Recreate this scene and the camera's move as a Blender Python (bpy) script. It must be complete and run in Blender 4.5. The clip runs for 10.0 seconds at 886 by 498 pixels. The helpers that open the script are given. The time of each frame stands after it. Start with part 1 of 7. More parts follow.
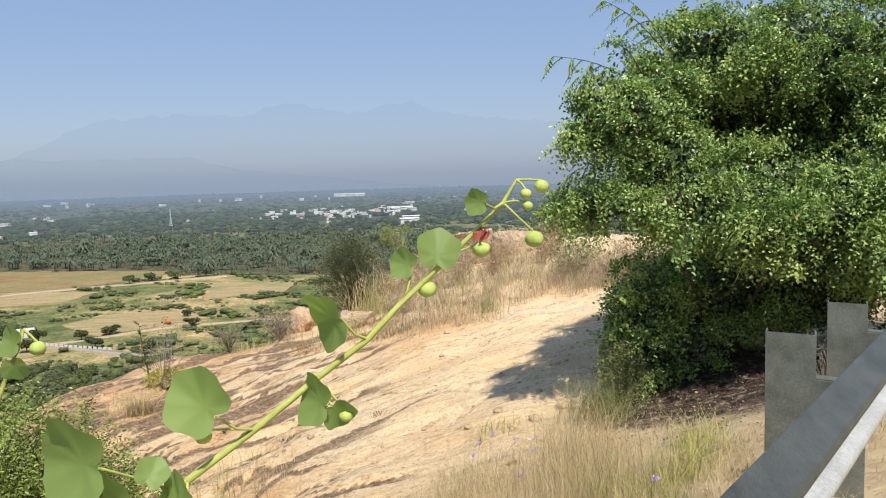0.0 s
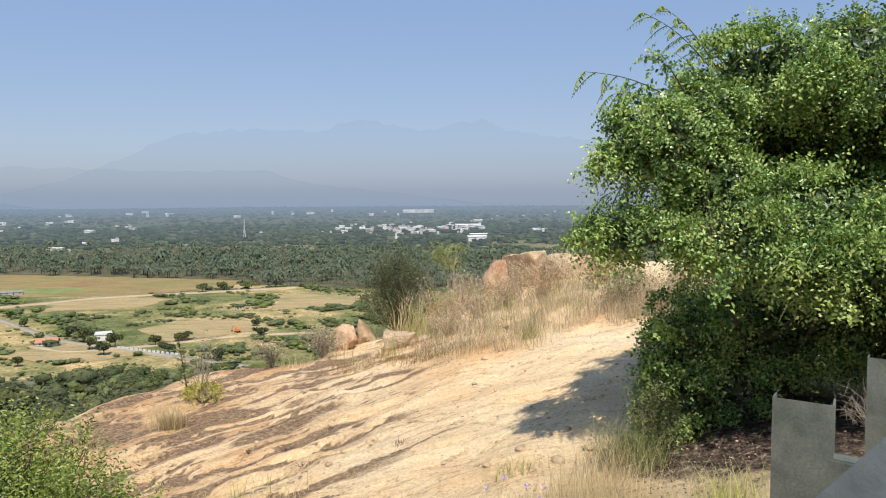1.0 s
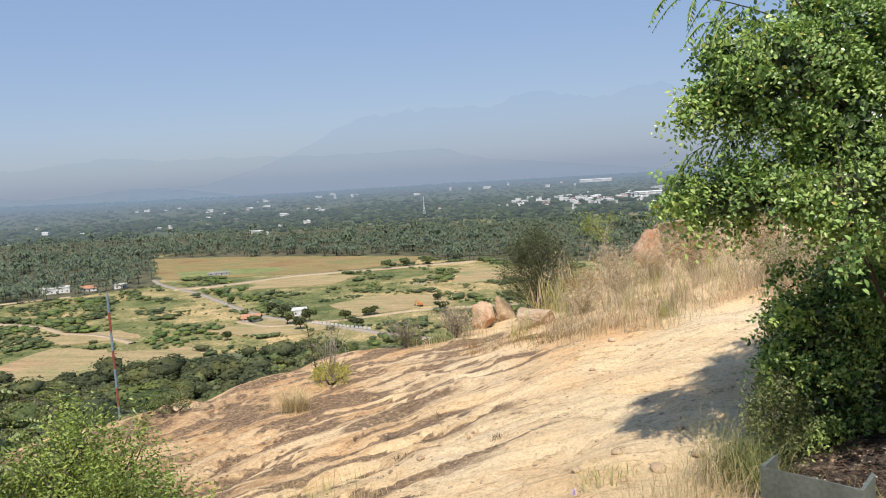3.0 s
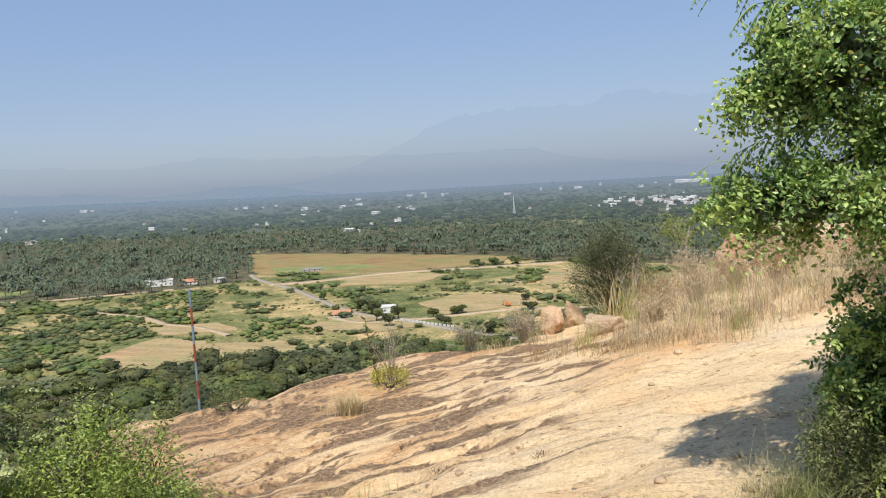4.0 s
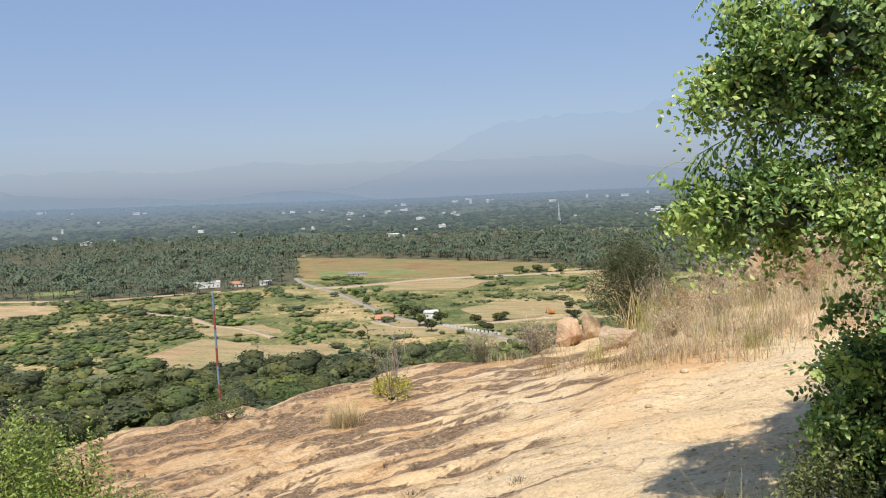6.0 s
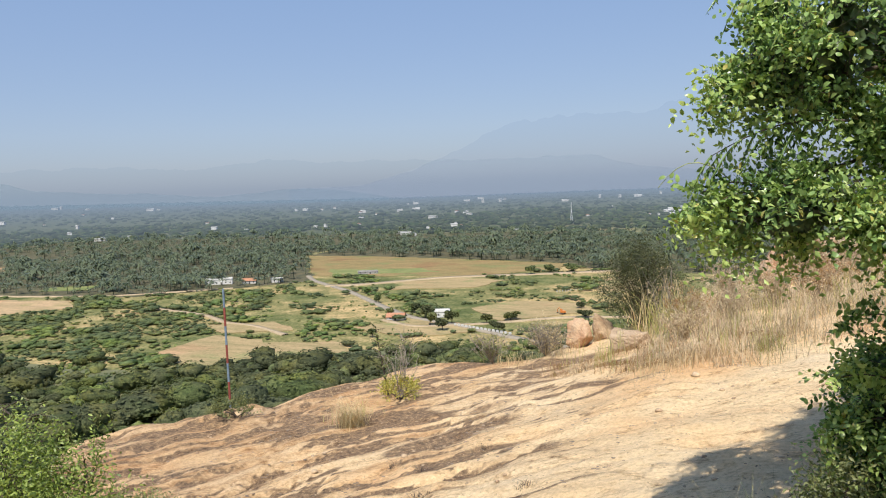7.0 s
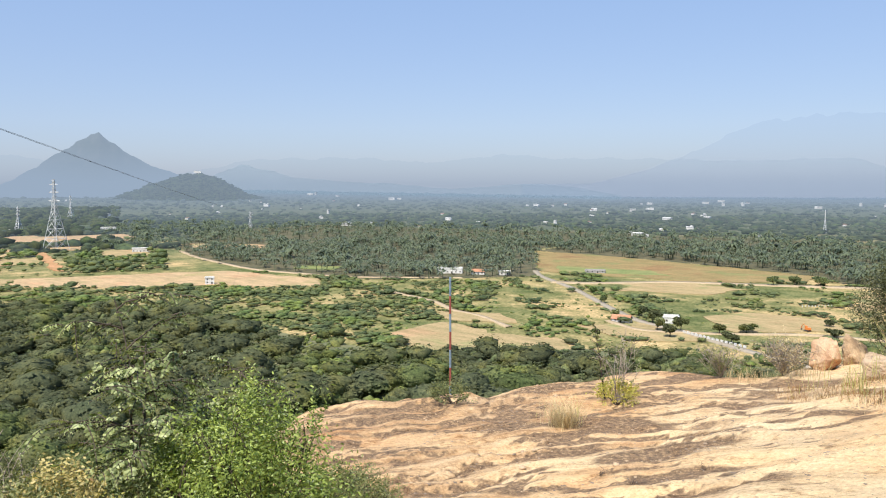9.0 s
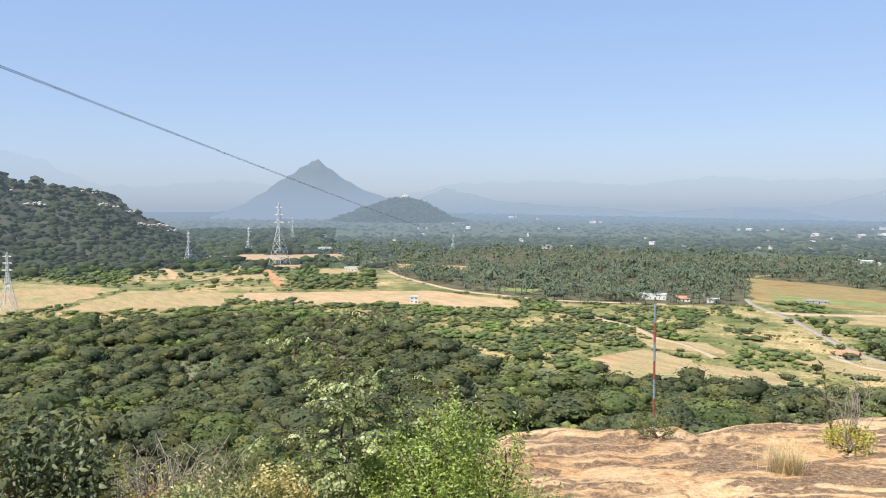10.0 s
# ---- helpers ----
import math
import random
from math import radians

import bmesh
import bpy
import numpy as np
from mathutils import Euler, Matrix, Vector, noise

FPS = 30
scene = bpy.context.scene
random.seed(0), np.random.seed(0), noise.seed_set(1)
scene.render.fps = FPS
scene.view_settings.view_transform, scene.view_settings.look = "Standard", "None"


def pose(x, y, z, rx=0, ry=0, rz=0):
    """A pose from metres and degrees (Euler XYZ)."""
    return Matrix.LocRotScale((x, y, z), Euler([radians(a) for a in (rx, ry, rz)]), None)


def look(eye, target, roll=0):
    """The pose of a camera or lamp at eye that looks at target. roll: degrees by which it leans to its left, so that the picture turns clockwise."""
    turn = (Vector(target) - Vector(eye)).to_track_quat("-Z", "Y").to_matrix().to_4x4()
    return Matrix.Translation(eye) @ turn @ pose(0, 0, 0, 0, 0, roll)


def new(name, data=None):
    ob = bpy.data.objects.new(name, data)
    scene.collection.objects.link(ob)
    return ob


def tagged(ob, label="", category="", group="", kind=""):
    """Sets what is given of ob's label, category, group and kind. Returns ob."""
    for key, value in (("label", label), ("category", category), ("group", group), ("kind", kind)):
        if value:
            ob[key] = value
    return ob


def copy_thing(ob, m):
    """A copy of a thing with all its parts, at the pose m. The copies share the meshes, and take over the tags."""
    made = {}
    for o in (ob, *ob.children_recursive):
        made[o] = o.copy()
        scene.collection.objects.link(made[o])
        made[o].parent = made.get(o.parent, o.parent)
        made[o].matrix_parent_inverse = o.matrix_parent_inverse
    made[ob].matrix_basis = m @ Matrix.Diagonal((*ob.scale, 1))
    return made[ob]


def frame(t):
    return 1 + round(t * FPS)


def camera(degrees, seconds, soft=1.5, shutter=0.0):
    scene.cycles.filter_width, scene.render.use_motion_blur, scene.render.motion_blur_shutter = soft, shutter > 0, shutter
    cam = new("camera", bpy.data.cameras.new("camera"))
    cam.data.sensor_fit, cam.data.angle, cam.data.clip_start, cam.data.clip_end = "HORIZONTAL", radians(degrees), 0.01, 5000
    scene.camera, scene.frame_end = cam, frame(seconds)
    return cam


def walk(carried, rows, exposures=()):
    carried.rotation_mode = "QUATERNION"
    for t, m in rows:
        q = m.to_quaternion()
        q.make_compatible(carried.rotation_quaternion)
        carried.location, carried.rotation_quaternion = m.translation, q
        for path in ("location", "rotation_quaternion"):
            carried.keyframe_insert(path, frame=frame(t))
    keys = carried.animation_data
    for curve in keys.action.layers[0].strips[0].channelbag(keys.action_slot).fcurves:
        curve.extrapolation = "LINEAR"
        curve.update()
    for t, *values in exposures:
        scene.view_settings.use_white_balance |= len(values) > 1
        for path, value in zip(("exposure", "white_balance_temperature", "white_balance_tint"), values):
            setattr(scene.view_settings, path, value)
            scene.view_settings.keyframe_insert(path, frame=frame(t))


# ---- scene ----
cam = camera(58.7, 10.0, 1.1)
PATH = [
    (0, (-0.966, -2.003, 1.672), (-0.781, -0.021, 1.481), -1.7),
    (0.5, (-0.739, -1.847, 1.675), (-0.599, 0.14, 1.487), -0.7),
    (1, (-0.537, -1.613, 1.686), (-0.521, 0.382, 1.543), -0.3),
    (1.5, (-0.315, -1.408, 1.668), (-0.498, 0.577, 1.504), -0.6),
    (2, (-0.127, -1.222, 1.656), (-0.538, 0.726, 1.461), -1.8),
    (2.5, (0.066, -0.964, 1.633), (-0.356, 0.981, 1.434), -3.4),
    (4, (0.596, -0.195, 1.599), (-0.054, 1.687, 1.412), -3.2),
    (4.5, (0.715, 0.02, 1.57), (-0.265, 1.753, 1.388), -1.7),
    (5, (0.876, 0.144, 1.569), (-0.165, 1.839, 1.358), -3.4),
    (5.5, (0.931, 0.356, 1.549), (0.111, 2.171, 1.366), -2.9),
    (6, (1.012, 0.495, 1.539), (0.257, 2.339, 1.373), -2.7),
    (7.5, (0.997, 0.653, 1.542), (0.15, 2.456, 1.368), -1.1),
    (8, (0.966, 0.761, 1.522), (-0.039, 2.482, 1.359), -0.4),
    (8.5, (0.97, 0.782, 1.507), (-0.185, 2.41, 1.371), -0.1),
    (9, (0.965, 0.791, 1.507), (-0.307, 2.325, 1.342), -0.1),
    (9.5, (0.885, 0.827, 1.506), (-0.539, 2.222, 1.347), -0.2),
    (10, (0.848, 0.843, 1.506), (-0.771, 2.013, 1.4), -0.1),
]
EXPOSURES = [(0, 0.21), (2.5, 0.19), (5.5, 0.18), (7.5, 0.23), (8, 0.36), (8.5, 0.44), (9.2, 0.53), (10, 0.60)]
walk(cam, [(t, look(eye, target, roll)) for t, eye, target, roll in PATH], EXPOSURES)

# ---- world and sun ----
SUN_EL, SUN_AZ = 57.0, 167.0          # degrees; azimuth clockwise from +y
world = bpy.data.worlds.new("sky")
scene.world = world
world.use_nodes = True
wn = world.node_tree
sky = wn.nodes.new("ShaderNodeTexSky")
sky.sky_type, sky.sun_disc = "NISHITA", False
sky.sun_elevation, sky.sun_rotation = radians(SUN_EL), radians(SUN_AZ)
sky.altitude, sky.air_density, sky.dust_density, sky.ozone_density = 400, 1.0, 1.2, 3.0
air = wn.nodes["Background"]
air.inputs[1].default_value = 0.045
wn.links.new(sky.outputs[0], air.inputs[0])
mist = wn.nodes.new("ShaderNodeBackground")     # even light of the hazy air
mist.inputs[1].default_value = 0.338
up, height_of, tone = wn.nodes.new("ShaderNodeTexCoord"), wn.nodes.new("ShaderNodeSeparateXYZ"), wn.nodes.new("ShaderNodeValToRGB")
wn.links.new(up.outputs["Generated"], height_of.inputs[0])     # grey over the horizon, bluer higher up
wn.links.new(height_of.outputs["Z"], tone.inputs[0])
tone.color_ramp.elements[0].color, tone.color_ramp.elements[1].color = (0.53, 0.655, 0.98, 1), (0.43, 0.665, 1.13, 1)
tone.color_ramp.elements[1].position = 0.32
low_air = tone.color_ramp.elements.new(0.07)
low_air.color = tone.color_ramp.elements[0].color
tone.color_ramp.elements[0].color = (0.445, 0.545, 0.81, 1)
wn.links.new(tone.outputs[0], mist.inputs[0])
both = wn.nodes.new("ShaderNodeAddShader")
wn.links.new(air.outputs[0], both.inputs[0])
wn.links.new(mist.outputs[0], both.inputs[1])
wn.links.new(both.outputs[0], wn.nodes["World Output"].inputs[0])
sun = new("sun", bpy.data.lights.new("sun", "SUN"))
sun.data.energy, sun.data.angle, sun.data.color = 4.9, radians(0.6), (1.0, 0.94, 0.84)
sd = Vector((math.sin(radians(SUN_AZ)) * math.cos(radians(SUN_EL)), math.cos(radians(SUN_AZ)) * math.cos(radians(SUN_EL)), math.sin(radians(SUN_EL))))
sun.matrix_world = look(sd * 60, (0, 0, 0))

rng = np.random.default_rng(7)


# ---- materials ----
def mat(name, rough=0.8, metal=0.0, spec=0.3):
    m = bpy.data.materials.new(name)
    m.use_nodes = True
    b = m.node_tree.nodes["Principled BSDF"]
    b.inputs["Roughness"].default_value, b.inputs["Metallic"].default_value = rough, metal
    b.inputs["Specular IOR Level"].default_value = spec
    return m, m.node_tree, b


def node(nt, kind, **inputs):
    n = nt.nodes.new(kind)
    for k, v in inputs.items():
        n.inputs[k.replace("_", " ")].default_value = v
    return n


def ramp(nt, source, stops):
    r = nt.nodes.new("ShaderNodeValToRGB")
    while len(r.color_ramp.elements) < len(stops):
        r.color_ramp.elements.new(0.5)
    for e, (p, c) in zip(r.color_ramp.elements, stops):
        e.position, e.color = p, (*c, 1)
    nt.links.new(source, r.inputs[0])
    return r.outputs[0]


def blend(nt, a, b, factor, kind="MIX"):
    m = nt.nodes.new("ShaderNodeMix")
    m.data_type, m.blend_type = "RGBA", kind
    for s, v in ((m.inputs[0], factor), (m.inputs[6], a), (m.inputs[7], b)):
        if isinstance(v, (int, float)):
            s.default_value = v
        elif isinstance(v, tuple):
            s.default_value = (*v, 1)
        else:
            nt.links.new(v, s)
    return m.outputs[2]


def world_pos(nt, stretch=(1, 1, 1), turn=0.0):
    g = nt.nodes.new("ShaderNodeNewGeometry")
    mp = nt.nodes.new("ShaderNodeMapping")
    mp.inputs["Scale"].default_value, mp.inputs["Rotation"].default_value = stretch, (0, 0, turn)
    nt.links.new(g.outputs["Position"], mp.inputs[0])
    return mp.outputs[0]


def noise_of(nt, vec, scale, detail=6, rough=0.6):
    n = node(nt, "ShaderNodeTexNoise", Scale=scale, Detail=detail, Roughness=rough)
    nt.links.new(vec, n.inputs["Vector"])
    return n.outputs[0]


def bump(nt, b, height, strength, distance):
    n = node(nt, "ShaderNodeBump", Strength=strength, Distance=distance)
    nt.links.new(height, n.inputs["Height"])
    nt.links.new(n.outputs[0], b.inputs["Normal"])


def leaf_mat(name, dark, light, rare=None, gloss=0.45, through_light=0.35, clumps=0.0, tint=(1.0, 1.0, 0.45)):
    """Leaves: a colour for each leaf, a little gloss and light that comes through."""
    m, nt, b = mat(name, gloss, 0, 0.1 if clumps else 0.35)
    g = nt.nodes.new("ShaderNodeNewGeometry")
    stops = [(0.0, dark), (0.75, light)] + ([(0.93, light), (0.97, rare)] if rare else [])
    c = ramp(nt, g.outputs["Random Per Island"], stops)
    v = noise_of(nt, world_pos(nt), 1.3, 3)
    c = blend(nt, c, ramp(nt, v, [(0.3, (0.65, 0.7, 0.65)), (0.7, (1.15, 1.1, 1.0))]), 1.0, "MULTIPLY")
    if clumps:
        # far crowns: mottle standing in for shade between leaf clumps, then tree-to-tree hue
        f = noise_of(nt, world_pos(nt), clumps, 5, 0.75)
        c = blend(nt, c, ramp(nt, f, [(0.36, (0.62, 0.64, 0.64)), (0.5, (0.98, 0.98, 0.97)), (0.64, (1.36, 1.32, 1.2))]), 1.0, "MULTIPLY")
        h = noise_of(nt, world_pos(nt), 0.09, 3, 0.6)
        c = blend(nt, c, ramp(nt, h, [(0.35, (0.72, 0.78, 0.8)), (0.5, (1, 1, 1)), (0.62, (1.22, 1.12, 0.86))]), 1.0, "MULTIPLY")
        w = noise_of(nt, world_pos(nt), 0.022, 3, 0.6)
        c = blend(nt, c, ramp(nt, w, [(0.38, (0.8, 0.84, 0.9)), (0.5, (1, 1, 1)), (0.6, (1.05, 1.2, 0.9))]), 1.0, "MULTIPLY")
        bump(nt, b, f, 0.4, 0.9 / clumps)
    nt.links.new(c, b.inputs["Base Color"])
    t = nt.nodes.new("ShaderNodeBsdfTranslucent")
    nt.links.new(blend(nt, c, tint, 1.0, "MULTIPLY"), t.inputs[0])
    mx = nt.nodes.new("ShaderNodeMixShader")
    mx.inputs[0].default_value = through_light
    nt.links.new(b.outputs[0], mx.inputs[1])
    nt.links.new(t.outputs[0], mx.inputs[2])
    nt.links.new(mx.outputs[0], nt.nodes["Material Output"].inputs[0])
    return m


def plain_mat(name, a, b2, scale=8.0, rough=0.8, metal=0.0, fine=60.0, relief=0.2, spec=0.3):
    """A surface of two tones mixed at two scales, with fine relief."""
    m, nt, b = mat(name, rough, metal, spec)
    p = world_pos(nt)
    n1, n2 = noise_of(nt, p, scale), noise_of(nt, p, fine, 3)
    c = blend(nt, ramp(nt, n1, [(0.35, a), (0.65, b2)]), ramp(nt, n2, [(0.3, (0.78, 0.78, 0.78)), (0.7, (1.12, 1.12, 1.12))]), 1.0, "MULTIPLY")
    nt.links.new(c, b.inputs["Base Color"])
    bump(nt, b, n2, relief, 0.01)
    return m


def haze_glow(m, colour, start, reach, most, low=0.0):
    """Haze painted as emission on far land, by its place on the plain."""
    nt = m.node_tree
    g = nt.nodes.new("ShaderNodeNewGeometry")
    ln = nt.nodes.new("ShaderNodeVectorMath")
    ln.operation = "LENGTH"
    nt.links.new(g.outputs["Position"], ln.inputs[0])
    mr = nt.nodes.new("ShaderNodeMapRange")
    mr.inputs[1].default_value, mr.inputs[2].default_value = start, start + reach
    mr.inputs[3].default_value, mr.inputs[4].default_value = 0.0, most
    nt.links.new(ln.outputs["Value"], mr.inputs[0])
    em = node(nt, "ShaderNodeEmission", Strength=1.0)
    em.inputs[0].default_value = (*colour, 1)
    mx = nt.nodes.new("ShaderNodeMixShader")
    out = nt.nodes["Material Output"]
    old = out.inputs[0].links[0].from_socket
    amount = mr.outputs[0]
    if low:                                     # more painted haze low over the plain
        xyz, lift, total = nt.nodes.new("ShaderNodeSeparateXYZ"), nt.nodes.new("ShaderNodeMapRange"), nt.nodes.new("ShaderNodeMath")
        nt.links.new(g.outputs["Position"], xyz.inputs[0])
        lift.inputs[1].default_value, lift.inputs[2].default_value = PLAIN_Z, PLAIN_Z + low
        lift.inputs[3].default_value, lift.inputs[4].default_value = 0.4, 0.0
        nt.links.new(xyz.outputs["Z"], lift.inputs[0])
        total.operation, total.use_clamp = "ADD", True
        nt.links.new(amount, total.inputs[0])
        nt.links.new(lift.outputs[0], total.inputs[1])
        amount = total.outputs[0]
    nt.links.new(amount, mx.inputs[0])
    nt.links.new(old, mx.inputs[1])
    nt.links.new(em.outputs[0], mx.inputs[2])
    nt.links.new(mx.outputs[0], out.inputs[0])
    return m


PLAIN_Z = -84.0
# emission colour of the painted haze
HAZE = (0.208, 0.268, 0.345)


def rock_material():
    m, nt, b = mat("weathered_granite", 0.85, 0, 0.2)
    p = world_pos(nt)
    strike = nt.nodes.new("ShaderNodeAttribute")
    strike.attribute_name = "sheet"
    along = strike.outputs["Vector"]
    big, fine = noise_of(nt, p, 0.55, 4), noise_of(nt, p, 30, 6, 0.7)
    mid, crack, spot = noise_of(nt, along, 1.15, 12, 0.74), noise_of(nt, along, 2.3, 5, 0.55), noise_of(nt, p, 6, 6, 0.7)
    c = ramp(nt, big, [(0.3, (0.73, 0.475, 0.25)), (0.48, (0.78, 0.585, 0.35)), (0.72, (0.77, 0.615, 0.405))])
    gritty = nt.nodes.new("ShaderNodeMath")
    gritty.operation = "MULTIPLY_ADD"
    gritty.inputs[1].default_value = 0.42
    nt.links.new(noise_of(nt, p, 9, 8, 0.75), gritty.inputs[0])
    lower = nt.nodes.new("ShaderNodeMath")
    lower.operation = "SUBTRACT"
    lower.inputs[1].default_value = 0.21
    nt.links.new(mid, lower.inputs[0])
    nt.links.new(lower.outputs[0], gritty.inputs[2])
    mid = gritty.outputs[0]
    streak = ramp(nt, mid, [(0.44, (1, 1, 1)), (0.52, (0.86, 0.80, 0.74)), (0.60, (0.58, 0.50, 0.45))])
    sx = nt.nodes.new("ShaderNodeSeparateXYZ")
    nt.links.new(p, sx.inputs[0])
    west = nt.nodes.new("ShaderNodeMapRange")
    for k, v in enumerate((0.8, -3.5, 0.08, 1.0)):
        west.inputs[k + 1].default_value = v
    nt.links.new(sx.outputs[0], west.inputs[0])
    c = blend(nt, c, streak, west.outputs[0], "MULTIPLY")
    flank = nt.nodes.new("ShaderNodeMapRange")       # the western flank weathers browner
    for k, v in enumerate((-2.5, -5.5, 0.0, 1.0)):
        flank.inputs[k + 1].default_value = v
    nt.links.new(sx.outputs[0], flank.inputs[0])
    c = blend(nt, c, ramp(nt, noise_of(nt, along, 3.0, 6, 0.7), [(0.35, (0.66, 0.58, 0.53)), (0.65, (0.9, 0.84, 0.8))]), flank.outputs[0], "MULTIPLY")
    # dark lichen and water stain in the hollows below the lips
    at = nt.nodes.new("ShaderNodeAttribute")
    at.attribute_name = "wear"
    edge = nt.nodes.new("ShaderNodeMath")
    edge.operation = "MULTIPLY_ADD"
    edge.inputs[1].default_value = 0.75
    nt.links.new(blend(nt, noise_of(nt, along, 5.5, 9, 0.72), noise_of(nt, p, 13, 8, 0.8), 0.5), edge.inputs[0])
    nt.links.new(at.outputs["Fac"], edge.inputs[2])
    mask = ramp(nt, edge.outputs[0], [(0.74, (0, 0, 0)), (0.87, (0.55, 0.55, 0.55)), (1.02, (0.95, 0.95, 0.95))])
    lichen = ramp(nt, noise_of(nt, p, 16, 9, 0.8), [(0.34, (0.06, 0.043, 0.032)), (0.45, (0.16, 0.107, 0.07)), (0.54, (0.29, 0.19, 0.11)), (0.64, (0.54, 0.375, 0.21))])
    c = blend(nt, c, lichen, mask)
    c = blend(nt, c, ramp(nt, crack, [(0.485, (1, 1, 1)), (0.5, (0.4, 0.32, 0.27)), (0.506, (1, 1, 1))]), 0.6, "MULTIPLY")
    c = blend(nt, c, ramp(nt, spot, [(0.30, (0.3, 0.25, 0.22)), (0.36, (0.8, 0.74, 0.68)), (0.45, (1, 1, 1)), (0.66, (1, 1, 1)), (0.74, (1.2, 1.22, 1.26))]), 0.9, "MULTIPLY")
    c = blend(nt, c, ramp(nt, fine, [(0.3, (0.72, 0.68, 0.64)), (0.45, (0.97, 0.96, 0.95)), (0.62, (1.14, 1.14, 1.14))]), 1.0, "MULTIPLY")
    # dry soil of the verge and, round the tree's foot, leaf mould
    def level(source, lo, hi):
        r = nt.nodes.new("ShaderNodeMapRange")
        r.inputs[1].default_value, r.inputs[2].default_value = lo, hi
        nt.links.new(source, r.inputs[0])
        return r.outputs[0]

    def plus(a, b2, k):
        q = nt.nodes.new("ShaderNodeMath")
        q.operation = "MULTIPLY_ADD"
        q.inputs[1].default_value = k
        nt.links.new(a, q.inputs[0])
        nt.links.new(b2, q.inputs[2])
        return q.outputs[0]

    ragged = noise_of(nt, p, 1.6, 8, 0.7)
    dot = nt.nodes.new("ShaderNodeVectorMath")
    dot.operation = "DOT_PRODUCT"
    dot.inputs[1].default_value = (-0.739, 0.674, 0)
    nt.links.new(p, dot.inputs[0])
    soil = ramp(nt, noise_of(nt, p, 2.5), [(0.35, (0.46, 0.34, 0.20)), (0.65, (0.66, 0.51, 0.32))])
    c = blend(nt, soil, c, level(plus(ragged, dot.outputs["Value"], 1.6), 2.5, 3.1))
    mould = ramp(nt, noise_of(nt, p, 9, 6, 0.7), [(0.42, (0.04, 0.03, 0.026)), (0.54, (0.13, 0.095, 0.075)), (0.62, (0.36, 0.27, 0.19)), (0.72, (0.5, 0.42, 0.34))])
    mp = nt.nodes.new("ShaderNodeMapping")
    mp.inputs["Location"].default_value, mp.inputs["Scale"].default_value = (-2.4 / 1.55, -4.75 / 1.15, 0), (1 / 1.55, 1 / 1.15, 0)
    nt.links.new(p, mp.inputs[0])
    ln = nt.nodes.new("ShaderNodeVectorMath")
    ln.operation = "LENGTH"
    nt.links.new(mp.outputs[0], ln.inputs[0])
    c = blend(nt, mould, c, level(plus(noise_of(nt, p, 3.2, 8, 0.75), ln.outputs["Value"], 1.0), 1.3, 1.6))
    nt.links.new(c, b.inputs["Base Color"])
    hh = blend(nt, blend(nt, mid, crack, 0.15), blend(nt, fine, spot, 0.6), 0.28)
    bump(nt, b, hh, 1.0, 0.14)
    return m


def plain_ground_material():
    """Grassy, stony plain: dry straw, green and bare earth in patches."""
    m, nt, b = mat("scrub_land", 0.95, 0, 0.1)
    p = world_pos(nt)
    n1, n2, n3 = noise_of(nt, p, 0.012, 6), noise_of(nt, p, 0.06, 6), noise_of(nt, p, 0.5, 4)
    c = ramp(nt, n1, [(0.37, (0.16, 0.175, 0.085)), (0.47, (0.235, 0.225, 0.115)), (0.54, (0.35, 0.29, 0.165)), (0.62, (0.50, 0.37, 0.225))])
    c = blend(nt, c, ramp(nt, n2, [(0.4, (0.58, 0.65, 0.52)), (0.62, (1.15, 1.08, 1.0))]), 1.0, "MULTIPLY")
    c = blend(nt, c, ramp(nt, n3, [(0.38, (0.55, 0.62, 0.5)), (0.6, (1.15, 1.12, 1.05))]), 1.0, "MULTIPLY")
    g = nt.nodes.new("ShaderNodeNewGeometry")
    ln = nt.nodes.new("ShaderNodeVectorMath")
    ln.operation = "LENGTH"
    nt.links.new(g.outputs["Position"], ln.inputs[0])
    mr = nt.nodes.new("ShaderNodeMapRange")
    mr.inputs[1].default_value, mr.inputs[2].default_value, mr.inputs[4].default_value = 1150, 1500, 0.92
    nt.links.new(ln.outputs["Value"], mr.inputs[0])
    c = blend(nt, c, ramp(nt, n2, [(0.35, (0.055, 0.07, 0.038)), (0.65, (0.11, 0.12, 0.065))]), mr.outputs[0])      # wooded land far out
    nt.links.new(c, b.inputs["Base Color"])
    # haze emission mixed into the far ground
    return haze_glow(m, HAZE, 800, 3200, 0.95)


M_ROCK, M_PLAIN = rock_material(), plain_ground_material()
M_LEAF = leaf_mat("tree_leaf", (0.045, 0.10, 0.03), (0.38, 0.54, 0.20), (0.54, 0.48, 0.16), 0.25, 0.25, tint=(0.85, 1.0, 0.45))
M_LIME = leaf_mat("fresh_leaf", (0.24, 0.36, 0.09), (0.54, 0.66, 0.25), None, 0.32, 0.3, tint=(0.9, 1.0, 0.45))
# darkened copy of the tree leaf: shade inside the crown put into colour
M_INNER = leaf_mat("inner_shade_leaf", (0.02, 0.045, 0.015), (0.09, 0.14, 0.05), None, 0.4, 0.1)
M_BUSH = leaf_mat("bush_leaf", (0.08, 0.13, 0.03), (0.36, 0.45, 0.12), None, 0.4, 0.3, tint=(0.95, 1.0, 0.45))
M_DARKBUSH = leaf_mat("dark_shrub_leaf", (0.04, 0.05, 0.022), (0.15, 0.16, 0.075), None, 0.45, 0.15)
M_SPIKY = leaf_mat("stiff_dark_leaf", (0.035, 0.05, 0.024), (0.15, 0.175, 0.09), None, 0.5, 0.15)
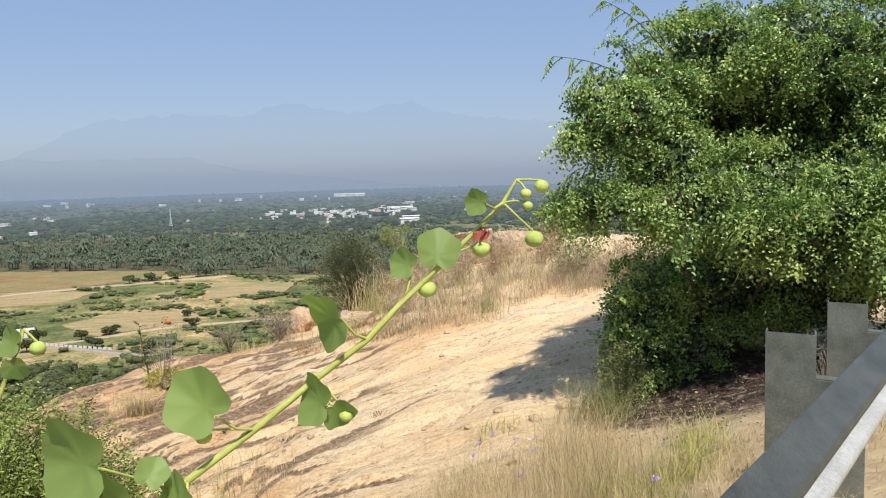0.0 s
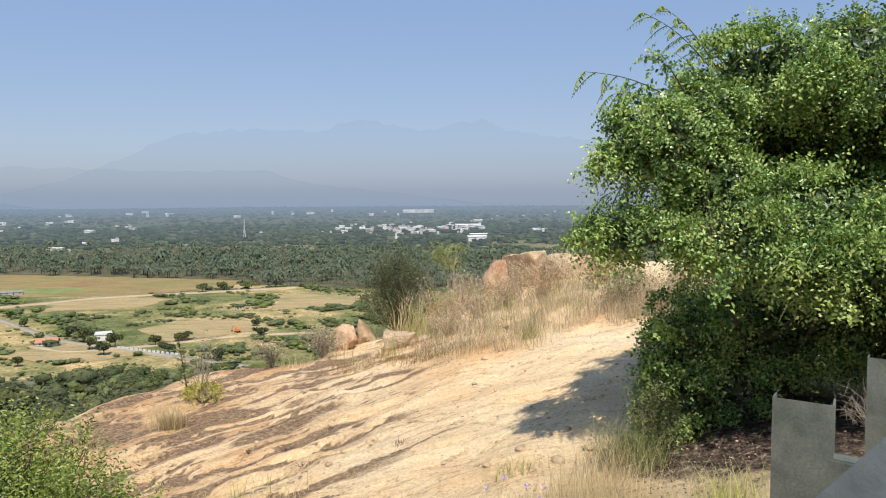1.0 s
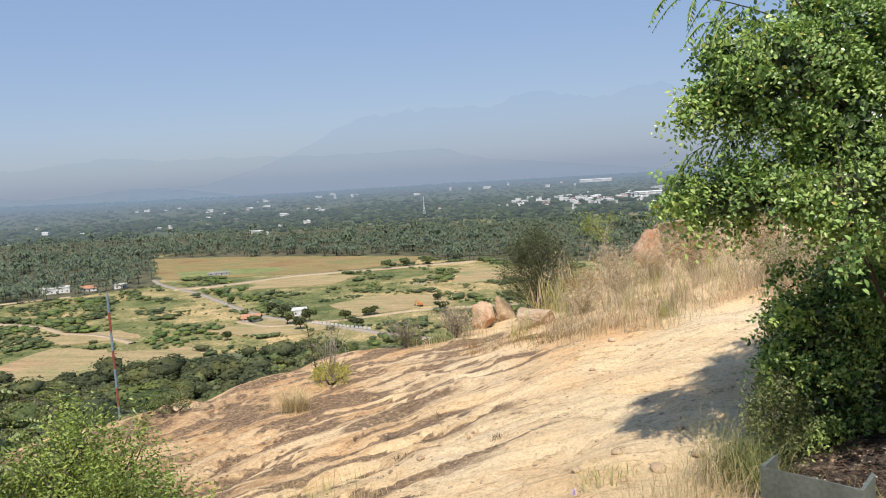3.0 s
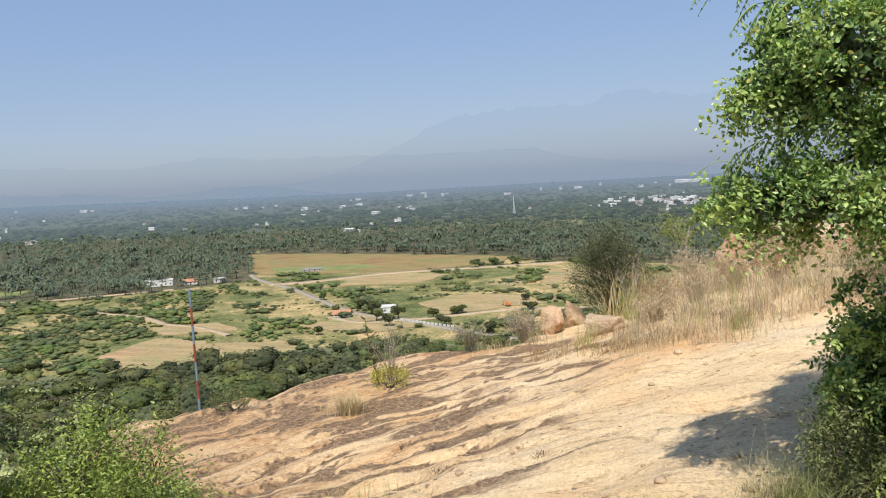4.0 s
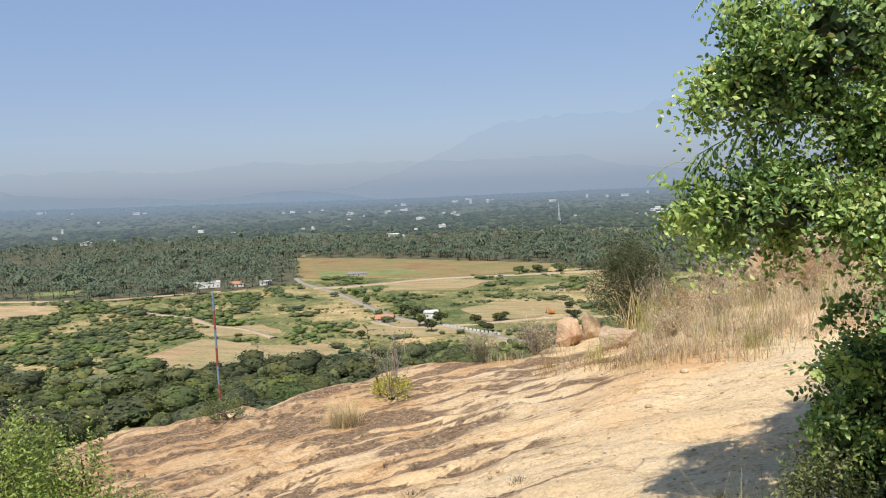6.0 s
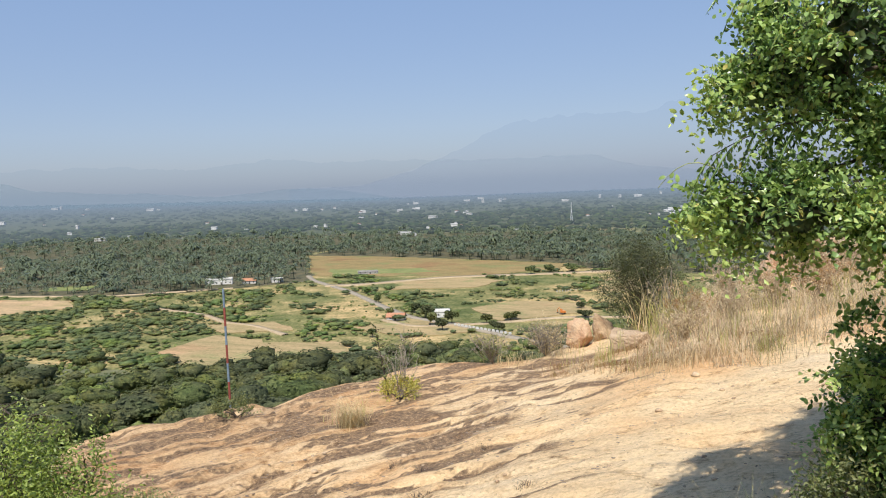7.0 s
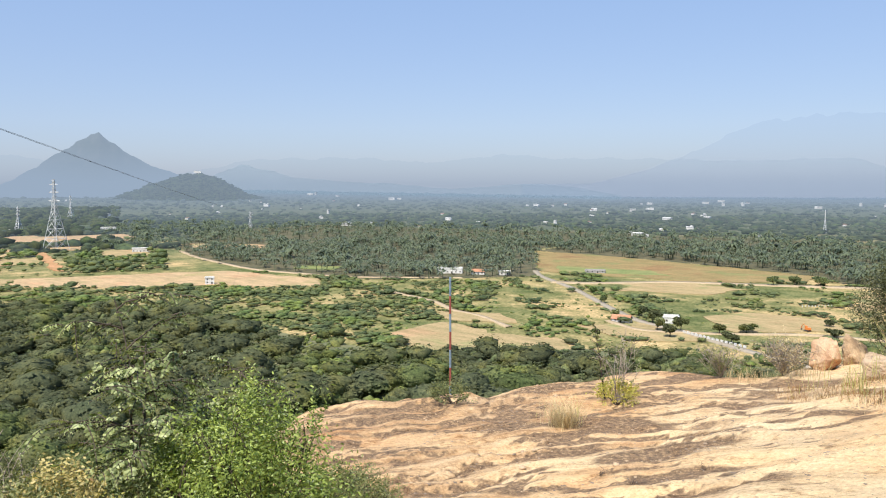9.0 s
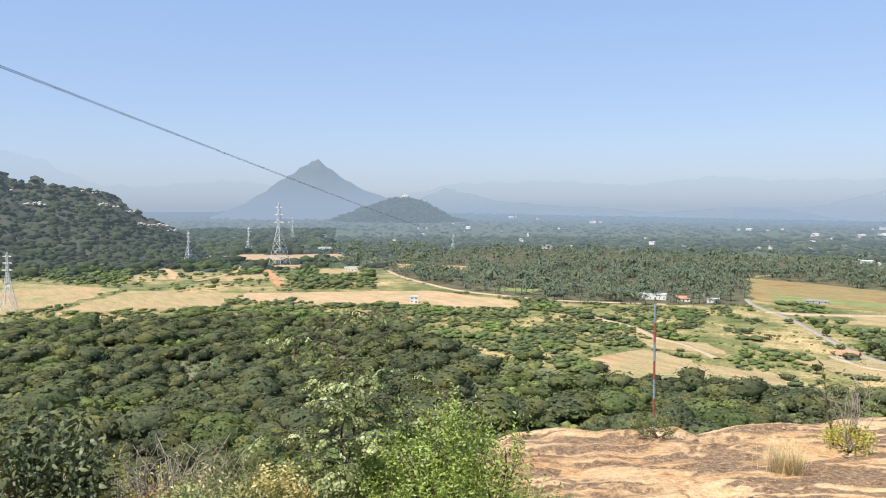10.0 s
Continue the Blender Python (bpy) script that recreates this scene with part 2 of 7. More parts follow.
M_GOLD = leaf_mat("golden_leaf", (0.40, 0.34, 0.14), (0.66, 0.56, 0.27), None, 0.5, 0.35)
M_SAP = leaf_mat("olive_leaflet", (0.09, 0.135, 0.05), (0.44, 0.50, 0.25), None, 0.42, 0.25)
M_DULL = leaf_mat("dull_leaf", (0.10, 0.13, 0.055), (0.30, 0.32, 0.15))
M_YELLOW = leaf_mat("yellowing_leaf", (0.26, 0.27, 0.06), (0.60, 0.54, 0.15))
M_STRAW = leaf_mat("straw", (0.46, 0.35, 0.21), (0.82, 0.68, 0.46), (0.45, 0.34, 0.2), 0.6, 0.5, tint=(1.0, 0.97, 0.82))
M_BROW = leaf_mat("bleached_grass", (0.42, 0.32, 0.22), (0.74, 0.62, 0.47), (0.46, 0.28, 0.18), 0.6, 0.4, tint=(1.0, 0.97, 0.82))
M_GREENGRASS = leaf_mat("green_grass", (0.30, 0.32, 0.10), (0.62, 0.60, 0.25), (0.75, 0.62, 0.33), 0.6, 0.5, tint=(1.0, 0.97, 0.82))
M_VERGE = leaf_mat("dull_verge_grass", (0.20, 0.20, 0.08), (0.46, 0.42, 0.20), (0.6, 0.48, 0.26), 0.6, 0.4, tint=(1.0, 0.97, 0.82))
M_REDGRASS = leaf_mat("reddish_grass", (0.28, 0.14, 0.08), (0.46, 0.30, 0.16), None, 0.7, 0.3)
M_LITTER = leaf_mat("dead_leaf", (0.035, 0.025, 0.02), (0.13, 0.08, 0.06), (0.42, 0.36, 0.32), 0.6, 0.1)
M_BARK = plain_mat("bark", (0.05, 0.04, 0.03), (0.11, 0.085, 0.065), 14)
M_TWIG = plain_mat("grey_twig", (0.22, 0.18, 0.14), (0.36, 0.31, 0.26), 20)
M_DEAD = plain_mat("dead_brushwood", (0.25, 0.20, 0.16), (0.45, 0.38, 0.31), 20)
M_STRAWTWIG = plain_mat("straw_twig", (0.38, 0.29, 0.18), (0.56, 0.45, 0.31), 20)
M_STEEL = plain_mat("galvanised_steel", (0.15, 0.165, 0.14), (0.25, 0.265, 0.23), 7, 0.5, 0.5, 120, 0.06, 0.4)
# one steel in two tones: darker upper face, sunlit lower corrugation, painted in
M_RAIL_SHADED = plain_mat("shaded_rail", (0.055, 0.062, 0.058), (0.10, 0.107, 0.10), 6, 0.42, 0.25, 90, 0.1, 0.4)
M_RAIL_SUNLIT = plain_mat("sunlit_rail", (0.50, 0.50, 0.48), (0.66, 0.66, 0.63), 6, 0.4, 0.3, 90, 0.1, 0.5)
M_BOULDER = plain_mat("boulder_granite", (0.33, 0.23, 0.15), (0.56, 0.42, 0.275), 3.0, 0.88, 0, 30, 0.6)
M_BOULDER_RED = plain_mat("rusty_granite", (0.38, 0.19, 0.10), (0.52, 0.37, 0.24), 2.5, 0.88, 0, 30, 0.6)
M_SCRUB = leaf_mat("scrub_leaf", (0.125, 0.158, 0.084), (0.205, 0.245, 0.13), None, 0.85, 0.28, 1.6)
M_OLIVE = leaf_mat("olive_scrub_leaf", (0.12, 0.145, 0.072), (0.20, 0.225, 0.11), None, 0.85, 0.2, 1.4)
M_WOOD = leaf_mat("dark_scrub_leaf", (0.078, 0.088, 0.051), (0.148, 0.16, 0.09), None, 0.9, 0.25, 1.1)
# those wrapped in haze_glow carry distance haze as emission
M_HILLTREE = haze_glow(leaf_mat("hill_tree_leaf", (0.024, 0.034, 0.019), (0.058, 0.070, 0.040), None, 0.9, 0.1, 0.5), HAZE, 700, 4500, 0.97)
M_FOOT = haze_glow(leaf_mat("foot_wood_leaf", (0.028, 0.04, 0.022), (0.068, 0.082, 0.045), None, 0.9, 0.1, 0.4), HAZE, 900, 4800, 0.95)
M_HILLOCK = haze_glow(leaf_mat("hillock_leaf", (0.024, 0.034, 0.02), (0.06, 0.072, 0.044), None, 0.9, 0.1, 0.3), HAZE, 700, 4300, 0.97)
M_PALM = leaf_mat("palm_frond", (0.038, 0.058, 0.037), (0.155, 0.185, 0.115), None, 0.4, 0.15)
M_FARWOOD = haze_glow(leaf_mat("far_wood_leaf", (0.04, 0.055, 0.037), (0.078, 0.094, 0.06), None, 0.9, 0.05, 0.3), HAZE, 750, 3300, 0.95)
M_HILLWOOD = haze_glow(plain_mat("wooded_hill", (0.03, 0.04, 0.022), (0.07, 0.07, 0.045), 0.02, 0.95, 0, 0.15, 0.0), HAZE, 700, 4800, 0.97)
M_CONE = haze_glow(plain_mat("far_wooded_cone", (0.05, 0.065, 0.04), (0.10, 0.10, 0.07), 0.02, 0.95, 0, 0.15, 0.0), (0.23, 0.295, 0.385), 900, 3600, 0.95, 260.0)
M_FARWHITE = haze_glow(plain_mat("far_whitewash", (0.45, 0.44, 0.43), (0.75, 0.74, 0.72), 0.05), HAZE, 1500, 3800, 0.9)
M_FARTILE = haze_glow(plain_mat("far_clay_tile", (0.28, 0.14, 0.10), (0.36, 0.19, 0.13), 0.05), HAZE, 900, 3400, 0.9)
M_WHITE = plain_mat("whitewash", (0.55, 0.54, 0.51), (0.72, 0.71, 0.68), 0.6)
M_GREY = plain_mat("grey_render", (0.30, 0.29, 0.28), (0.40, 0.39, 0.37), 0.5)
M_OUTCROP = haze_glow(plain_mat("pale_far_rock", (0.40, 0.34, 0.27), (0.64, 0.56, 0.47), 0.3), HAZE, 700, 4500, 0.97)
M_TILE = plain_mat("clay_tile", (0.40, 0.18, 0.10), (0.48, 0.25, 0.15), 0.8)
M_DARK = plain_mat("dark_opening", (0.05, 0.05, 0.05), (0.08, 0.08, 0.08), 1.0)
def field_material(name, grass, straw, earth):
    """Stubble in strips: patches of green, straw and earth, drawn out along the plough's line."""
    m, nt, b = mat(name, 0.95, 0, 0.1)
    p, q = world_pos(nt, (0.25, 1, 1), radians(28)), world_pos(nt)
    n1, n2, n3 = noise_of(nt, q, 0.022, 5, 0.6), noise_of(nt, p, 0.16, 4, 0.65), noise_of(nt, q, 0.5, 4, 0.7)
    c = ramp(nt, n1, [(0.36, grass), (0.44, straw), (0.55, straw), (0.64, earth)])
    c = blend(nt, c, ramp(nt, n2, [(0.35, (0.78, 0.82, 0.74)), (0.62, (1.12, 1.08, 1.04))]), 1.0, "MULTIPLY")
    c = blend(nt, c, ramp(nt, n3, [(0.35, (0.8, 0.82, 0.78)), (0.62, (1.12, 1.1, 1.08))]), 1.0, "MULTIPLY")
    nt.links.new(c, b.inputs["Base Color"])
    return m


M_TAN = field_material("dry_field", (0.25, 0.245, 0.12), (0.35, 0.27, 0.155), (0.38, 0.26, 0.155))
M_BROWN = field_material("brown_field", (0.20, 0.20, 0.09), (0.265, 0.20, 0.10), (0.25, 0.16, 0.085))
M_EARTH = field_material("red_earth", (0.34, 0.28, 0.15), (0.43, 0.31, 0.195), (0.44, 0.28, 0.175))
M_RED = field_material("worn_red_earth", (0.36, 0.25, 0.13), (0.44, 0.25, 0.14), (0.44, 0.22, 0.12))
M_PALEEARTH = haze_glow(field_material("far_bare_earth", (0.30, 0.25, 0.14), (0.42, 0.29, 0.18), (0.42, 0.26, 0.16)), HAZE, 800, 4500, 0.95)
M_SAND = plain_mat("dirt_track", (0.37, 0.285, 0.18), (0.45, 0.35, 0.23), 0.1, 0.95, 0, 0.8, 0.0)
M_ROAD = plain_mat("asphalt", (0.29, 0.25, 0.19), (0.36, 0.31, 0.24), 0.3, 0.9, 0, 60, 0.2)
M_FLOOR = plain_mat("woodland_floor", (0.10, 0.115, 0.058), (0.18, 0.175, 0.09), 0.05, 0.95, 0, 0.4, 0.0)
M_LAWN = plain_mat("crop_green", (0.15, 0.19, 0.06), (0.24, 0.24, 0.09), 0.05, 0.95, 0, 0.5, 0.0)


# ---- mesh helpers ----
def mesh_np(name, verts, faces, material, parent=None, smooth=False):
    """One mesh object from arrays: faces is a list of index arrays, each with its own number of corners."""
    me = bpy.data.meshes.new(name)
    faces = [np.asarray(f, dtype=np.int32) for f in (faces if isinstance(faces, list) else [faces]) if len(f)]
    me.vertices.add(len(verts))
    me.vertices.foreach_set("co", np.asarray(verts, dtype=np.float32).ravel())
    loops = np.concatenate([f.ravel() for f in faces])
    totals = np.concatenate([np.full(len(f), f.shape[1], dtype=np.int32) for f in faces])
    starts = np.concatenate([[0], np.cumsum(totals)[:-1]]).astype(np.int32)
    me.loops.add(len(loops))
    me.loops.foreach_set("vertex_index", loops)
    me.polygons.add(len(totals))
    me.polygons.foreach_set("loop_start", starts)
    me.polygons.foreach_set("loop_total", totals)
    if smooth:
        me.polygons.foreach_set("use_smooth", np.ones(len(totals), dtype=bool))
    me.update(calc_edges=True)
    me.validate()
    for k in (material if isinstance(material, (list, tuple)) else [material]):
        me.materials.append(k)
    ob = new(name, me)
    ob.parent = parent
    return ob


def part(name, bm, material, parent=None, label="", smooth=False):
    me = bpy.data.meshes.new(name)
    bm.to_mesh(me)
    bm.free()
    me.materials.append(material)
    if smooth:
        me.polygons.foreach_set("use_smooth", np.ones(len(me.polygons), dtype=bool))
    ob = new(name, me)
    ob.parent = parent
    return tagged(ob, label)


def thing(name, place, label, category, group="", kind=""):
    ob = new(name)
    ob.location = place
    return tagged(ob, label, category, group, kind)


def bm_box(size, at=(0, 0, 0), bevel=0.0, bm=None):
    bm = bm or bmesh.new()
    got = bmesh.ops.create_cube(bm, size=1.0, matrix=Matrix.Translation(at) @ Matrix.Diagonal((*size, 1)))
    if bevel:
        edges = list({e for v in got["verts"] for e in v.link_edges})
        bmesh.ops.bevel(bm, geom=edges, offset=bevel, segments=2, affect="EDGES")
    return bm


def tube(points, radii, sides=6):
    """Vertices and faces of a bent, tapering tube through points."""
    P = np.asarray(points, float)
    R = np.broadcast_to(np.asarray(radii, float), (len(P),))
    d = np.gradient(P, axis=0)
    d /= np.linalg.norm(d, axis=1)[:, None] + 1e-9
    ref = np.where(np.abs(d[:, 2:3]) > 0.9, np.array([[1.0, 0, 0]]), np.array([[0, 0, 1.0]]))
    u = np.cross(d, ref)
    u /= np.linalg.norm(u, axis=1)[:, None] + 1e-9
    v = np.cross(d, u)
    a = np.arange(sides) * 2 * np.pi / sides
    V = P[:, None] + R[:, None, None] * (np.cos(a)[None, :, None] * u[:, None] + np.sin(a)[None, :, None] * v[:, None])
    i = np.arange(len(P) - 1)[:, None] * sides
    j, k = np.arange(sides)[None], (np.arange(sides)[None] + 1) % sides
    F = np.stack([i + j, i + k, i + sides + k, i + sides + j], -1).reshape(-1, 4)
    return V.reshape(-1, 3), F


def joined(pieces):
    V, F, n = [], [], 0
    for v, f in pieces:
        V.append(v)
        F.append(f + n)
        n += len(v)
    return np.concatenate(V), np.concatenate(F)


def turn_z(a):
    c, s, o, l = np.cos(a), np.sin(a), np.zeros_like(a), np.ones_like(a)
    return np.stack([np.stack([c, -s, o], -1), np.stack([s, c, o], -1), np.stack([o, o, l], -1)], -2)


def scatter(template, places, scales, turns):
    """Many copies of a template's vertices and faces as one pair of arrays."""
    V, F = template
    S = np.asarray(scales)
    S = S[:, None, None] if S.ndim == 1 else S[:, None, :]
    W = np.einsum("nij,vj->nvi", turn_z(np.asarray(turns)), V)
    W = W * S + np.asarray(places)[:, None]
    G = F[None] + (np.arange(len(places)) * len(V))[:, None, None]
    return W.reshape(-1, 3), G.reshape(-1, F.shape[1])


def leaves(base, heading, normal, length, width, fold=0.18, curl=0.15, simple=False):
    """Leaves as folded six-cornered blades: four triangles each, from arrays of bases, headings and normals."""
    base, h, n = (np.asarray(a, float) for a in (base, heading, normal))
    h = h / (np.linalg.norm(h, axis=1)[:, None] + 1e-9)
    s = np.cross(h, n)
    s /= np.linalg.norm(s, axis=1)[:, None] + 1e-9
    n = np.cross(s, h)
    L, W = (np.broadcast_to(np.asarray(a, float), (len(base),))[:, None] for a in (length, width))
    if simple:
        V = np.stack([base, base + h * L * .5 + s * W * .5 + n * W * fold, base + h * L - n * L * curl, base + h * L * .5 - s * W * .5 + n * W * fold], 1).reshape(-1, 3)
        i = (np.arange(len(base)) * 4)[:, None]
        return V, np.concatenate([i + np.array([[0, 1, 2]]), i + np.array([[0, 2, 3]])])
    v = [base, base + h * L * .3 + s * W * .45 + n * W * fold, base + h * L * .7 + s * W * .4 + n * (W * fold - L * curl * .4),
         base + h * L - n * L * curl, base + h * L * .7 - s * W * .4 + n * (W * fold - L * curl * .4), base + h * L * .3 - s * W * .45 + n * W * fold]
    V = np.stack(v, 1).reshape(-1, 3)
    i = (np.arange(len(base)) * 6)[:, None]
    F = np.concatenate([i + np.array([[0, 1, 5]]), i + np.array([[1, 2, 4]]), i + np.array([[1, 4, 5]]), i + np.array([[2, 3, 4]])])
    return V, F


def unit(n):
    v = rng.normal(size=(n, 3))
    return v / np.linalg.norm(v, axis=1)[:, None]


def sprigs(tips, outward, count, length, leaf, droop=0.5, width=0.5, simple=False):
    """Twigs that end round the tips, each with leaves in two rows; returns leaf arrays."""
    n = len(tips)
    d = outward + unit(n) * 0.55 - np.array([0, 0, droop])
    d /= np.linalg.norm(d, axis=1)[:, None]
    k = (np.arange(count) + 0.5) / count
    L = length * rng.uniform(0.6, 1.25, n)
    bend = np.array([0, 0, -1.0])
    base = tips[:, None] + d[:, None] * (k[None, :, None] * L[:, None, None]) + bend * (k[None, :, None] ** 2 * L[:, None, None] * droop * 0.5)
    side = np.cross(d, unit(n))
    side /= np.linalg.norm(side, axis=1)[:, None] + 1e-9
    sign = np.where(np.arange(count) % 2 == 0, 1.0, -1.0)
    head = d[:, None] * 0.55 + side[:, None] * sign[None, :, None] + rng.normal(size=(n, count, 3)) * 0.25
    nrm = np.cross(side, d)[:, None] * np.ones((1, count, 1)) + rng.normal(size=(n, count, 3)) * 0.45 + np.array([0, 0, 0.7])
    base, head, nrm = base.reshape(-1, 3), head.reshape(-1, 3), nrm.reshape(-1, 3)
    l = leaf * rng.uniform(0.65, 1.25, len(base))
    return leaves(base, head, nrm, l, l * width, simple=simple)


def inside(poly, P):
    """Which of the points P (n, 2) lie inside the polygon."""
    q = np.asarray(poly, float)
    hit = np.zeros(len(P), bool)
    for a, b in zip(q, np.roll(q, -1, 0)):
        cross = ((a[1] > P[:, 1]) != (b[1] > P[:, 1]))
        with np.errstate(divide="ignore", invalid="ignore"):
            xs = (b[0] - a[0]) * (P[:, 1] - a[1]) / (b[1] - a[1] + 1e-12) + a[0]
        hit ^= cross & (P[:, 0] < xs)
    return hit


def wave(x, y, seed, size):
    """Smooth random relief, about -1 to 1, from a few crossing waves."""
    r = np.random.default_rng(seed)
    out = np.zeros_like(x, dtype=float)
    for i in range(7):
        a, ph, f = r.uniform(0, 2 * np.pi), r.uniform(0, 6.28), r.uniform(0.6, 1.9) * 2 * np.pi / size
        out += np.sin((x * np.cos(a) + y * np.sin(a)) * f + ph + 0.8 * np.sin((x * np.sin(a) - y * np.cos(a)) * f * 0.7 + ph * 2))
    return out / 3.2


# ---- ground ----
RIM_AZ = (-180, -40, -25, -12, 0, 8, 12, 16, 21, 25, 29, 33, 36, 44, 50, 56, 64, 72, 80, 95, 180)
RIM_D = (40, 30, 22, 21, 19, 17, 15.5, 14.2, 14.3, 14.3, 13.6, 12.8, 12.3, 12.0, 11.2, 8.5, 7.6, 7.2, 7.2, 9, 40)
EYE = (0.95, 0.6)


def rail_side(x, y):
    """Metres outward from the guardrail's line."""
    return (y + 0.33) * 0.674 - (x + 0.15) * 0.739


# the sheets' strike: steep on the western flank, level on the crest
BEND_X = np.linspace(-12, 8, 201)
BEND_Y = np.cumsum(np.interp(BEND_X, (-6, -4.5, -3.5, -2.5, -1.2, 0.5, 2), (1.5, 1.1, 0.8, 0.38, 0.12, 0.15, 0.35))) * 0.1


def along_sheets(x, y):
    """Metres along and across the bent strike of the sheets."""
    return x * 0.85 + y * 0.5, 0.8 * (y - np.interp(x, BEND_X, BEND_Y))


def strata(x, y):
    """The flaking sheets of the rock: their relief in metres, and how deep a spot lies in a stained hollow below a lip (0 to 1)."""
    u, v = along_sheets(x, y)
    ph = v / 0.66 + 0.55 * wave(u * 0.3, v, 3, 2.4) + 0.13 * wave(u * 0.6, v, 4, 0.7)
    saw = ph - np.floor(ph)
    step = np.where(saw < 0.13, saw / 0.13, (1 - saw) / 0.87) - 0.5
    ph2 = v / 0.29 + 0.7 * wave(u * 0.35, v, 13, 1.1) + 0.2 * wave(u, v, 14, 0.4)
    saw2 = ph2 - np.floor(ph2)
    step2 = np.where(saw2 < 0.2, saw2 / 0.2, (1 - saw2) / 0.8) - 0.5
    west = np.clip((0.9 - x) / 3.2, 0.1, 1.25)
    amount = np.clip(0.6 + 0.7 * wave(x, y, 6, 4.0), 0.15, 1) * np.clip((0.6 - x) / 2.4, 0.3, 1)
    some = np.clip(0.3 + 0.9 * wave(u * 0.5, v, 15, 1.8), 0, 1)
    relief = 0.07 * step * amount + 0.028 * step2 * some * np.clip(west * 1.4, 0.3, 1) + 0.02 * wave(u * 0.4, v, 5, 0.8) + 0.008 * wave(u * 0.6, v, 11, 0.33) + 0.004 * wave(x, y, 12, 0.12)
    lens = wave(u * 0.42, v, 31, 1.9)
    hollow = np.clip((saw - 0.5) / 0.36, 0, 1) * np.clip(0.6 + 0.9 * lens, 0, 1)
    fine = np.clip((saw2 - 0.5) / 0.36, 0, 1) * np.clip(0.3 + 1.1 * wave(u * 0.5, v, 32, 1.2), 0, 1)
    broad = np.clip(1.3 * wave(u * 0.3, v, 33, 1.3) - 0.8, 0, 0.7)
    return relief, np.clip(np.maximum(np.maximum(hollow, 0.8 * fine), broad) * west ** 0.8 + 0.14 * west, 0, 1)


def ground_z(x, y):
    x, y = np.asarray(x, float), np.asarray(y, float)
    s = rail_side(x, y)
    z = -0.72 + 0.30 * np.minimum(x, 0) + 0.16 * np.clip(x, 0, 2.6) - 0.05 * np.maximum(y - 9, 0) * np.clip((4 - x) / 4, 0, 1)
    low = -1.84 - 0.015 * np.maximum(-3.5 - x, 0)
    k = 0.18
    z = np.logaddexp(z / k, low / k) * k
    near = np.clip((5.5 - y) / 3.5, 0, 1)
    near = near * near * (3 - 2 * near)
    z = z * (1 - near) + near * np.maximum(z, -0.55 + 0.12 * x)
    bank = 1 / (1 + np.exp((s - 1.1) / 0.33))
    road = 0.12 - 0.045 * (x * 0.595 + y * 0.803)
    road = np.clip(road, -0.6, 0.6)
    z = z * (1 - bank) + road * bank
    # unseen hillside across the road, added for the rail's steel to reflect
    z = z + 0.7 * np.clip(-7.6 - s, 0, 16) * (s > -60)
    # sheets and runnels of the bare rock
    open_rock = np.clip((s - 2.0) / 1.5, 0, 1) * np.clip((13 - y) / 2, 0.25, 1)
    z = z + open_rock * strata(x, y)[0]
    z = z + (1 - bank) * 0.03 * wave(x, y, 8, 1.5)
    # the brow of the hill and the slope below it
    dx, dy = x - EYE[0], y - EYE[1]
    d, az = np.hypot(dx, dy), np.degrees(np.arctan2(-dx, dy))
    rim = np.interp(az, RIM_AZ, RIM_D) + 0.25 * wave(x, y, 21, 3.0)
    over = np.maximum(d - rim, 0)
    fall = 0.28 * np.minimum(over, 1.2) ** 2 + 0.62 * np.maximum(over - 1.2, 0)
    z = z - fall
    soft = 4.0
    z = np.where(d > 60, PLAIN_Z + np.logaddexp(0, (z - PLAIN_Z) / soft) * soft, z)
    # towards the left the far plain rises a little
    up = np.clip((d - 2000) / 2900, 0, 1) * np.clip((az - 25) / 33, 0, 1) * np.clip((130 - az) / 20, 0, 1)
    return z + 58 * up ** 1.2


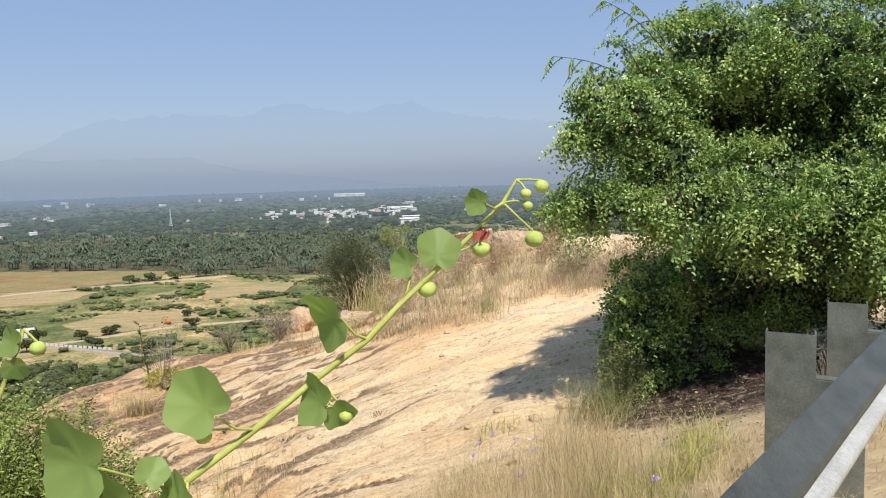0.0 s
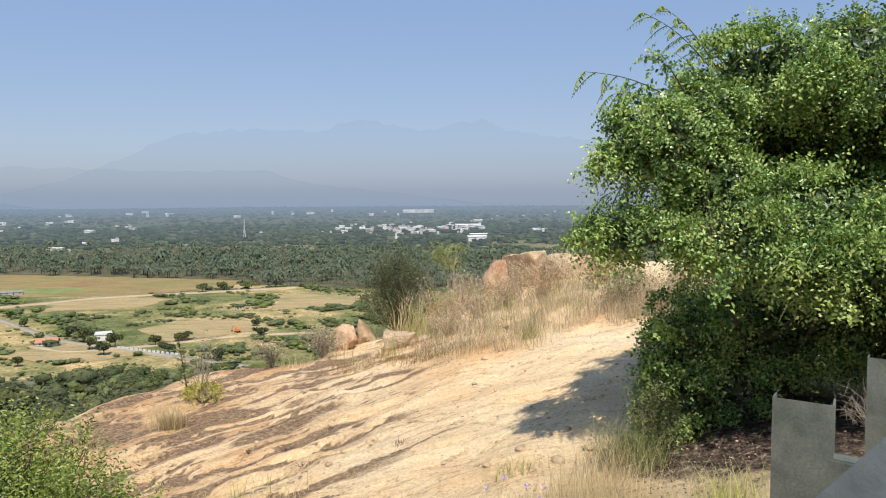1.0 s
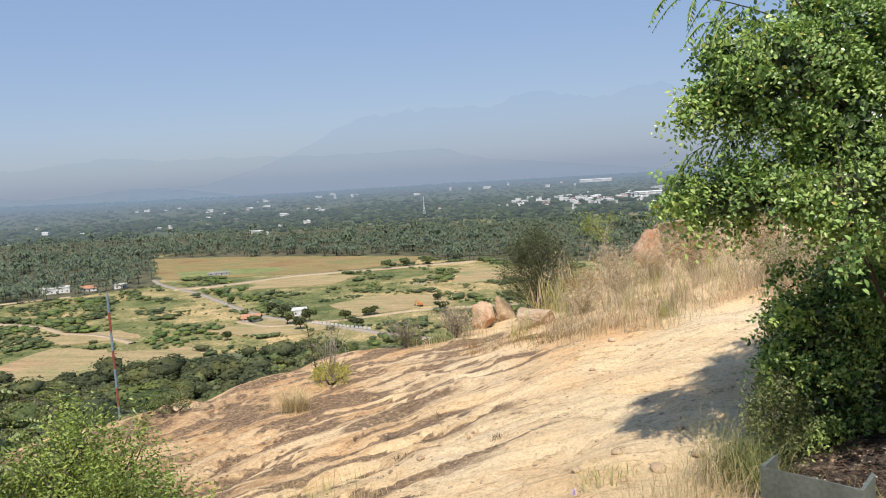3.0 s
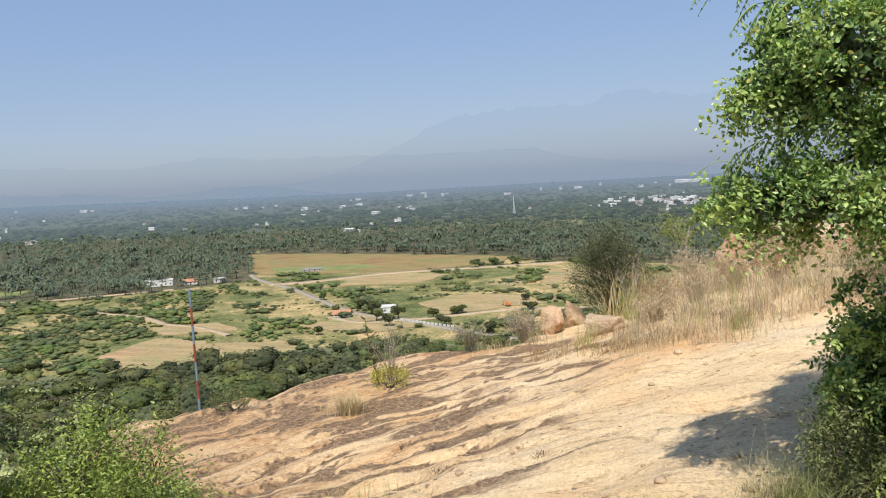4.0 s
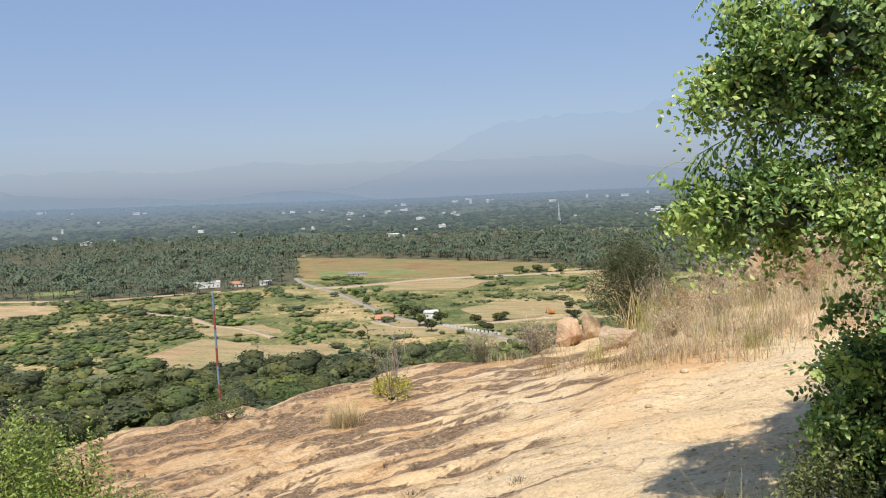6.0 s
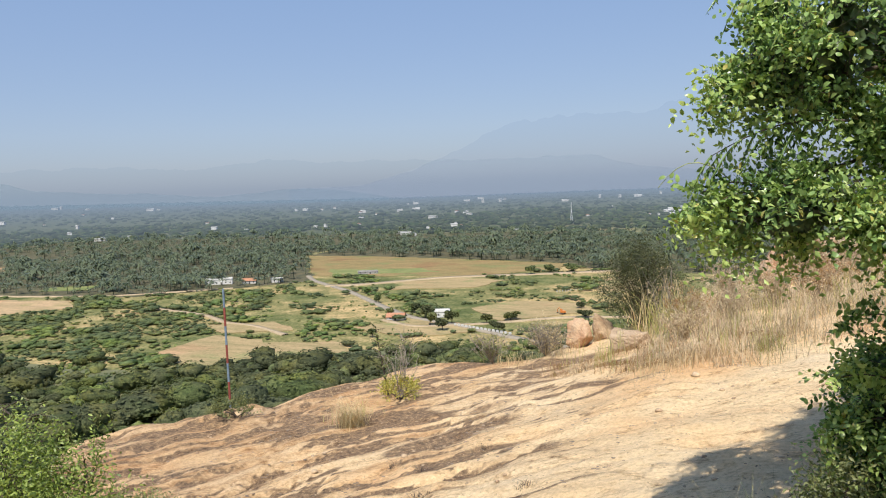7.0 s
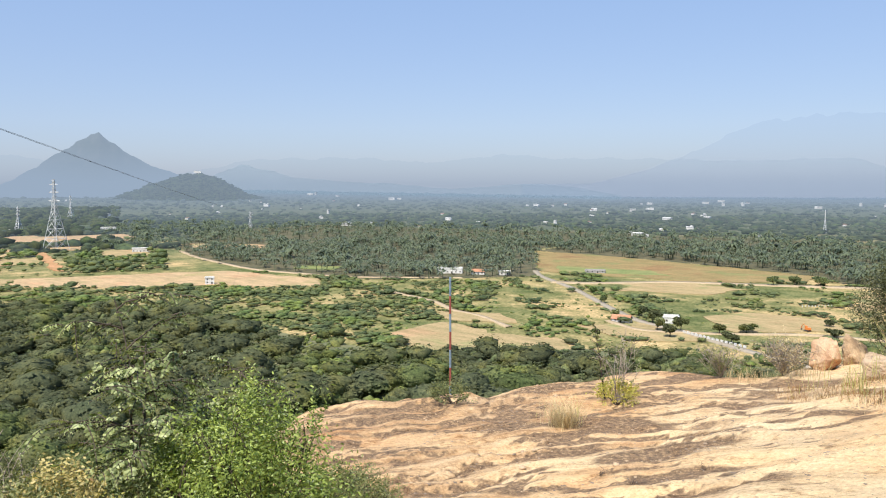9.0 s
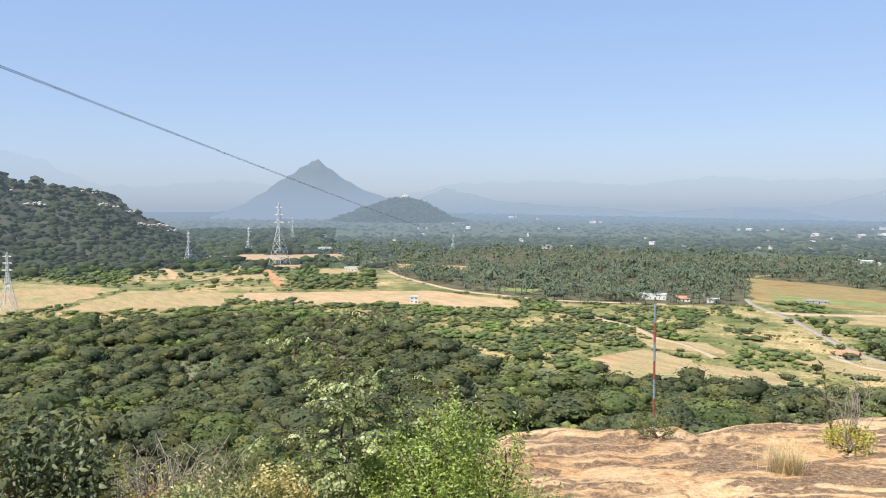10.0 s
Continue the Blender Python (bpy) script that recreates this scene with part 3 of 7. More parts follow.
def build_ground():
    rs = [0.25]
    while rs[-1] < 4.5:
        rs.append(rs[-1] * 1.018)
    while rs[-1] < 16:
        rs.append(rs[-1] * 1.0075)
    while rs[-1] < 4950:
        rs.append(rs[-1] * 1.05)
    rs = np.array(rs)
    az = np.radians(np.concatenate([np.arange(-34, 88, 0.34), np.arange(88, 326, 3.4)]))
    R, A = np.meshgrid(rs, az, indexing="ij")
    X, Y = EYE[0] - 0.6 - R * np.sin(A), EYE[1] - 1.0 + R * np.cos(A)
    Z = ground_z(X, Y)
    V = np.stack([X, Y, Z], -1).reshape(-1, 3)
    n, m = X.shape
    i, j = np.arange(n - 1)[:, None] * m, np.arange(m)[None]
    k = (j + 1) % m
    F = np.stack([i + j, i + m + j, i + m + k, i + k], -1).reshape(-1, 4)[:, ::-1]
    cap = np.arange(m)
    V = np.concatenate([V, [[EYE[0] - 0.6, EYE[1] - 1.0, ground_z(EYE[0] - 0.6, EYE[1] - 1.0)]]])
    T = np.stack([cap, (cap + 1) % m, np.full(m, n * m)], -1)
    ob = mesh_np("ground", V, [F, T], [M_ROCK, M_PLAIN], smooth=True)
    worn = ob.data.attributes.new("wear", "FLOAT", "POINT")
    worn.data.foreach_set("value", strata(V[:, 0], V[:, 1])[1].astype(np.float32))
    u, v = along_sheets(V[:, 0], V[:, 1])
    bent = ob.data.attributes.new("sheet", "FLOAT_VECTOR", "POINT")
    bent.data.foreach_set("vector", np.column_stack([u * 0.3, v * 1.5, np.zeros(len(V))]).astype(np.float32).ravel())
    c = V[F].mean(1)
    far = (np.hypot(c[:, 0], c[:, 1]) > 40) | (rail_side(c[:, 0], c[:, 1]) < -7.6)
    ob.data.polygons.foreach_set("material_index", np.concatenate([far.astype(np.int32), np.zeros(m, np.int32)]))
    return tagged(ob, "sunlit tan granite hilltop falling to a wide green plain", "ground", kind="structure")



build_ground()


# ---- fields, tracks and roads on the plain ----
def sheet(name, poly, material, lift, label, category="field", wobble=3.0, kind="structure"):
    """A patch of land with an uneven edge, with a little thickness, on the plain."""
    P = np.asarray(poly, float)
    out = []
    for a, b in zip(P, np.roll(P, -1, 0)):
        n = max(2, int(np.hypot(*(b - a)) / 9))
        for t in np.arange(n) / n:
            p = a + (b - a) * t
            out.append(p + wobble * np.array([wave(p[0:1], p[1:2], 41, 40)[0], wave(p[0:1], p[1:2], 43, 40)[0]]))
    bm = bmesh.new()
    top = [bm.verts.new((p[0], p[1], PLAIN_Z + lift)) for p in out]
    low = [bm.verts.new((p[0], p[1], PLAIN_Z - 0.5)) for p in out]
    f = bm.faces.new(top)
    if f.normal.z < 0 or sum((b[0] - a[0]) * (b[1] + a[1]) for a, b in zip(out, out[1:] + out[:1])) > 0:
        f.normal_flip()
    for i in range(len(out)):
        bm.faces.new((top[i - 1], top[i], low[i], low[i - 1]))
    bmesh.ops.recalc_face_normals(bm, faces=bm.faces)
    bmesh.ops.triangulate(bm, faces=[f])
    return tagged(part(name, bm, material), label, category, kind=kind)


def ribbon(name, points, width, material, lift, label, category):
    P = np.asarray(points, float)
    t = np.linspace(0, len(P) - 1, len(P) * 8)
    Q = np.stack([np.interp(t, np.arange(len(P)), P[:, k]) for k in (0, 1)], -1)
    for _ in range(6):
        Q[1:-1] = (Q[:-2] + Q[1:-1] * 2 + Q[2:]) / 4
    d = np.gradient(Q, axis=0)
    d /= np.linalg.norm(d, axis=1)[:, None]
    n = np.stack([-d[:, 1], d[:, 0]], -1)
    w = width / 2 * (1 + 0.12 * wave(Q[:, 0], Q[:, 1], 51, 30))[:, None]
    rows = [(Q + n * w, -0.4), (Q + n * w, lift), (Q - n * w, lift), (Q - n * w, -0.4)]
    V = np.concatenate([np.column_stack([q, np.full(len(q), PLAIN_Z + h)]) for q, h in rows])
    k, i = len(Q), np.arange(len(Q) - 1)
    F = np.concatenate([np.stack([a * k + i, a * k + i + 1, a * k + k + i + 1, a * k + k + i], -1) for a in range(3)])
    return tagged(mesh_np(name, V, F, material), label, category, kind="structure")


def polar(az, d):
    return EYE[0] - d * math.sin(radians(az)), EYE[1] + d * math.cos(radians(az))


def wood_reach(az):
    """How far from the hill the closed woodland goes, by azimuth."""
    return np.interp(az, (0, 20, 35, 46, 52, 58, 66, 90), (330, 385, 405, 395, 450, 560, 610, 620))


GROVES = [
    [(-950, 590), (-760, 505), (-612, 488), (-498, 500), (-451, 548), (-395, 612), (-420, 655), (-560, 860), (-600, 1250), (-1250, 1100), (-1250, 800)],
    [(-544, 850), (-365, 826), (-195, 778), (-172, 738), (-68, 700), (60, 670), (300, 640), (420, 900), (-50, 1150), (-350, 1250), (-600, 1200)],
]
# brown earth, its colour darkened further for the shade under the palms
M_GROVE = plain_mat("shaded_grove_earth", (0.065, 0.068, 0.035), (0.14, 0.12, 0.065), 0.06, 0.95, 0, 0.5, 0.0)
FIELDS = [
    ("field_1", [(-926, 104), (-960, 158), (-868, 210), (-729, 119), (-707, 79)], M_TAN, "harvested tan field bordered by scrub"),
    ("field_2", [(-702, 115), (-845, 213), (-747, 299), (-646, 231)], M_TAN, "bare tan field with straw stubble"),
    ("field_3", [(-747, 299), (-659, 461), (-590, 470), (-545, 420), (-600, 350), (-690, 270)], M_EARTH, "ploughed pale red earth field"),
    ("field_4", [(-640, 455), (-535, 475), (-500, 440), (-548, 390)], M_EARTH, "ploughed reddish field beside the palms"),
    ("field_5", [(-544, 845), (-460, 840), (-365, 819), (-190, 771), (-195, 708), (-275, 660), (-415, 650)], M_BROWN, "broad brown fallow field before the palms"),
    ("field_6", [(-308, 326), (-309, 373), (-260, 365), (-217, 372), (-205, 350), (-242, 316), (-267, 299)], M_TAN, "mown tan field among scrub"),
    ("field_7", [(-288, 573), (-225, 590), (-215, 640), (-264, 655), (-309, 620)], M_TAN, "dry yellow field beside the sandy track"),
    ("field_8", [(-189, 490), (-167, 529), (-120, 525), (-105, 495), (-130, 470), (-155, 450)], M_TAN, "bare sandy clearing with low scrub"),
    ("field_9", [(-1378, 433), (-1283, 692), (-1130, 640), (-1180, 420)], M_PALEEARTH, "reddish field below the wooded hill"),
    ("field_10", [(-430, 700), (-330, 720), (-300, 690), (-400, 660)], M_LAWN, "green strip of crop in the fallow field"),
    ("field_11", [(-133, 668), (-63, 647), (-67, 598), (-122, 571)], M_TAN, "pale green pasture beside the palms"),
    ("field_12", [(-640, 540), (-590, 560), (-580, 530), (-625, 515)], M_LAWN, "bright green paddy at the edge of the grove"),
    ("field_13", [(-215, 445), (-180, 440), (-160, 415), (-190, 395), (-235, 410)], M_TAN, "dry grass plot behind the tiled house"),
    ("field_14", [(-340, 400), (-300, 420), (-270, 400), (-310, 380)], M_TAN, "eroded sandy bank beside a footpath"),
    ("field_16", [polar(*q) for q in ((66.5, 1310), (70, 1290), (72.5, 1330), (72, 1440), (67, 1480))], M_PALEEARTH, "bare reddish land below the wooded hill"),
    ("field_18", [polar(*q) for q in ((63.5, 1130), (66.5, 1120), (66.8, 1180), (63.8, 1200))], M_EARTH, "reddish clearing between scrub and palms"),
    ("field_19", [polar(*q) for q in ((66.8, 950), (70, 940), (70.2, 1005), (67, 1025))], M_TAN, "tan clearing with a few shrubs"),
    ("field_17", [polar(*q) for q in ((60, 1010), (63, 1000), (63.4, 1090), (60.5, 1120))], M_TAN, "pale clearing among scrub and palms"),
    ("field_21", [(-1019, 430), (-1012, 440), (-834, 378), (-783, 361), (-790, 351), (-876, 381)], M_RED, "worn red earth path through the scrub"),
    ("field_22", [(-1131, 315), (-1095, 329), (-1022, 320), (-943, 291), (-958, 285), (-1043, 306)], M_EARTH, "eroded reddish bank among the scrub"),
    ("field_15", [(-1000, 640), (-900, 690), (-840, 660), (-930, 600)], M_EARTH, "bare reddish clearing behind the scrub"),
]
for i, (nm, poly, material, text) in enumerate(FIELDS):
    sheet(nm, poly, material, 0.25 + 0.02 * i, text)
P = [polar(a, 176) for a in range(0, 91, 10)] + [polar(a, wood_reach(a) + 10) for a in range(90, -1, -5)]
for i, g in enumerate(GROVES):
    sheet("grove_floor", g, M_GROVE, 0.12, "brown earth below the palms, darkened as shade", "ground")
sheet("woodland_floor", P, M_FLOOR, 0.2, "shaded olive floor of the thorn woodland", "ground")
ROADS = [
    ("road_1", [(-420, 650), (-391, 614), (-328, 563), (-293, 528), (-250, 483), (-214, 450), (-169, 428), (-136, 406), (-106, 389), (-40, 360)], 5, M_ROAD, "straight grey road past the tiled house"),
    ("track_1", [(-436, 454), (-365, 434), (-331, 411), (-303, 405), (-265, 383)], 4, M_SAND, "pale dirt track through the scrub"),
    ("track_2", [(-360, 585), (-332, 594), (-277, 650), (-231, 669), (-179, 690), (-130, 712)], 11, M_SAND, "wide sandy track along the fallow field"),
    ("track_3", [(-900, 560), (-800, 520), (-640, 480), (-520, 500), (-440, 560)], 5, M_SAND, "sandy track along the edge of the grove"),
    ("track_4", [(-230, 440), (-200, 420), (-160, 440), (-120, 470), (-60, 480)], 4, M_SAND, "dirt lane between dry plots"),
    ("track_5", [(-1150, 430), (-1050, 420), (-960, 360), (-900, 300)], 9, M_EARTH, "red earth cutting between scrub"),
]
for i, (nm, pts, w, material, text) in enumerate(ROADS):
    ribbon(nm, pts, w, material, 0.7 + 0.02 * i, text, "road" if "road" in nm else "track")


# ---- hills ----
def ridge(name, profile, d, depth, material, label, rough=0.0, seed=1, kind="structure", rise=1.0):
    """A hill whose skyline runs through (azimuth, slope) pairs at distance d, with flanks on both sides."""
    azs = np.array([p[0] for p in profile], float)
    sl = np.array([p[1] for p in profile], float)
    o = np.argsort(azs)
    n = max(60, int(abs(azs.max() - azs.min()) * 8))
    A = np.linspace(azs.min(), azs.max(), n)
    H = np.maximum(np.interp(A, azs[o], sl[o]) * d + 1.5 - PLAIN_Z, 1.0)
    k = np.linspace(-1, 1, 25)
    prof = (1 - np.abs(k)) ** 1.15
    AA, KK = np.meshgrid(np.radians(A), k, indexing="ij")
    D = d + KK * depth
    X, Y = EYE[0] - D * np.sin(AA), EYE[1] + D * np.cos(AA)
    Z = H[:, None] * prof[None] * (1 + rough * wave(X, Y, seed, d * 0.04)) + rough * 0.4 * H[:, None] * prof[None] * wave(X, Y, seed + 1, d * 0.012)
    V = np.stack([X, Y, PLAIN_Z - 1 + Z], -1).reshape(-1, 3)
    m = len(k)
    i, j = np.arange(n - 1)[:, None] * m, np.arange(m - 1)[None]
    F = np.stack([i + j, i + m + j, i + m + j + 1, i + j + 1], -1).reshape(-1, 4)
    ob = mesh_np(name, V, F[:, ::-1], material, smooth=True)
    return tagged(ob, label, "hill" if kind != "structure" else "mountains", kind=kind), (X, Y, PLAIN_Z - 1 + Z)


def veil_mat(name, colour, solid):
    """A far range with haze painted in: faint emission over transparency, sky showing through."""
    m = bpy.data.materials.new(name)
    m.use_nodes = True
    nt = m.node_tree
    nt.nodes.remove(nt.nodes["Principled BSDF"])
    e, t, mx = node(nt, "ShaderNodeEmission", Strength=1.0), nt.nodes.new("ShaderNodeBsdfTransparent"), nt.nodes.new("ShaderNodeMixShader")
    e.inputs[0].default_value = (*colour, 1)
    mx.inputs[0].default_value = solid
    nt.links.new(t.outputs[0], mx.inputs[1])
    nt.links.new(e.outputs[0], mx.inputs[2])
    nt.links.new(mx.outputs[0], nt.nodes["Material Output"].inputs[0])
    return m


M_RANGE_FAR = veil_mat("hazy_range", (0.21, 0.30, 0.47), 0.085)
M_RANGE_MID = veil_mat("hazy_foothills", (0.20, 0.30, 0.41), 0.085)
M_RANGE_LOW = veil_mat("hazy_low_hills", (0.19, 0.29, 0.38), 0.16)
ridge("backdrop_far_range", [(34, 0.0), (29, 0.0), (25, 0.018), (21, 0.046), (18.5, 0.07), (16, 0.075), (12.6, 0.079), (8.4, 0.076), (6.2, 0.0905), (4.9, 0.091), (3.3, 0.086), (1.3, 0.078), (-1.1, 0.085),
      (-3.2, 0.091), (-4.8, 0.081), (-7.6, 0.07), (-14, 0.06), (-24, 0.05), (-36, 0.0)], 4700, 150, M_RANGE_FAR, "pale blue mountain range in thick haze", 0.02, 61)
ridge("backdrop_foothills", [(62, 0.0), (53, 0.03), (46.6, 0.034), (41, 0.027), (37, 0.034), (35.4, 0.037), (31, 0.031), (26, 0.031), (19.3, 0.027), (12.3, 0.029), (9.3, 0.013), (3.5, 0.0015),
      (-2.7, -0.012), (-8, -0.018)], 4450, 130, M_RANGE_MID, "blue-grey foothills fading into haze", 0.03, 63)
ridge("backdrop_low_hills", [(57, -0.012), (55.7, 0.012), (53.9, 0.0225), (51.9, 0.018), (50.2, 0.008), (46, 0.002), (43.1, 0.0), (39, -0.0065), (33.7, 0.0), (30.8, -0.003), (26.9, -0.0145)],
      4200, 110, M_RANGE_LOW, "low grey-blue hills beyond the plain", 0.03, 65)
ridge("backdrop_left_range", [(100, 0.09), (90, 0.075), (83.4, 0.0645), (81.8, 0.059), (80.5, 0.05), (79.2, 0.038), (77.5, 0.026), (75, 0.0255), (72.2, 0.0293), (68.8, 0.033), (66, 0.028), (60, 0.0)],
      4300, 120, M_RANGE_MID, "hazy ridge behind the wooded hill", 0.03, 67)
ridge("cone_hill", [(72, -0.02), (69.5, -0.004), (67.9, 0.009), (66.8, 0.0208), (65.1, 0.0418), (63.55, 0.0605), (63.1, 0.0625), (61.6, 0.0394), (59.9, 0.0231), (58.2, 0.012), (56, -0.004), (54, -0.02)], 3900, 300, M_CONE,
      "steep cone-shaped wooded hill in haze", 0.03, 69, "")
_, TEMPLE_HILL = ridge("temple_hill", [(65, -0.035), (63, -0.02), (61.2, -0.008), (59.9, -0.0015), (58.4, 0.0103), (57.6, 0.012), (56.8, 0.013), (55.7, 0.009), (54.6, -0.001), (53.5, -0.0127), (51.5, -0.022), (49, -0.035)], 3600, 420, M_HILLOCK,
      "dark wooded hillock with a white shrine on top", 0.06, 71, "")
_, LEFT_HILL = ridge("wooded_hill", [(112, 0.06), (100, 0.1), (90, 0.06), (83.4, 0.036), (82.5, 0.031), (81.5, 0.028), (80.2, 0.0255), (78, 0.0215), (76.5, 0.010), (75.1, -0.0095), (73.7, -0.0181), (72.4, -0.034), (71, -0.056), (69, -0.06)],
      1500, 300, M_HILLWOOD, "dark wooded hill with bare rock patches", 0.06, 73, "")


# ---- woods of the plain ----
def crown_template(seed, tris=110, flat=0.62, core=0.85, sub=1, clump=1.0):
    """A scrub tree's crown: a lumpy core and many small leaf clumps that stand out of it."""
    r = np.random.default_rng(seed)
    bm = bmesh.new()
    bmesh.ops.create_icosphere(bm, subdivisions=sub, radius=core)
    lobes = r.normal(size=(8, 3))
    lobes[:, 2] = np.abs(lobes[:, 2])
    lobes /= np.linalg.norm(lobes, axis=1)[:, None]
    for v in bm.verts:
        n = np.array(v.co.normalized())
        v.co *= 0.62 + 0.4 * max(0, max(lobes @ n)) ** 2.5 + r.uniform(-0.09, 0.09)
    V = np.array([v.co for v in bm.verts])
    bm.verts.ensure_lookup_table()
    F = np.array([[v.index for v in f.verts] for f in bm.faces])
    bm.free()
    n = r.normal(size=(tris, 3))
    n[:, 2] = np.abs(n[:, 2]) * 1.1 - 0.25
    n /= np.linalg.norm(n, axis=1)[:, None]
    c = n * (0.62 + 0.42 * np.maximum(0, (n @ lobes.T).max(1)) ** 2.5)[:, None] * r.uniform(0.98, 1.2, (tris, 1)) * core
    a, b = np.cross(n, r.normal(size=(tris, 3))), r.normal(size=(tris, 3)) * 0.5 + n * 0.3
    a /= np.linalg.norm(a, axis=1)[:, None]
    b = np.cross(n, a) + r.normal(size=(tris, 3)) * 0.3
    s = r.uniform(0.06, 0.16, (tris, 1)) * clump
    T = np.stack([c - a * s, c + a * s, c + b * s * 1.5], 1).reshape(-1, 3)
    V = np.concatenate([V, T])
    F = np.concatenate([F, np.arange(tris * 3).reshape(-1, 3) + len(V) - tris * 3])
    V[:, 2] = np.maximum(V[:, 2] * flat + 0.45, 0.0)
    return V, F


def palm_template(seed):
    r = np.random.default_rng(seed)
    bend = r.normal(size=2) * 0.5
    trunk = tube([(0, 0, 0), (bend[0] * 0.3, bend[1] * 0.3, 3.2), (bend[0], bend[1], 5.6)], [0.28, 0.2, 0.17], 3)
    V, F = [trunk[0]], [np.concatenate([trunk[1][:, [0, 1, 2]], trunk[1][:, [0, 2, 3]]])]
    n = len(trunk[0])
    top = np.array([bend[0], bend[1], 5.6])
    for i in range(11):
        a, up = i * 2.4 + r.uniform(-0.3, 0.3), r.uniform(-0.35, 0.85)
        h = np.array([math.cos(a), math.sin(a), 0])
        s = np.array([-math.sin(a), math.cos(a), 0])
        L = r.uniform(3.6, 5.0)
        p1 = top + h * L * 0.5 + np.array([0, 0, L * 0.42 * up])
        p2 = p1 + h * L * 0.4 + np.array([0, 0, L * (0.12 * up - 0.42)])
        w = 0.6
        V.append(np.array([top, p1 + s * w - [0, 0, 0.25], p1, p1 - s * w - [0, 0, 0.25], p2]))
        F.append(np.array([[0, 1, 2], [0, 2, 3], [1, 4, 2], [2, 4, 3]]) + n)
        n += 5
    return np.concatenate(V), np.concatenate(F)


def strew(az0, az1, d0, d1, gap, seed):
    """Places on the plain in a sector, evenly spread with jitter."""
    r = np.random.default_rng(seed)
    n = int(radians(az1 - az0) * (d1 * d1 - d0 * d0) / 2 / (gap * gap))
    az = np.radians(r.uniform(az0, az1, n))
    d = np.sqrt(r.uniform(d0 * d0, d1 * d1, n))
    return np.stack([EYE[0] - d * np.sin(az), EYE[1] + d * np.cos(az)], -1)


def clear_of(P, margin=3.0):
    """Keeps the places that lie on no field and no road."""
    ok = np.ones(len(P), bool)
    for _, poly, material, _ in FIELDS:
        ok &= ~inside(poly, P)
    for _, pts, w, _, _ in ROADS:
        q = np.asarray(pts, float)
        for a, b in zip(q[:-1], q[1:]):
            t = np.clip(((P - a) @ (b - a)) / ((b - a) @ (b - a)), 0, 1)
            ok &= np.hypot(*(P - (a + t[:, None] * (b - a))).T) > w / 2 + margin
    return P[ok]


CLEARINGS = [[(-930, 790), (-860, 800), (-840, 740), (-900, 735)], [(-480, 600), (-430, 630), (-410, 610), (-460, 585)]]


def woods(name, P, size, templates, material, label, z=None, tall=(0.8, 1.2), keep=None):
    r = np.random.default_rng(len(P))
    parts = []
    pick = r.integers(0, len(templates), len(P))
    Z = ground_z(P[:, 0], P[:, 1]) if z is None else z
    for k, tpl in enumerate(templates):
        q = pick == k
        if not q.any():
            continue
        s = size[0] + (size[1] - size[0]) * r.uniform(0, 1, q.sum()) ** 1.5
        if z is None:
            s = s * np.clip(1 + 0.45 * wave(P[q, 0], P[q, 1], 78, 70), 0.6, 1.6)
        S = np.stack([s * r.uniform(0.75, 1.4, len(s)), s * r.uniform(0.75, 1.4, len(s)), s * r.uniform(*tall, len(s))], -1)
        parts.append(scatter(tpl, np.column_stack([P[q], Z[q] - 0.1]), S, r.uniform(0, 6.28, len(s))))
    return tagged(mesh_np(name, *joined(parts), material, smooth=True), label, "trees", kind="stuff")


CROWNS = [crown_template(100 + i, 190, 0.66, 0.85, 2, 0.65) for i in range(8)]
MID_CROWNS = [crown_template(150 + i, 80, 0.6, 0.85, 1, 0.8) for i in range(8)]
LOW_CROWNS = [crown_template(200 + i, 26, 0.42) for i in range(6)]


def far_template(seed):
    r = np.random.default_rng(seed)
    bm = bmesh.new()
    bmesh.ops.create_icosphere(bm, subdivisions=1, radius=1.0)
    bmesh.ops.delete(bm, geom=[f for f in bm.faces if f.calc_center_median().z < -0.3], context="FACES")
    V = np.array([v.co * r.uniform(0.65, 1.2) for v in bm.verts])
    bm.verts.index_update()
    F = np.array([[v.index for v in f.verts] for f in bm.faces])
    bm.free()
    V[:, 2] = np.maximum(V[:, 2] * 0.6 + 0.4, 0)
    return V, F


FAR_CROWNS = [far_template(600 + i) for i in range(5)]
PALMS = [palm_template(300 + i) for i in range(6)]

# thick dark woodland at the hill's foot
P = strew(4, 84, 205, 330, 7.0, 1)
P = clear_of(P, 1.5)
woods("dark_woodland", P, (3.6, 9.5), CROWNS, M_WOOD, "dense dark green thorn woodland at the hill foot", tall=(0.8, 1.25))
P = clear_of(strew(4, 84, 325, 640, 6.6, 2), 2)


def beyond(P):
    """Metres past the woodland's uneven edge."""
    d, a = np.hypot(P[:, 0] - EYE[0], P[:, 1] - EYE[1]), np.degrees(np.arctan2(EYE[0] - P[:, 0], P[:, 1] - EYE[1]))
    return d - wood_reach(a) - 28 * wave(P[:, 0], P[:, 1], 77, 90)


P = P[beyond(P) < np.random.default_rng(5).uniform(-25, 20, len(P))]
woods("mixed_woodland", P, (2.6, 8.5), MID_CROWNS, M_WOOD, "dark scrub woodland thinning out on the plain", tall=(0.75, 1.2))
P = clear_of(strew(4, 84, 205, 600, 4.4, 48), 1)
P = P[beyond(P) < 0]
woods("thorn_understorey", P, (0.9, 2.6), FAR_CROWNS, M_OLIVE, "olive thorn undergrowth between the woodland trees", tall=(1.0, 1.8))
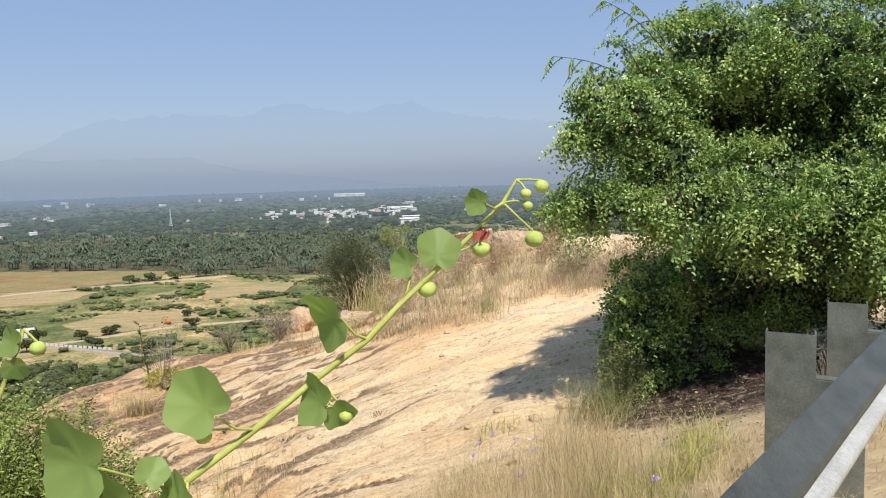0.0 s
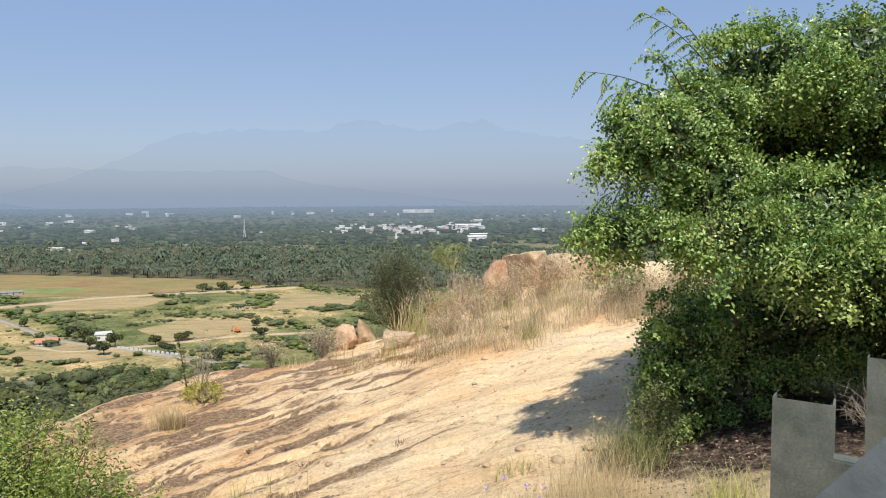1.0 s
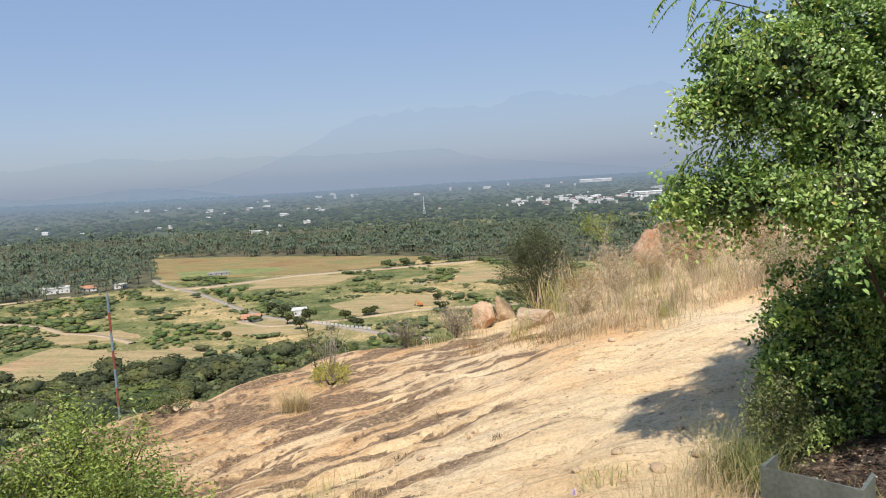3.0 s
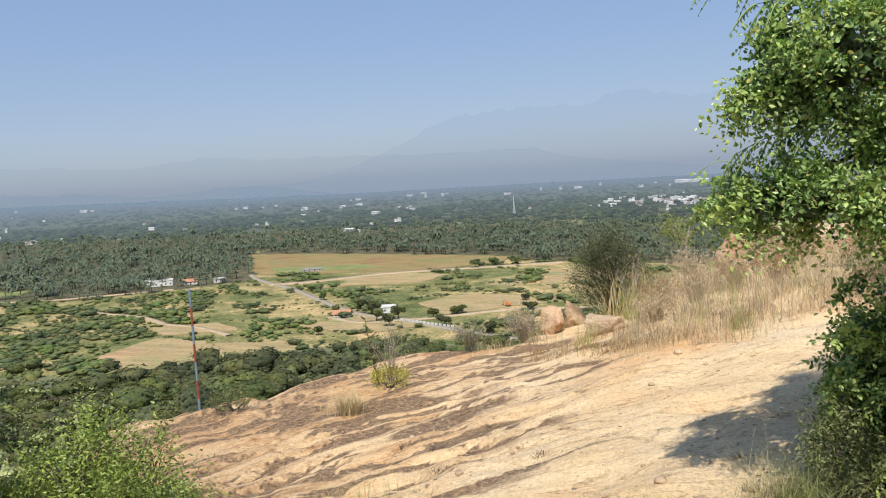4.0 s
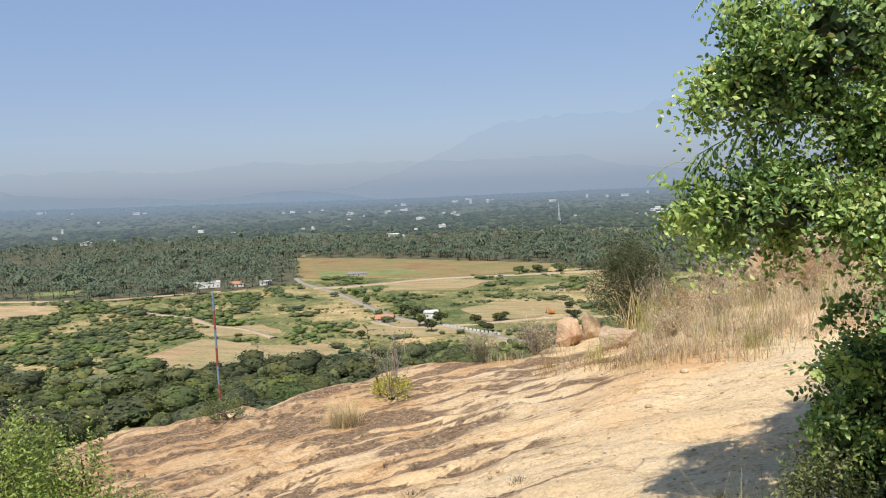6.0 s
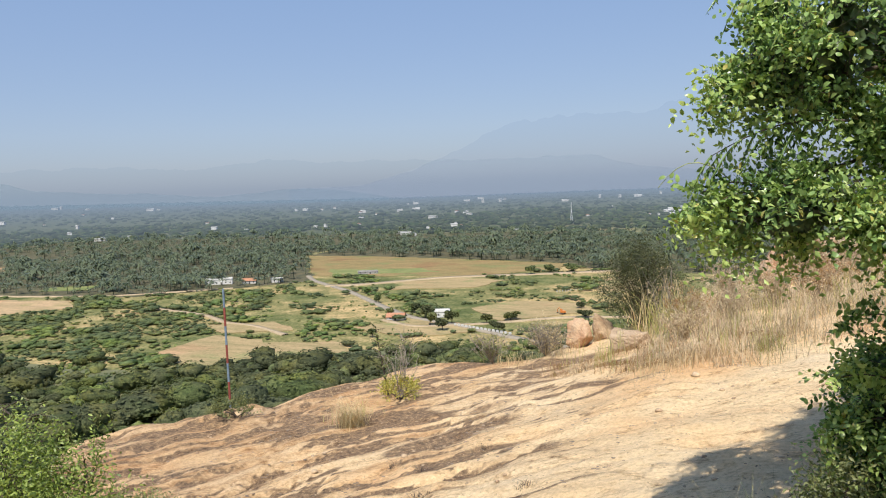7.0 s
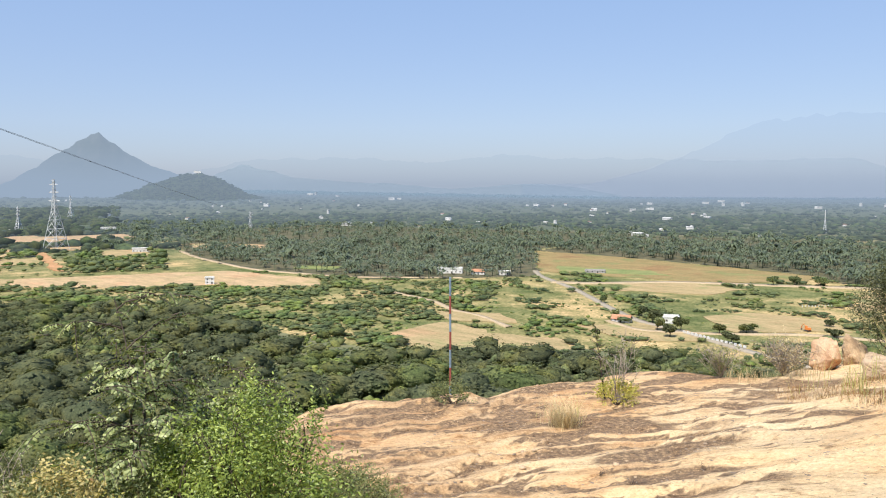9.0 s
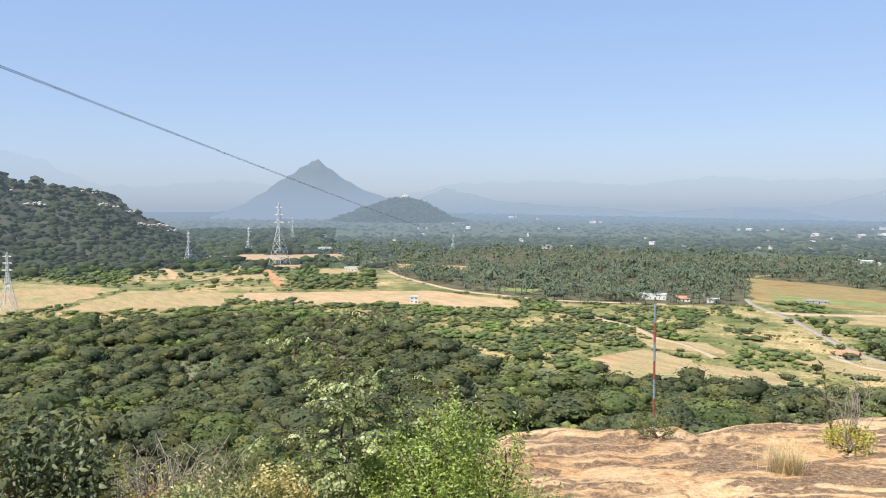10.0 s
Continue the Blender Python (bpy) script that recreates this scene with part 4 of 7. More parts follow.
# brighter scrub between the fields
P = clear_of(strew(-16, 84, 330, 780, 4.3, 3), 2)
dens = wave(P[:, 0], P[:, 1], 79, 110) + 0.7 * wave(P[:, 0], P[:, 1], 80, 38)
dens = dens + 0.55 * (P[:, 0] < -P[:, 1] * 0.9)
P = P[(dens > np.random.default_rng(6).uniform(0.1, 0.5, len(P))) & (beyond(P) > -10)]
for g in GROVES:
    P = P[~inside(g, P)]
woods("green_scrub", P, (1.3, 4.4), LOW_CROWNS, M_SCRUB, "bright green scrub bushes scattered over the plain", tall=(0.7, 1.0))
P = strew(60, 84, 700, 1300, 17, 4)
P = P[wave(P[:, 0], P[:, 1], 81, 160) > -0.2]
CLUMPS = [[(-1085, 166), (-1279, 226), (-1296, 302), (-1126, 288), (-907, 226), (-947, 173)], [(-1032, 381), (-1089, 440), (-952, 412), (-831, 359), (-883, 336)],
          [(-901, 412), (-973, 491), (-910, 543), (-707, 423), (-757, 356)]]
Q = strew(56, 84, 700, 1330, 6.5, 44)
Q = Q[wave(Q[:, 0], Q[:, 1], 82, 30) > -0.7]
P = clear_of(np.concatenate([P] + [Q[inside(g, Q)] for g in CLUMPS]), 3)
woods("far_scrub", P, (2.4, 5.2), LOW_CROWNS, M_SCRUB, "green scrub and trees below the wooded hill", tall=(1.0, 1.6))
P = clear_of(strew(36, 84, 330, 690, 6.6, 13), 1)
for g in GROVES:
    P = P[~inside(g, P)]
P = P[(wave(P[:, 0], P[:, 1], 85, 70) > -0.5) & (beyond(P) > -10)]
woods("olive_scrub", P, (1.4, 4.2), LOW_CROWNS, M_OLIVE, "olive green thorn scrub on the plain", tall=(0.6, 0.9))
P = clear_of(strew(-16, 84, 330, 620, 6.5, 14), 1)
P = P[(wave(P[:, 0], P[:, 1], 86, 40) + 0.5 * wave(P[:, 0], P[:, 1], 87, 15) > 0.35) & (beyond(P) > -10)]
for g in GROVES:
    P = P[~inside(g, P)]
woods("low_shrubs", P, (0.5, 1.5), FAR_CROWNS, M_SCRUB, "low green shrubs dotted over the dry plain", tall=(0.7, 1.1))
# coconut palms
P = np.concatenate([strew(-28, 66, 560, 1150, 9.6, 8), strew(-28, 66, 1150, 1680, 15.5, 28)])
keep = np.zeros(len(P), bool)
for g in GROVES:
    keep |= inside(g, P + 16 * np.stack([wave(P[:, 0], P[:, 1], 95, 60), wave(P[:, 0], P[:, 1], 96, 60)], -1))
for g in CLEARINGS:
    keep &= ~inside(g, P)
P = np.concatenate([clear_of(P[keep], 1), clear_of(strew(54.5, 63, 1120, 1750, 15, 18), 2)])
woods("coconut_palms", P, (0.85, 1.5), PALMS, M_PALM, "dense grove of grey-green coconut palms", tall=(0.9, 1.3))
# the woods that fill the far plain
P = np.concatenate([strew(-30, 90, 1080, 2200, 17.5, 10), strew(-30, 90, 2200, 4930, 44, 11)])
hidden = np.zeros(len(P), bool)
for g in GROVES:
    hidden |= inside(g, P)
far_open = wave(P[:, 0], P[:, 1], 83, 500) + 0.6 * wave(P[:, 0], P[:, 1], 84, 180)
P = clear_of(P[~hidden & (far_open < 1.15)], 3)
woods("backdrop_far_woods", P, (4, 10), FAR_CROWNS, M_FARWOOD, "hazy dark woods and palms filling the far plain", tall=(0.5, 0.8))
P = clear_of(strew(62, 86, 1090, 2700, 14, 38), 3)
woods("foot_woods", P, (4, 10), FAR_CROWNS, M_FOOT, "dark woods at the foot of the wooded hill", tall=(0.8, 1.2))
# bare rock on the wooded hill, by azimuth and slope from the road
def on_hill(az, slope):
    """The place on the wooded hill's near flank."""
    hx, hy, hz = (g[:, :13] for g in LEFT_HILL)
    D = np.hypot(hx - EYE[0], hy - EYE[1])
    off = np.abs(np.degrees(np.arctan2(EYE[0] - hx, hy - EYE[1])) - az) / 57 + np.abs((hz - 1.5) / D - slope)
    i, j = np.unravel_index(off.argmin(), off.shape)
    return np.array([hx[i, j], hy[i, j], hz[i, j]])


r8 = np.random.default_rng(88)
bare = []
for az, slope, n in ((82.5, 0.018, 4), (81.8, 0.0071, 6), (81.2, 0.006, 6), (78.0, 0.012, 7), (77.5, 0.006, 6), (76.9, 0.0, 6), (75.6, -0.012, 7), (75.1, -0.017, 8), (74.4, -0.021, 9), (73.8, -0.025, 9), (73.2, -0.030, 8)):
    c = on_hill(az, slope)
    along = np.array([c[1], -c[0]]) / np.hypot(c[0], c[1])
    for _ in range(n):
        bare.append([*(c[:2] + along * r8.normal() * 9 + r8.normal(size=2) * 3), c[2] + 1.2 + r8.normal() * 1.2])
bare = np.array(bare)
# trees on the two nearer hills
for nm, (hx, hy, hz), n, size, text in (("hill_trees", LEFT_HILL, 6200, (3.2, 8.0), "dark trees over the slopes of the wooded hill"),
                                        ("hillock_trees", TEMPLE_HILL, 2600, (5, 10), "dark trees over the shrine hillock")):
    r = np.random.default_rng(n)
    fi, fj = r.uniform(0, hx.shape[0] - 1.01, n), r.uniform(0, 14, n)
    i, j = fi.astype(int), fj.astype(int)
    wi, wj = fi - i, fj - j
    at = np.stack([(g[i, j] * (1 - wi) + g[i + 1, j] * wi) * (1 - wj) + (g[i, j + 1] * (1 - wi) + g[i + 1, j + 1] * wi) * wj for g in (hx, hy, hz)], -1)
    gap = np.min(np.hypot(at[:, None, 0] - bare[None, :, 0], at[:, None, 1] - bare[None, :, 1]), 1)
    at = at[gap > 12]
    woods(nm, at[:, :2], size, FAR_CROWNS, M_HILLTREE if n > 4000 else M_HILLOCK, text, z=at[:, 2] - 2.0, tall=(0.75, 1.15))
# larger single trees along its skyline
k = np.random.default_rng(91).integers(int(LEFT_HILL[0].shape[0] * 0.14), int(LEFT_HILL[0].shape[0] * 0.45), 34)
woods("skyline_trees", np.stack([LEFT_HILL[0][k, 11], LEFT_HILL[1][k, 11]], -1), (5, 9), MID_CROWNS, M_HILLTREE, "round-headed trees along the top of the wooded hill", z=LEFT_HILL[2][k, 11], tall=(0.9, 1.4))
ico = crown_template(500, 4, 0.7)
V, F = scatter(ico, bare, np.column_stack([r8.uniform(3, 7, (len(bare), 2)), r8.uniform(2.6, 4.6, len(bare))]), r8.uniform(0, 6.28, len(bare)))
tagged(mesh_np("rock_outcrops", V, F, M_OUTCROP), "pale bare rocks on the wooded hill", "rocks", kind="stuff")


# ---- the guardrail beside the road ----
RAIL_DIR = np.array([0.674, 0.739])


def rail_point(along, out=0.0):
    p = np.array([-0.15, -0.33]) + RAIL_DIR * along + np.array([-RAIL_DIR[1], RAIL_DIR[0]]) * out
    return p


def post_mesh(width, depth, height, t=0.006):
    """A channel post of folded steel, open to one side."""
    bm = bmesh.new()
    w, d = width / 2, depth
    outer = [(-w, d), (-w, 0), (w, 0), (w, d)]
    inner = [(w - t, d), (w - t, t), (-w + t, t), (-w + t, d)]
    ring = outer + inner
    lo = [bm.verts.new((x, y, 0)) for x, y in ring]
    hi = [bm.verts.new((x, y, height + 0.004 * math.sin(i * 2.1))) for i, (x, y) in enumerate(ring)]
    n = len(ring)
    for i in range(n):
        bm.faces.new((lo[i], lo[(i + 1) % n], hi[(i + 1) % n], hi[i]))
    for v in (lo[::-1], hi):
        for a, b, c, d2 in ((0, 1, 6, 7), (1, 2, 5, 6), (2, 3, 4, 5)):
            bm.faces.new((v[a], v[b], v[c], v[d2]))
    bmesh.ops.recalc_face_normals(bm, faces=bm.faces)
    return bm


def guardrail():
    g = thing("guardrail", (0, 0, 0), "dull galvanised steel crash barrier along the road edge", "guardrail")
    prof = [(0.0, 0.0), (-0.012, -0.01), (-0.02, -0.03), (-0.075, -0.07), (-0.085, -0.085), (-0.085, -0.105), (-0.07, -0.118), (-0.015, -0.142), (-0.005, -0.15), (-0.005, -0.165), (-0.015, -0.173), (-0.07, -0.197), (-0.085, -0.21),
            (-0.085, -0.23), (-0.075, -0.245), (-0.02, -0.285), (-0.012, -0.305), (0.0, -0.315)]
    P = np.array(prof)
    alongs = np.linspace(-6.0, 9.0, 61)
    V = []
    for thick in (0.0, 0.004):
        for a in alongs:
            for o, h in P:
                q = rail_point(a, o + thick)
                V.append((q[0], q[1], RAIL_TOP - 0.02 * a + h))
    n, m = len(alongs), len(P)
    i, j = np.arange(n - 1)[:, None] * m, np.arange(m - 1)[None]
    F = np.stack([i + j, i + m + j, i + m + j + 1, i + j + 1], -1).reshape(-1, 4)
    F = np.concatenate([F, F[:, ::-1] + n * m])
    beam = mesh_np("rail_beam", V, F, [M_RAIL_SHADED, M_RAIL_SUNLIT], g, smooth=True)
    # the lower corrugation takes the bright tone that stands in for sunlight
    low = np.tile(np.tile(np.arange(m - 1) > 9, n - 1), 2).astype(np.int32)
    beam.data.polygons.foreach_set("material_index", low)
    yaw = math.atan2(RAIL_DIR[1], RAIL_DIR[0])
    for a, top in POSTS:
        q = rail_point(a, 0.19)
        z0 = float(ground_z(q[0], q[1])) - 0.25
        p = part("post", post_mesh(0.175, 0.075, top - z0), M_STEEL, g)
        p.matrix_local = pose(q[0], q[1], z0, 0, 0, POST_TURN)
        c = rail_point(a + 0.05, 0.07)
        b = part("spacer", bm_box((0.07, 0.14, 0.28), (0, 0, 0), 0.006), M_STEEL, g)
        b.matrix_local = pose(c[0], c[1], RAIL_TOP - 0.02 * a - 0.19, 0, 0, math.degrees(yaw))
        bolt = bmesh.new()
        bmesh.ops.create_cone(bolt, cap_ends=True, segments=6, radius1=0.013, radius2=0.013, depth=0.02, matrix=Matrix.Rotation(radians(90), 4, "X"))
        bo = part("bolt", bolt, M_STEEL, g)
        bq = rail_point(a + 0.03, -0.012)
        bo.matrix_local = pose(bq[0], bq[1], RAIL_TOP - 0.02 * a - 0.158, 0, 0, math.degrees(yaw))
    return g


RAIL_TOP = 0.95
POST_TURN = -30.0
POSTS = [(-2.7, 1.1), (1.3, 1.04), (2.42, 0.985), (4.9, 0.92), (6.9, 0.86)]
guardrail()

# asphalt edge of the road beside the rail
rd = []
for a in np.linspace(-8, 12, 41):
    for o in (-0.45, -7.0):
        q = rail_point(a, o)
        rd.append((q[0], q[1], float(ground_z(q[0], q[1])) + 0.02))
i = np.arange(40)[:, None] * 2
tagged(mesh_np("road_edge", rd, np.concatenate([i, i + 2, i + 3, i + 1], 1)[:, ::-1], M_ROAD), "grey asphalt hill road behind the barrier", "road", kind="structure")


# ---- the leafy tree ----
def limb(a, b, r0, r1, sag=0.1, n=7):
    t = np.linspace(0, 1, n)[:, None]
    a, b = np.array(a, float), np.array(b, float)
    mid = rng.normal(size=3) * np.linalg.norm(b - a) * 0.09
    P = a + (b - a) * t + np.sin(t * np.pi) * (mid + [0, 0, sag * np.linalg.norm(b - a)])
    return tube(P, np.linspace(r0, r1, n), 6)


def feather_branch(start, tip, pinnae, length):
    """A thin branch with feathery pinnae that hang from it: stalk arrays and one pair of leaflet arrays a pinna."""
    s, e = np.array(start, float), np.array(tip, float)
    t = np.linspace(0, 1, 9)[:, None]
    P = s + (e - s) * t + np.array([0, 0, 1.0]) * np.sin(t * np.pi) * 0.06
    out = []
    h = (e - s) / np.linalg.norm(e - s)
    for i in range(pinnae):
        k = (i + 1) / pinnae
        b = s + (e - s) * k + np.array([0, 0, np.sin(k * np.pi) * 0.06])
        side = np.cross(h, [0, 0, 1.0]) * (1 if i % 2 else -1) * rng.uniform(0.1, 0.5)
        d = h * rng.uniform(0.3, 0.7) + side + np.array([0, 0, rng.uniform(-0.6, -0.1)])
        out.append(frond(b, d, length * rng.uniform(0.7, 1.15), 9, 0.045, 0.5))
    return tube(P, np.linspace(0.006, 0.002, 9), 5), out


def frond(base, heading, length, pairs, leaf, droop, broad=0.34, hang=0.9):
    """A long feathery frond: a bent stalk with leaflets in two rows that hang."""
    h = np.array(heading, float)
    h /= np.linalg.norm(h)
    t = np.linspace(0, 1, pairs)
    P = np.array(base) + h * (t[:, None] * length) - np.array([0, 0, 1.0]) * (t[:, None] ** 2 * droop * length)
    side = np.cross(h, [0, 0, 1.0])
    side /= np.linalg.norm(side)
    B = np.repeat(P, 2, 0)
    sg = np.tile([1.0, -1.0], pairs)[:, None]
    H = side * sg * 0.5 + h * 0.25 - np.array([0, 0, hang]) + rng.normal(size=(len(B), 3)) * 0.1
    size = leaf * np.repeat(np.sin(np.clip(t * 0.9 + 0.12, 0, 1) * np.pi) * 0.6 + 0.45, 2)
    lv = leaves(B, H, h + rng.normal(size=(len(B), 3)) * 0.2, size, size * broad)
    return tube(P, np.linspace(0.006, 0.002, pairs), 4), lv


TREE = np.array([2.6, 5.75])


def leafy_tree():
    base = (TREE[0], TREE[1], float(ground_z(*TREE)))
    t = thing("tree", base, "bushy dark green tree hung with pale creepers", "tree")
    inv = np.array(base)
    lobes = LOBES
    stems = []
    for c, r in lobes[::2]:
        foot = (base[0] + rng.uniform(-0.2, 0.2), base[1] + rng.uniform(-0.2, 0.2), base[2]) if c[0] > 1.5 else (1.95, 5.25, 1.7)
        stems.append(limb(foot, np.array(c) + rng.normal(size=3) * 0.1, 0.02 + 0.006 * r[0], 0.006, 0.1))
        for _ in range(9):
            e = np.array(c) + unit(1)[0] * np.array(r) * 0.85
            stems.append(limb(c, e, 0.008, 0.002, 0.1, 5))
    V, F = joined(stems)
    mesh_np("trunk", V - inv, F, M_BARK, t, smooth=True)
    pts, outs, col = [], [], []
    for c, r in lobes:
        n = int((1600 if c[1] > 5.95 else 2300 if c[0] < 1.8 else 1500) * (r[0] * r[1] + r[0] * r[2] + r[1] * r[2]))
        u = unit(n)
        q = np.array(c) + u * np.array(r) * (rng.uniform(0.45, 1.0, (n, 1)) ** 0.5) * (1 + 0.16 * wave(u[:, 0] * 3, u[:, 1] * 3 + u[:, 2] * 2, 91, 1.6))[:, None]
        # most twigs gather in clumps, with dark gaps between them
        m = max(7, int(20 * (r[0] * r[1] + r[0] * r[2] + r[1] * r[2]) / 3))
        cu = unit(m)
        near = np.argmax(u @ cu.T, axis=1)
        pull = rng.uniform(size=(n, 1)) < (0.3 if c[1] > 5.45 and c[2] < 2.5 else 0.84)
        hub = np.array(c) + cu[near] * np.array(r) * 0.93
        q = np.where(pull, hub + (q - hub) * np.array([0.4, 0.4, 0.3]) + rng.normal(size=(n, 3)) * 0.03, q)
        pts.append(q)
        outs.append(u)
    pts, outs = np.concatenate(pts), np.concatenate(outs)
    ok = pts[:, 2] > ground_z(pts[:, 0], pts[:, 1]) + 0.12
    pts, outs = pts[ok], outs[ok]
    q = rng.uniform(size=len(pts)) < np.where((pts[:, 2] < 2.0) & (pts[:, 1] < 5.1), 0.36, 0.16) + 0.22 * wave(pts[:, 0] * 1.0 + pts[:, 2], pts[:, 1], 93, 1.1)
    near = pts[:, 0] < 1.75
    V, F = sprigs(pts[~q & ~near], outs[~q & ~near], 7, 0.16, 0.039, 0.45, 0.58, True)
    mesh_np("crown", V - inv, F, M_LEAF, t)
    V, F = sprigs(pts[~q & near], outs[~q & near], 7, 0.15, 0.037, 0.35, 0.6)
    mesh_np("crown", V - inv, F, M_LEAF, t)
    # thin twigs that carry the leaves at the crown's edge
    A = pts[near][::2]
    E = A + (outs[near][::2] * 0.8 + unit(len(A)) * 0.5 - [0, 0, 0.35]) * 0.13
    H = A - outs[near][::2] * 0.12 + rng.normal(size=A.shape) * 0.03
    side = unit(len(A)) * 0.0016
    up = np.cross(side, E - H) / 0.15
    V = np.stack([H - side, H + side, H + up, A - side, A + side, A + up, E], 1).reshape(-1, 3)
    F = np.concatenate([[[0, 1, 4], [0, 4, 3], [1, 2, 5], [1, 5, 4], [2, 0, 3], [2, 3, 5], [3, 4, 6], [4, 5, 6], [5, 3, 6]]])
    F = (F[None] + (np.arange(len(A)) * 7)[:, None, None]).reshape(-1, 3)
    tagged(mesh_np("branching", V - inv, F, M_BARK, t, smooth=True), "thin brown twigs at the crown's edge", kind="stuff")
    V, F = sprigs(pts[q] + outs[q] * 0.03, outs[q], 8, 0.22, 0.037, 0.7, 0.58, True)
    tagged(mesh_np("creeper", V - inv, F, M_LIME, t), "pale green creeper over the crown")
    # larger leaves deep inside, in a dark colour standing in for crown shade
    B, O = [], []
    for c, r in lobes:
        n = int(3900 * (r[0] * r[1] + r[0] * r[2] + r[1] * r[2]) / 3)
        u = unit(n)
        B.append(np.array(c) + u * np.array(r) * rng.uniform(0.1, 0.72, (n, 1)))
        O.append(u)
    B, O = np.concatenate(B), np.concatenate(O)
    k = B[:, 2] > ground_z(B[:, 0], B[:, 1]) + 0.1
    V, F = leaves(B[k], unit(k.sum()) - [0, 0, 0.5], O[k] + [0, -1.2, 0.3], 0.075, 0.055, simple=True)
    tagged(mesh_np("inner_foliage", V - inv, F, M_INNER, t), "larger leaves deep inside the crown, darkened as shade")
    # feathery branches that stand out of the crown
    for s, e in FRONDS:
        stalk, pinnae = feather_branch(s, e, 9, 0.2)
        br = mesh_np("branch", stalk[0] - inv, stalk[1], M_BARK, t)
        for (sv, sf), (lv, lf) in pinnae:
            tagged(mesh_np("pinna", np.concatenate([sv, lv]) - inv, [sf, lf + len(sv)], M_LEAF, br), "thin drooping feathery leaf")
    # clusters of small white flowers on the creeper, and its long thin runners
    k = rng.integers(0, len(pts), 170)
    k = k[(outs[k][:, 1] < 0.2) & (pts[k, 2] > 0.7)]
    tips = np.array(BLOSSOMS)
    C = np.concatenate([pts[k] + outs[k] * 0.1, tips])
    for c in C:
        B = c + rng.normal(size=(14, 3)) * 0.016
        V, F = leaves(B, unit(14), unit(14), 0.015, 0.011)
        tagged(mesh_np("blossom", V - inv, F, M_BLOOM, t), "cluster of tiny white blossoms")
    for _ in range(46):
        i = rng.integers(0, len(pts))
        if outs[i, 1] > 0.2:
            continue
        g = np.array([rng.normal() * 0.6, -0.25, rng.normal() * 0.5 - 0.1])
        w = np.linspace(0, 1, 8)[:, None]
        L = rng.uniform(0.3, 0.8)
        run = pts[i] + outs[i] * 0.1 + g * w * L - np.array([0, 0, 0.3]) * w ** 2 * L + np.array([0, -0.1, 0.06]) * np.sin(w * np.pi)
        V, F = tube(run, np.linspace(0.003, 0.0015, 8), 5)
        tagged(mesh_np("runner", V - inv, F, M_RUNNER, t), "thin pale green creeper stem")
    # leafy shoots that stand out of the crown's edge
    for s, e in SHOOTS:
        s, e = np.array(s), np.array(e)
        w = np.linspace(0, 1, 7)[:, None]
        P = s + (e - s) * w + np.array([0, 0, 0.07]) * np.sin(w * np.pi)
        sh = mesh_np("shoot", *(lambda q: (q[0] - inv, q[1]))(tube(P, np.linspace(0.007, 0.002, 7), 5)), M_BARK, t)
        q = np.repeat(P[2:], 5, 0) + rng.normal(size=(25, 3)) * 0.035
        V, F = sprigs(q, np.repeat([(e - s) / np.linalg.norm(e - s)], 25, 0) * 0.7 + unit(25) * 0.5, 6, 0.12, 0.042, 0.3, 0.58)
        mesh_np("foliage", V - inv, F, M_LIME if rng.uniform() < 0.4 else M_LEAF, sh)
    return t


M_BLOOM = plain_mat("white_petal", (0.75, 0.75, 0.68), (0.85, 0.85, 0.8), 4)
M_RUNNER = plain_mat("creeper_stem", (0.24, 0.30, 0.10), (0.36, 0.40, 0.16), 30)
SHOOTS = [((1.2, 4.7, 1.95), (0.72, 4.6, 1.93)), ((1.15, 4.7, 1.92), (0.78, 4.5, 1.88)), ((1.0, 4.7, 1.4), (0.66, 4.62, 1.44)), ((1.0, 4.7, 1.38), (0.7, 4.5, 1.36)), ((0.95, 4.8, 1.3), (0.64, 4.8, 1.28)), ((1.35, 4.8, 2.2), (0.95, 4.7, 2.45)),
          ((1.4, 4.8, 2.2), (1.0, 4.55, 2.3)), ((1.5, 4.9, 2.5), (1.15, 4.7, 2.75)), ((1.3, 4.8, 1.85), (1.0, 4.6, 1.66)), ((1.8, 4.3, 1.2), (1.5, 4.05, 0.95)), ((2.4, 4.1, 1.2), (2.3, 3.8, 0.85)), ((3.0, 3.9, 1.2), (2.9, 3.6, 0.8)), ((2.1, 4.2, 1.3), (1.9, 3.85, 1.15)),
          ((1.7, 5.1, 0.35), (1.25, 4.85, 0.5)), ((1.7, 5.2, 0.2), (1.25, 5.0, 0.15)), ((1.8, 5.4, 0.6), (1.35, 5.2, 0.75))]
BLOSSOMS = [(0.69, 4.6, 1.93), (0.72, 4.58, 1.97), (0.74, 4.6, 1.9), (0.78, 4.5, 1.88), (0.86, 4.55, 2.0), (0.7, 4.64, 1.99), (0.95, 4.7, 2.47), (1.0, 4.56, 2.32), (1.15, 4.68, 2.78)]
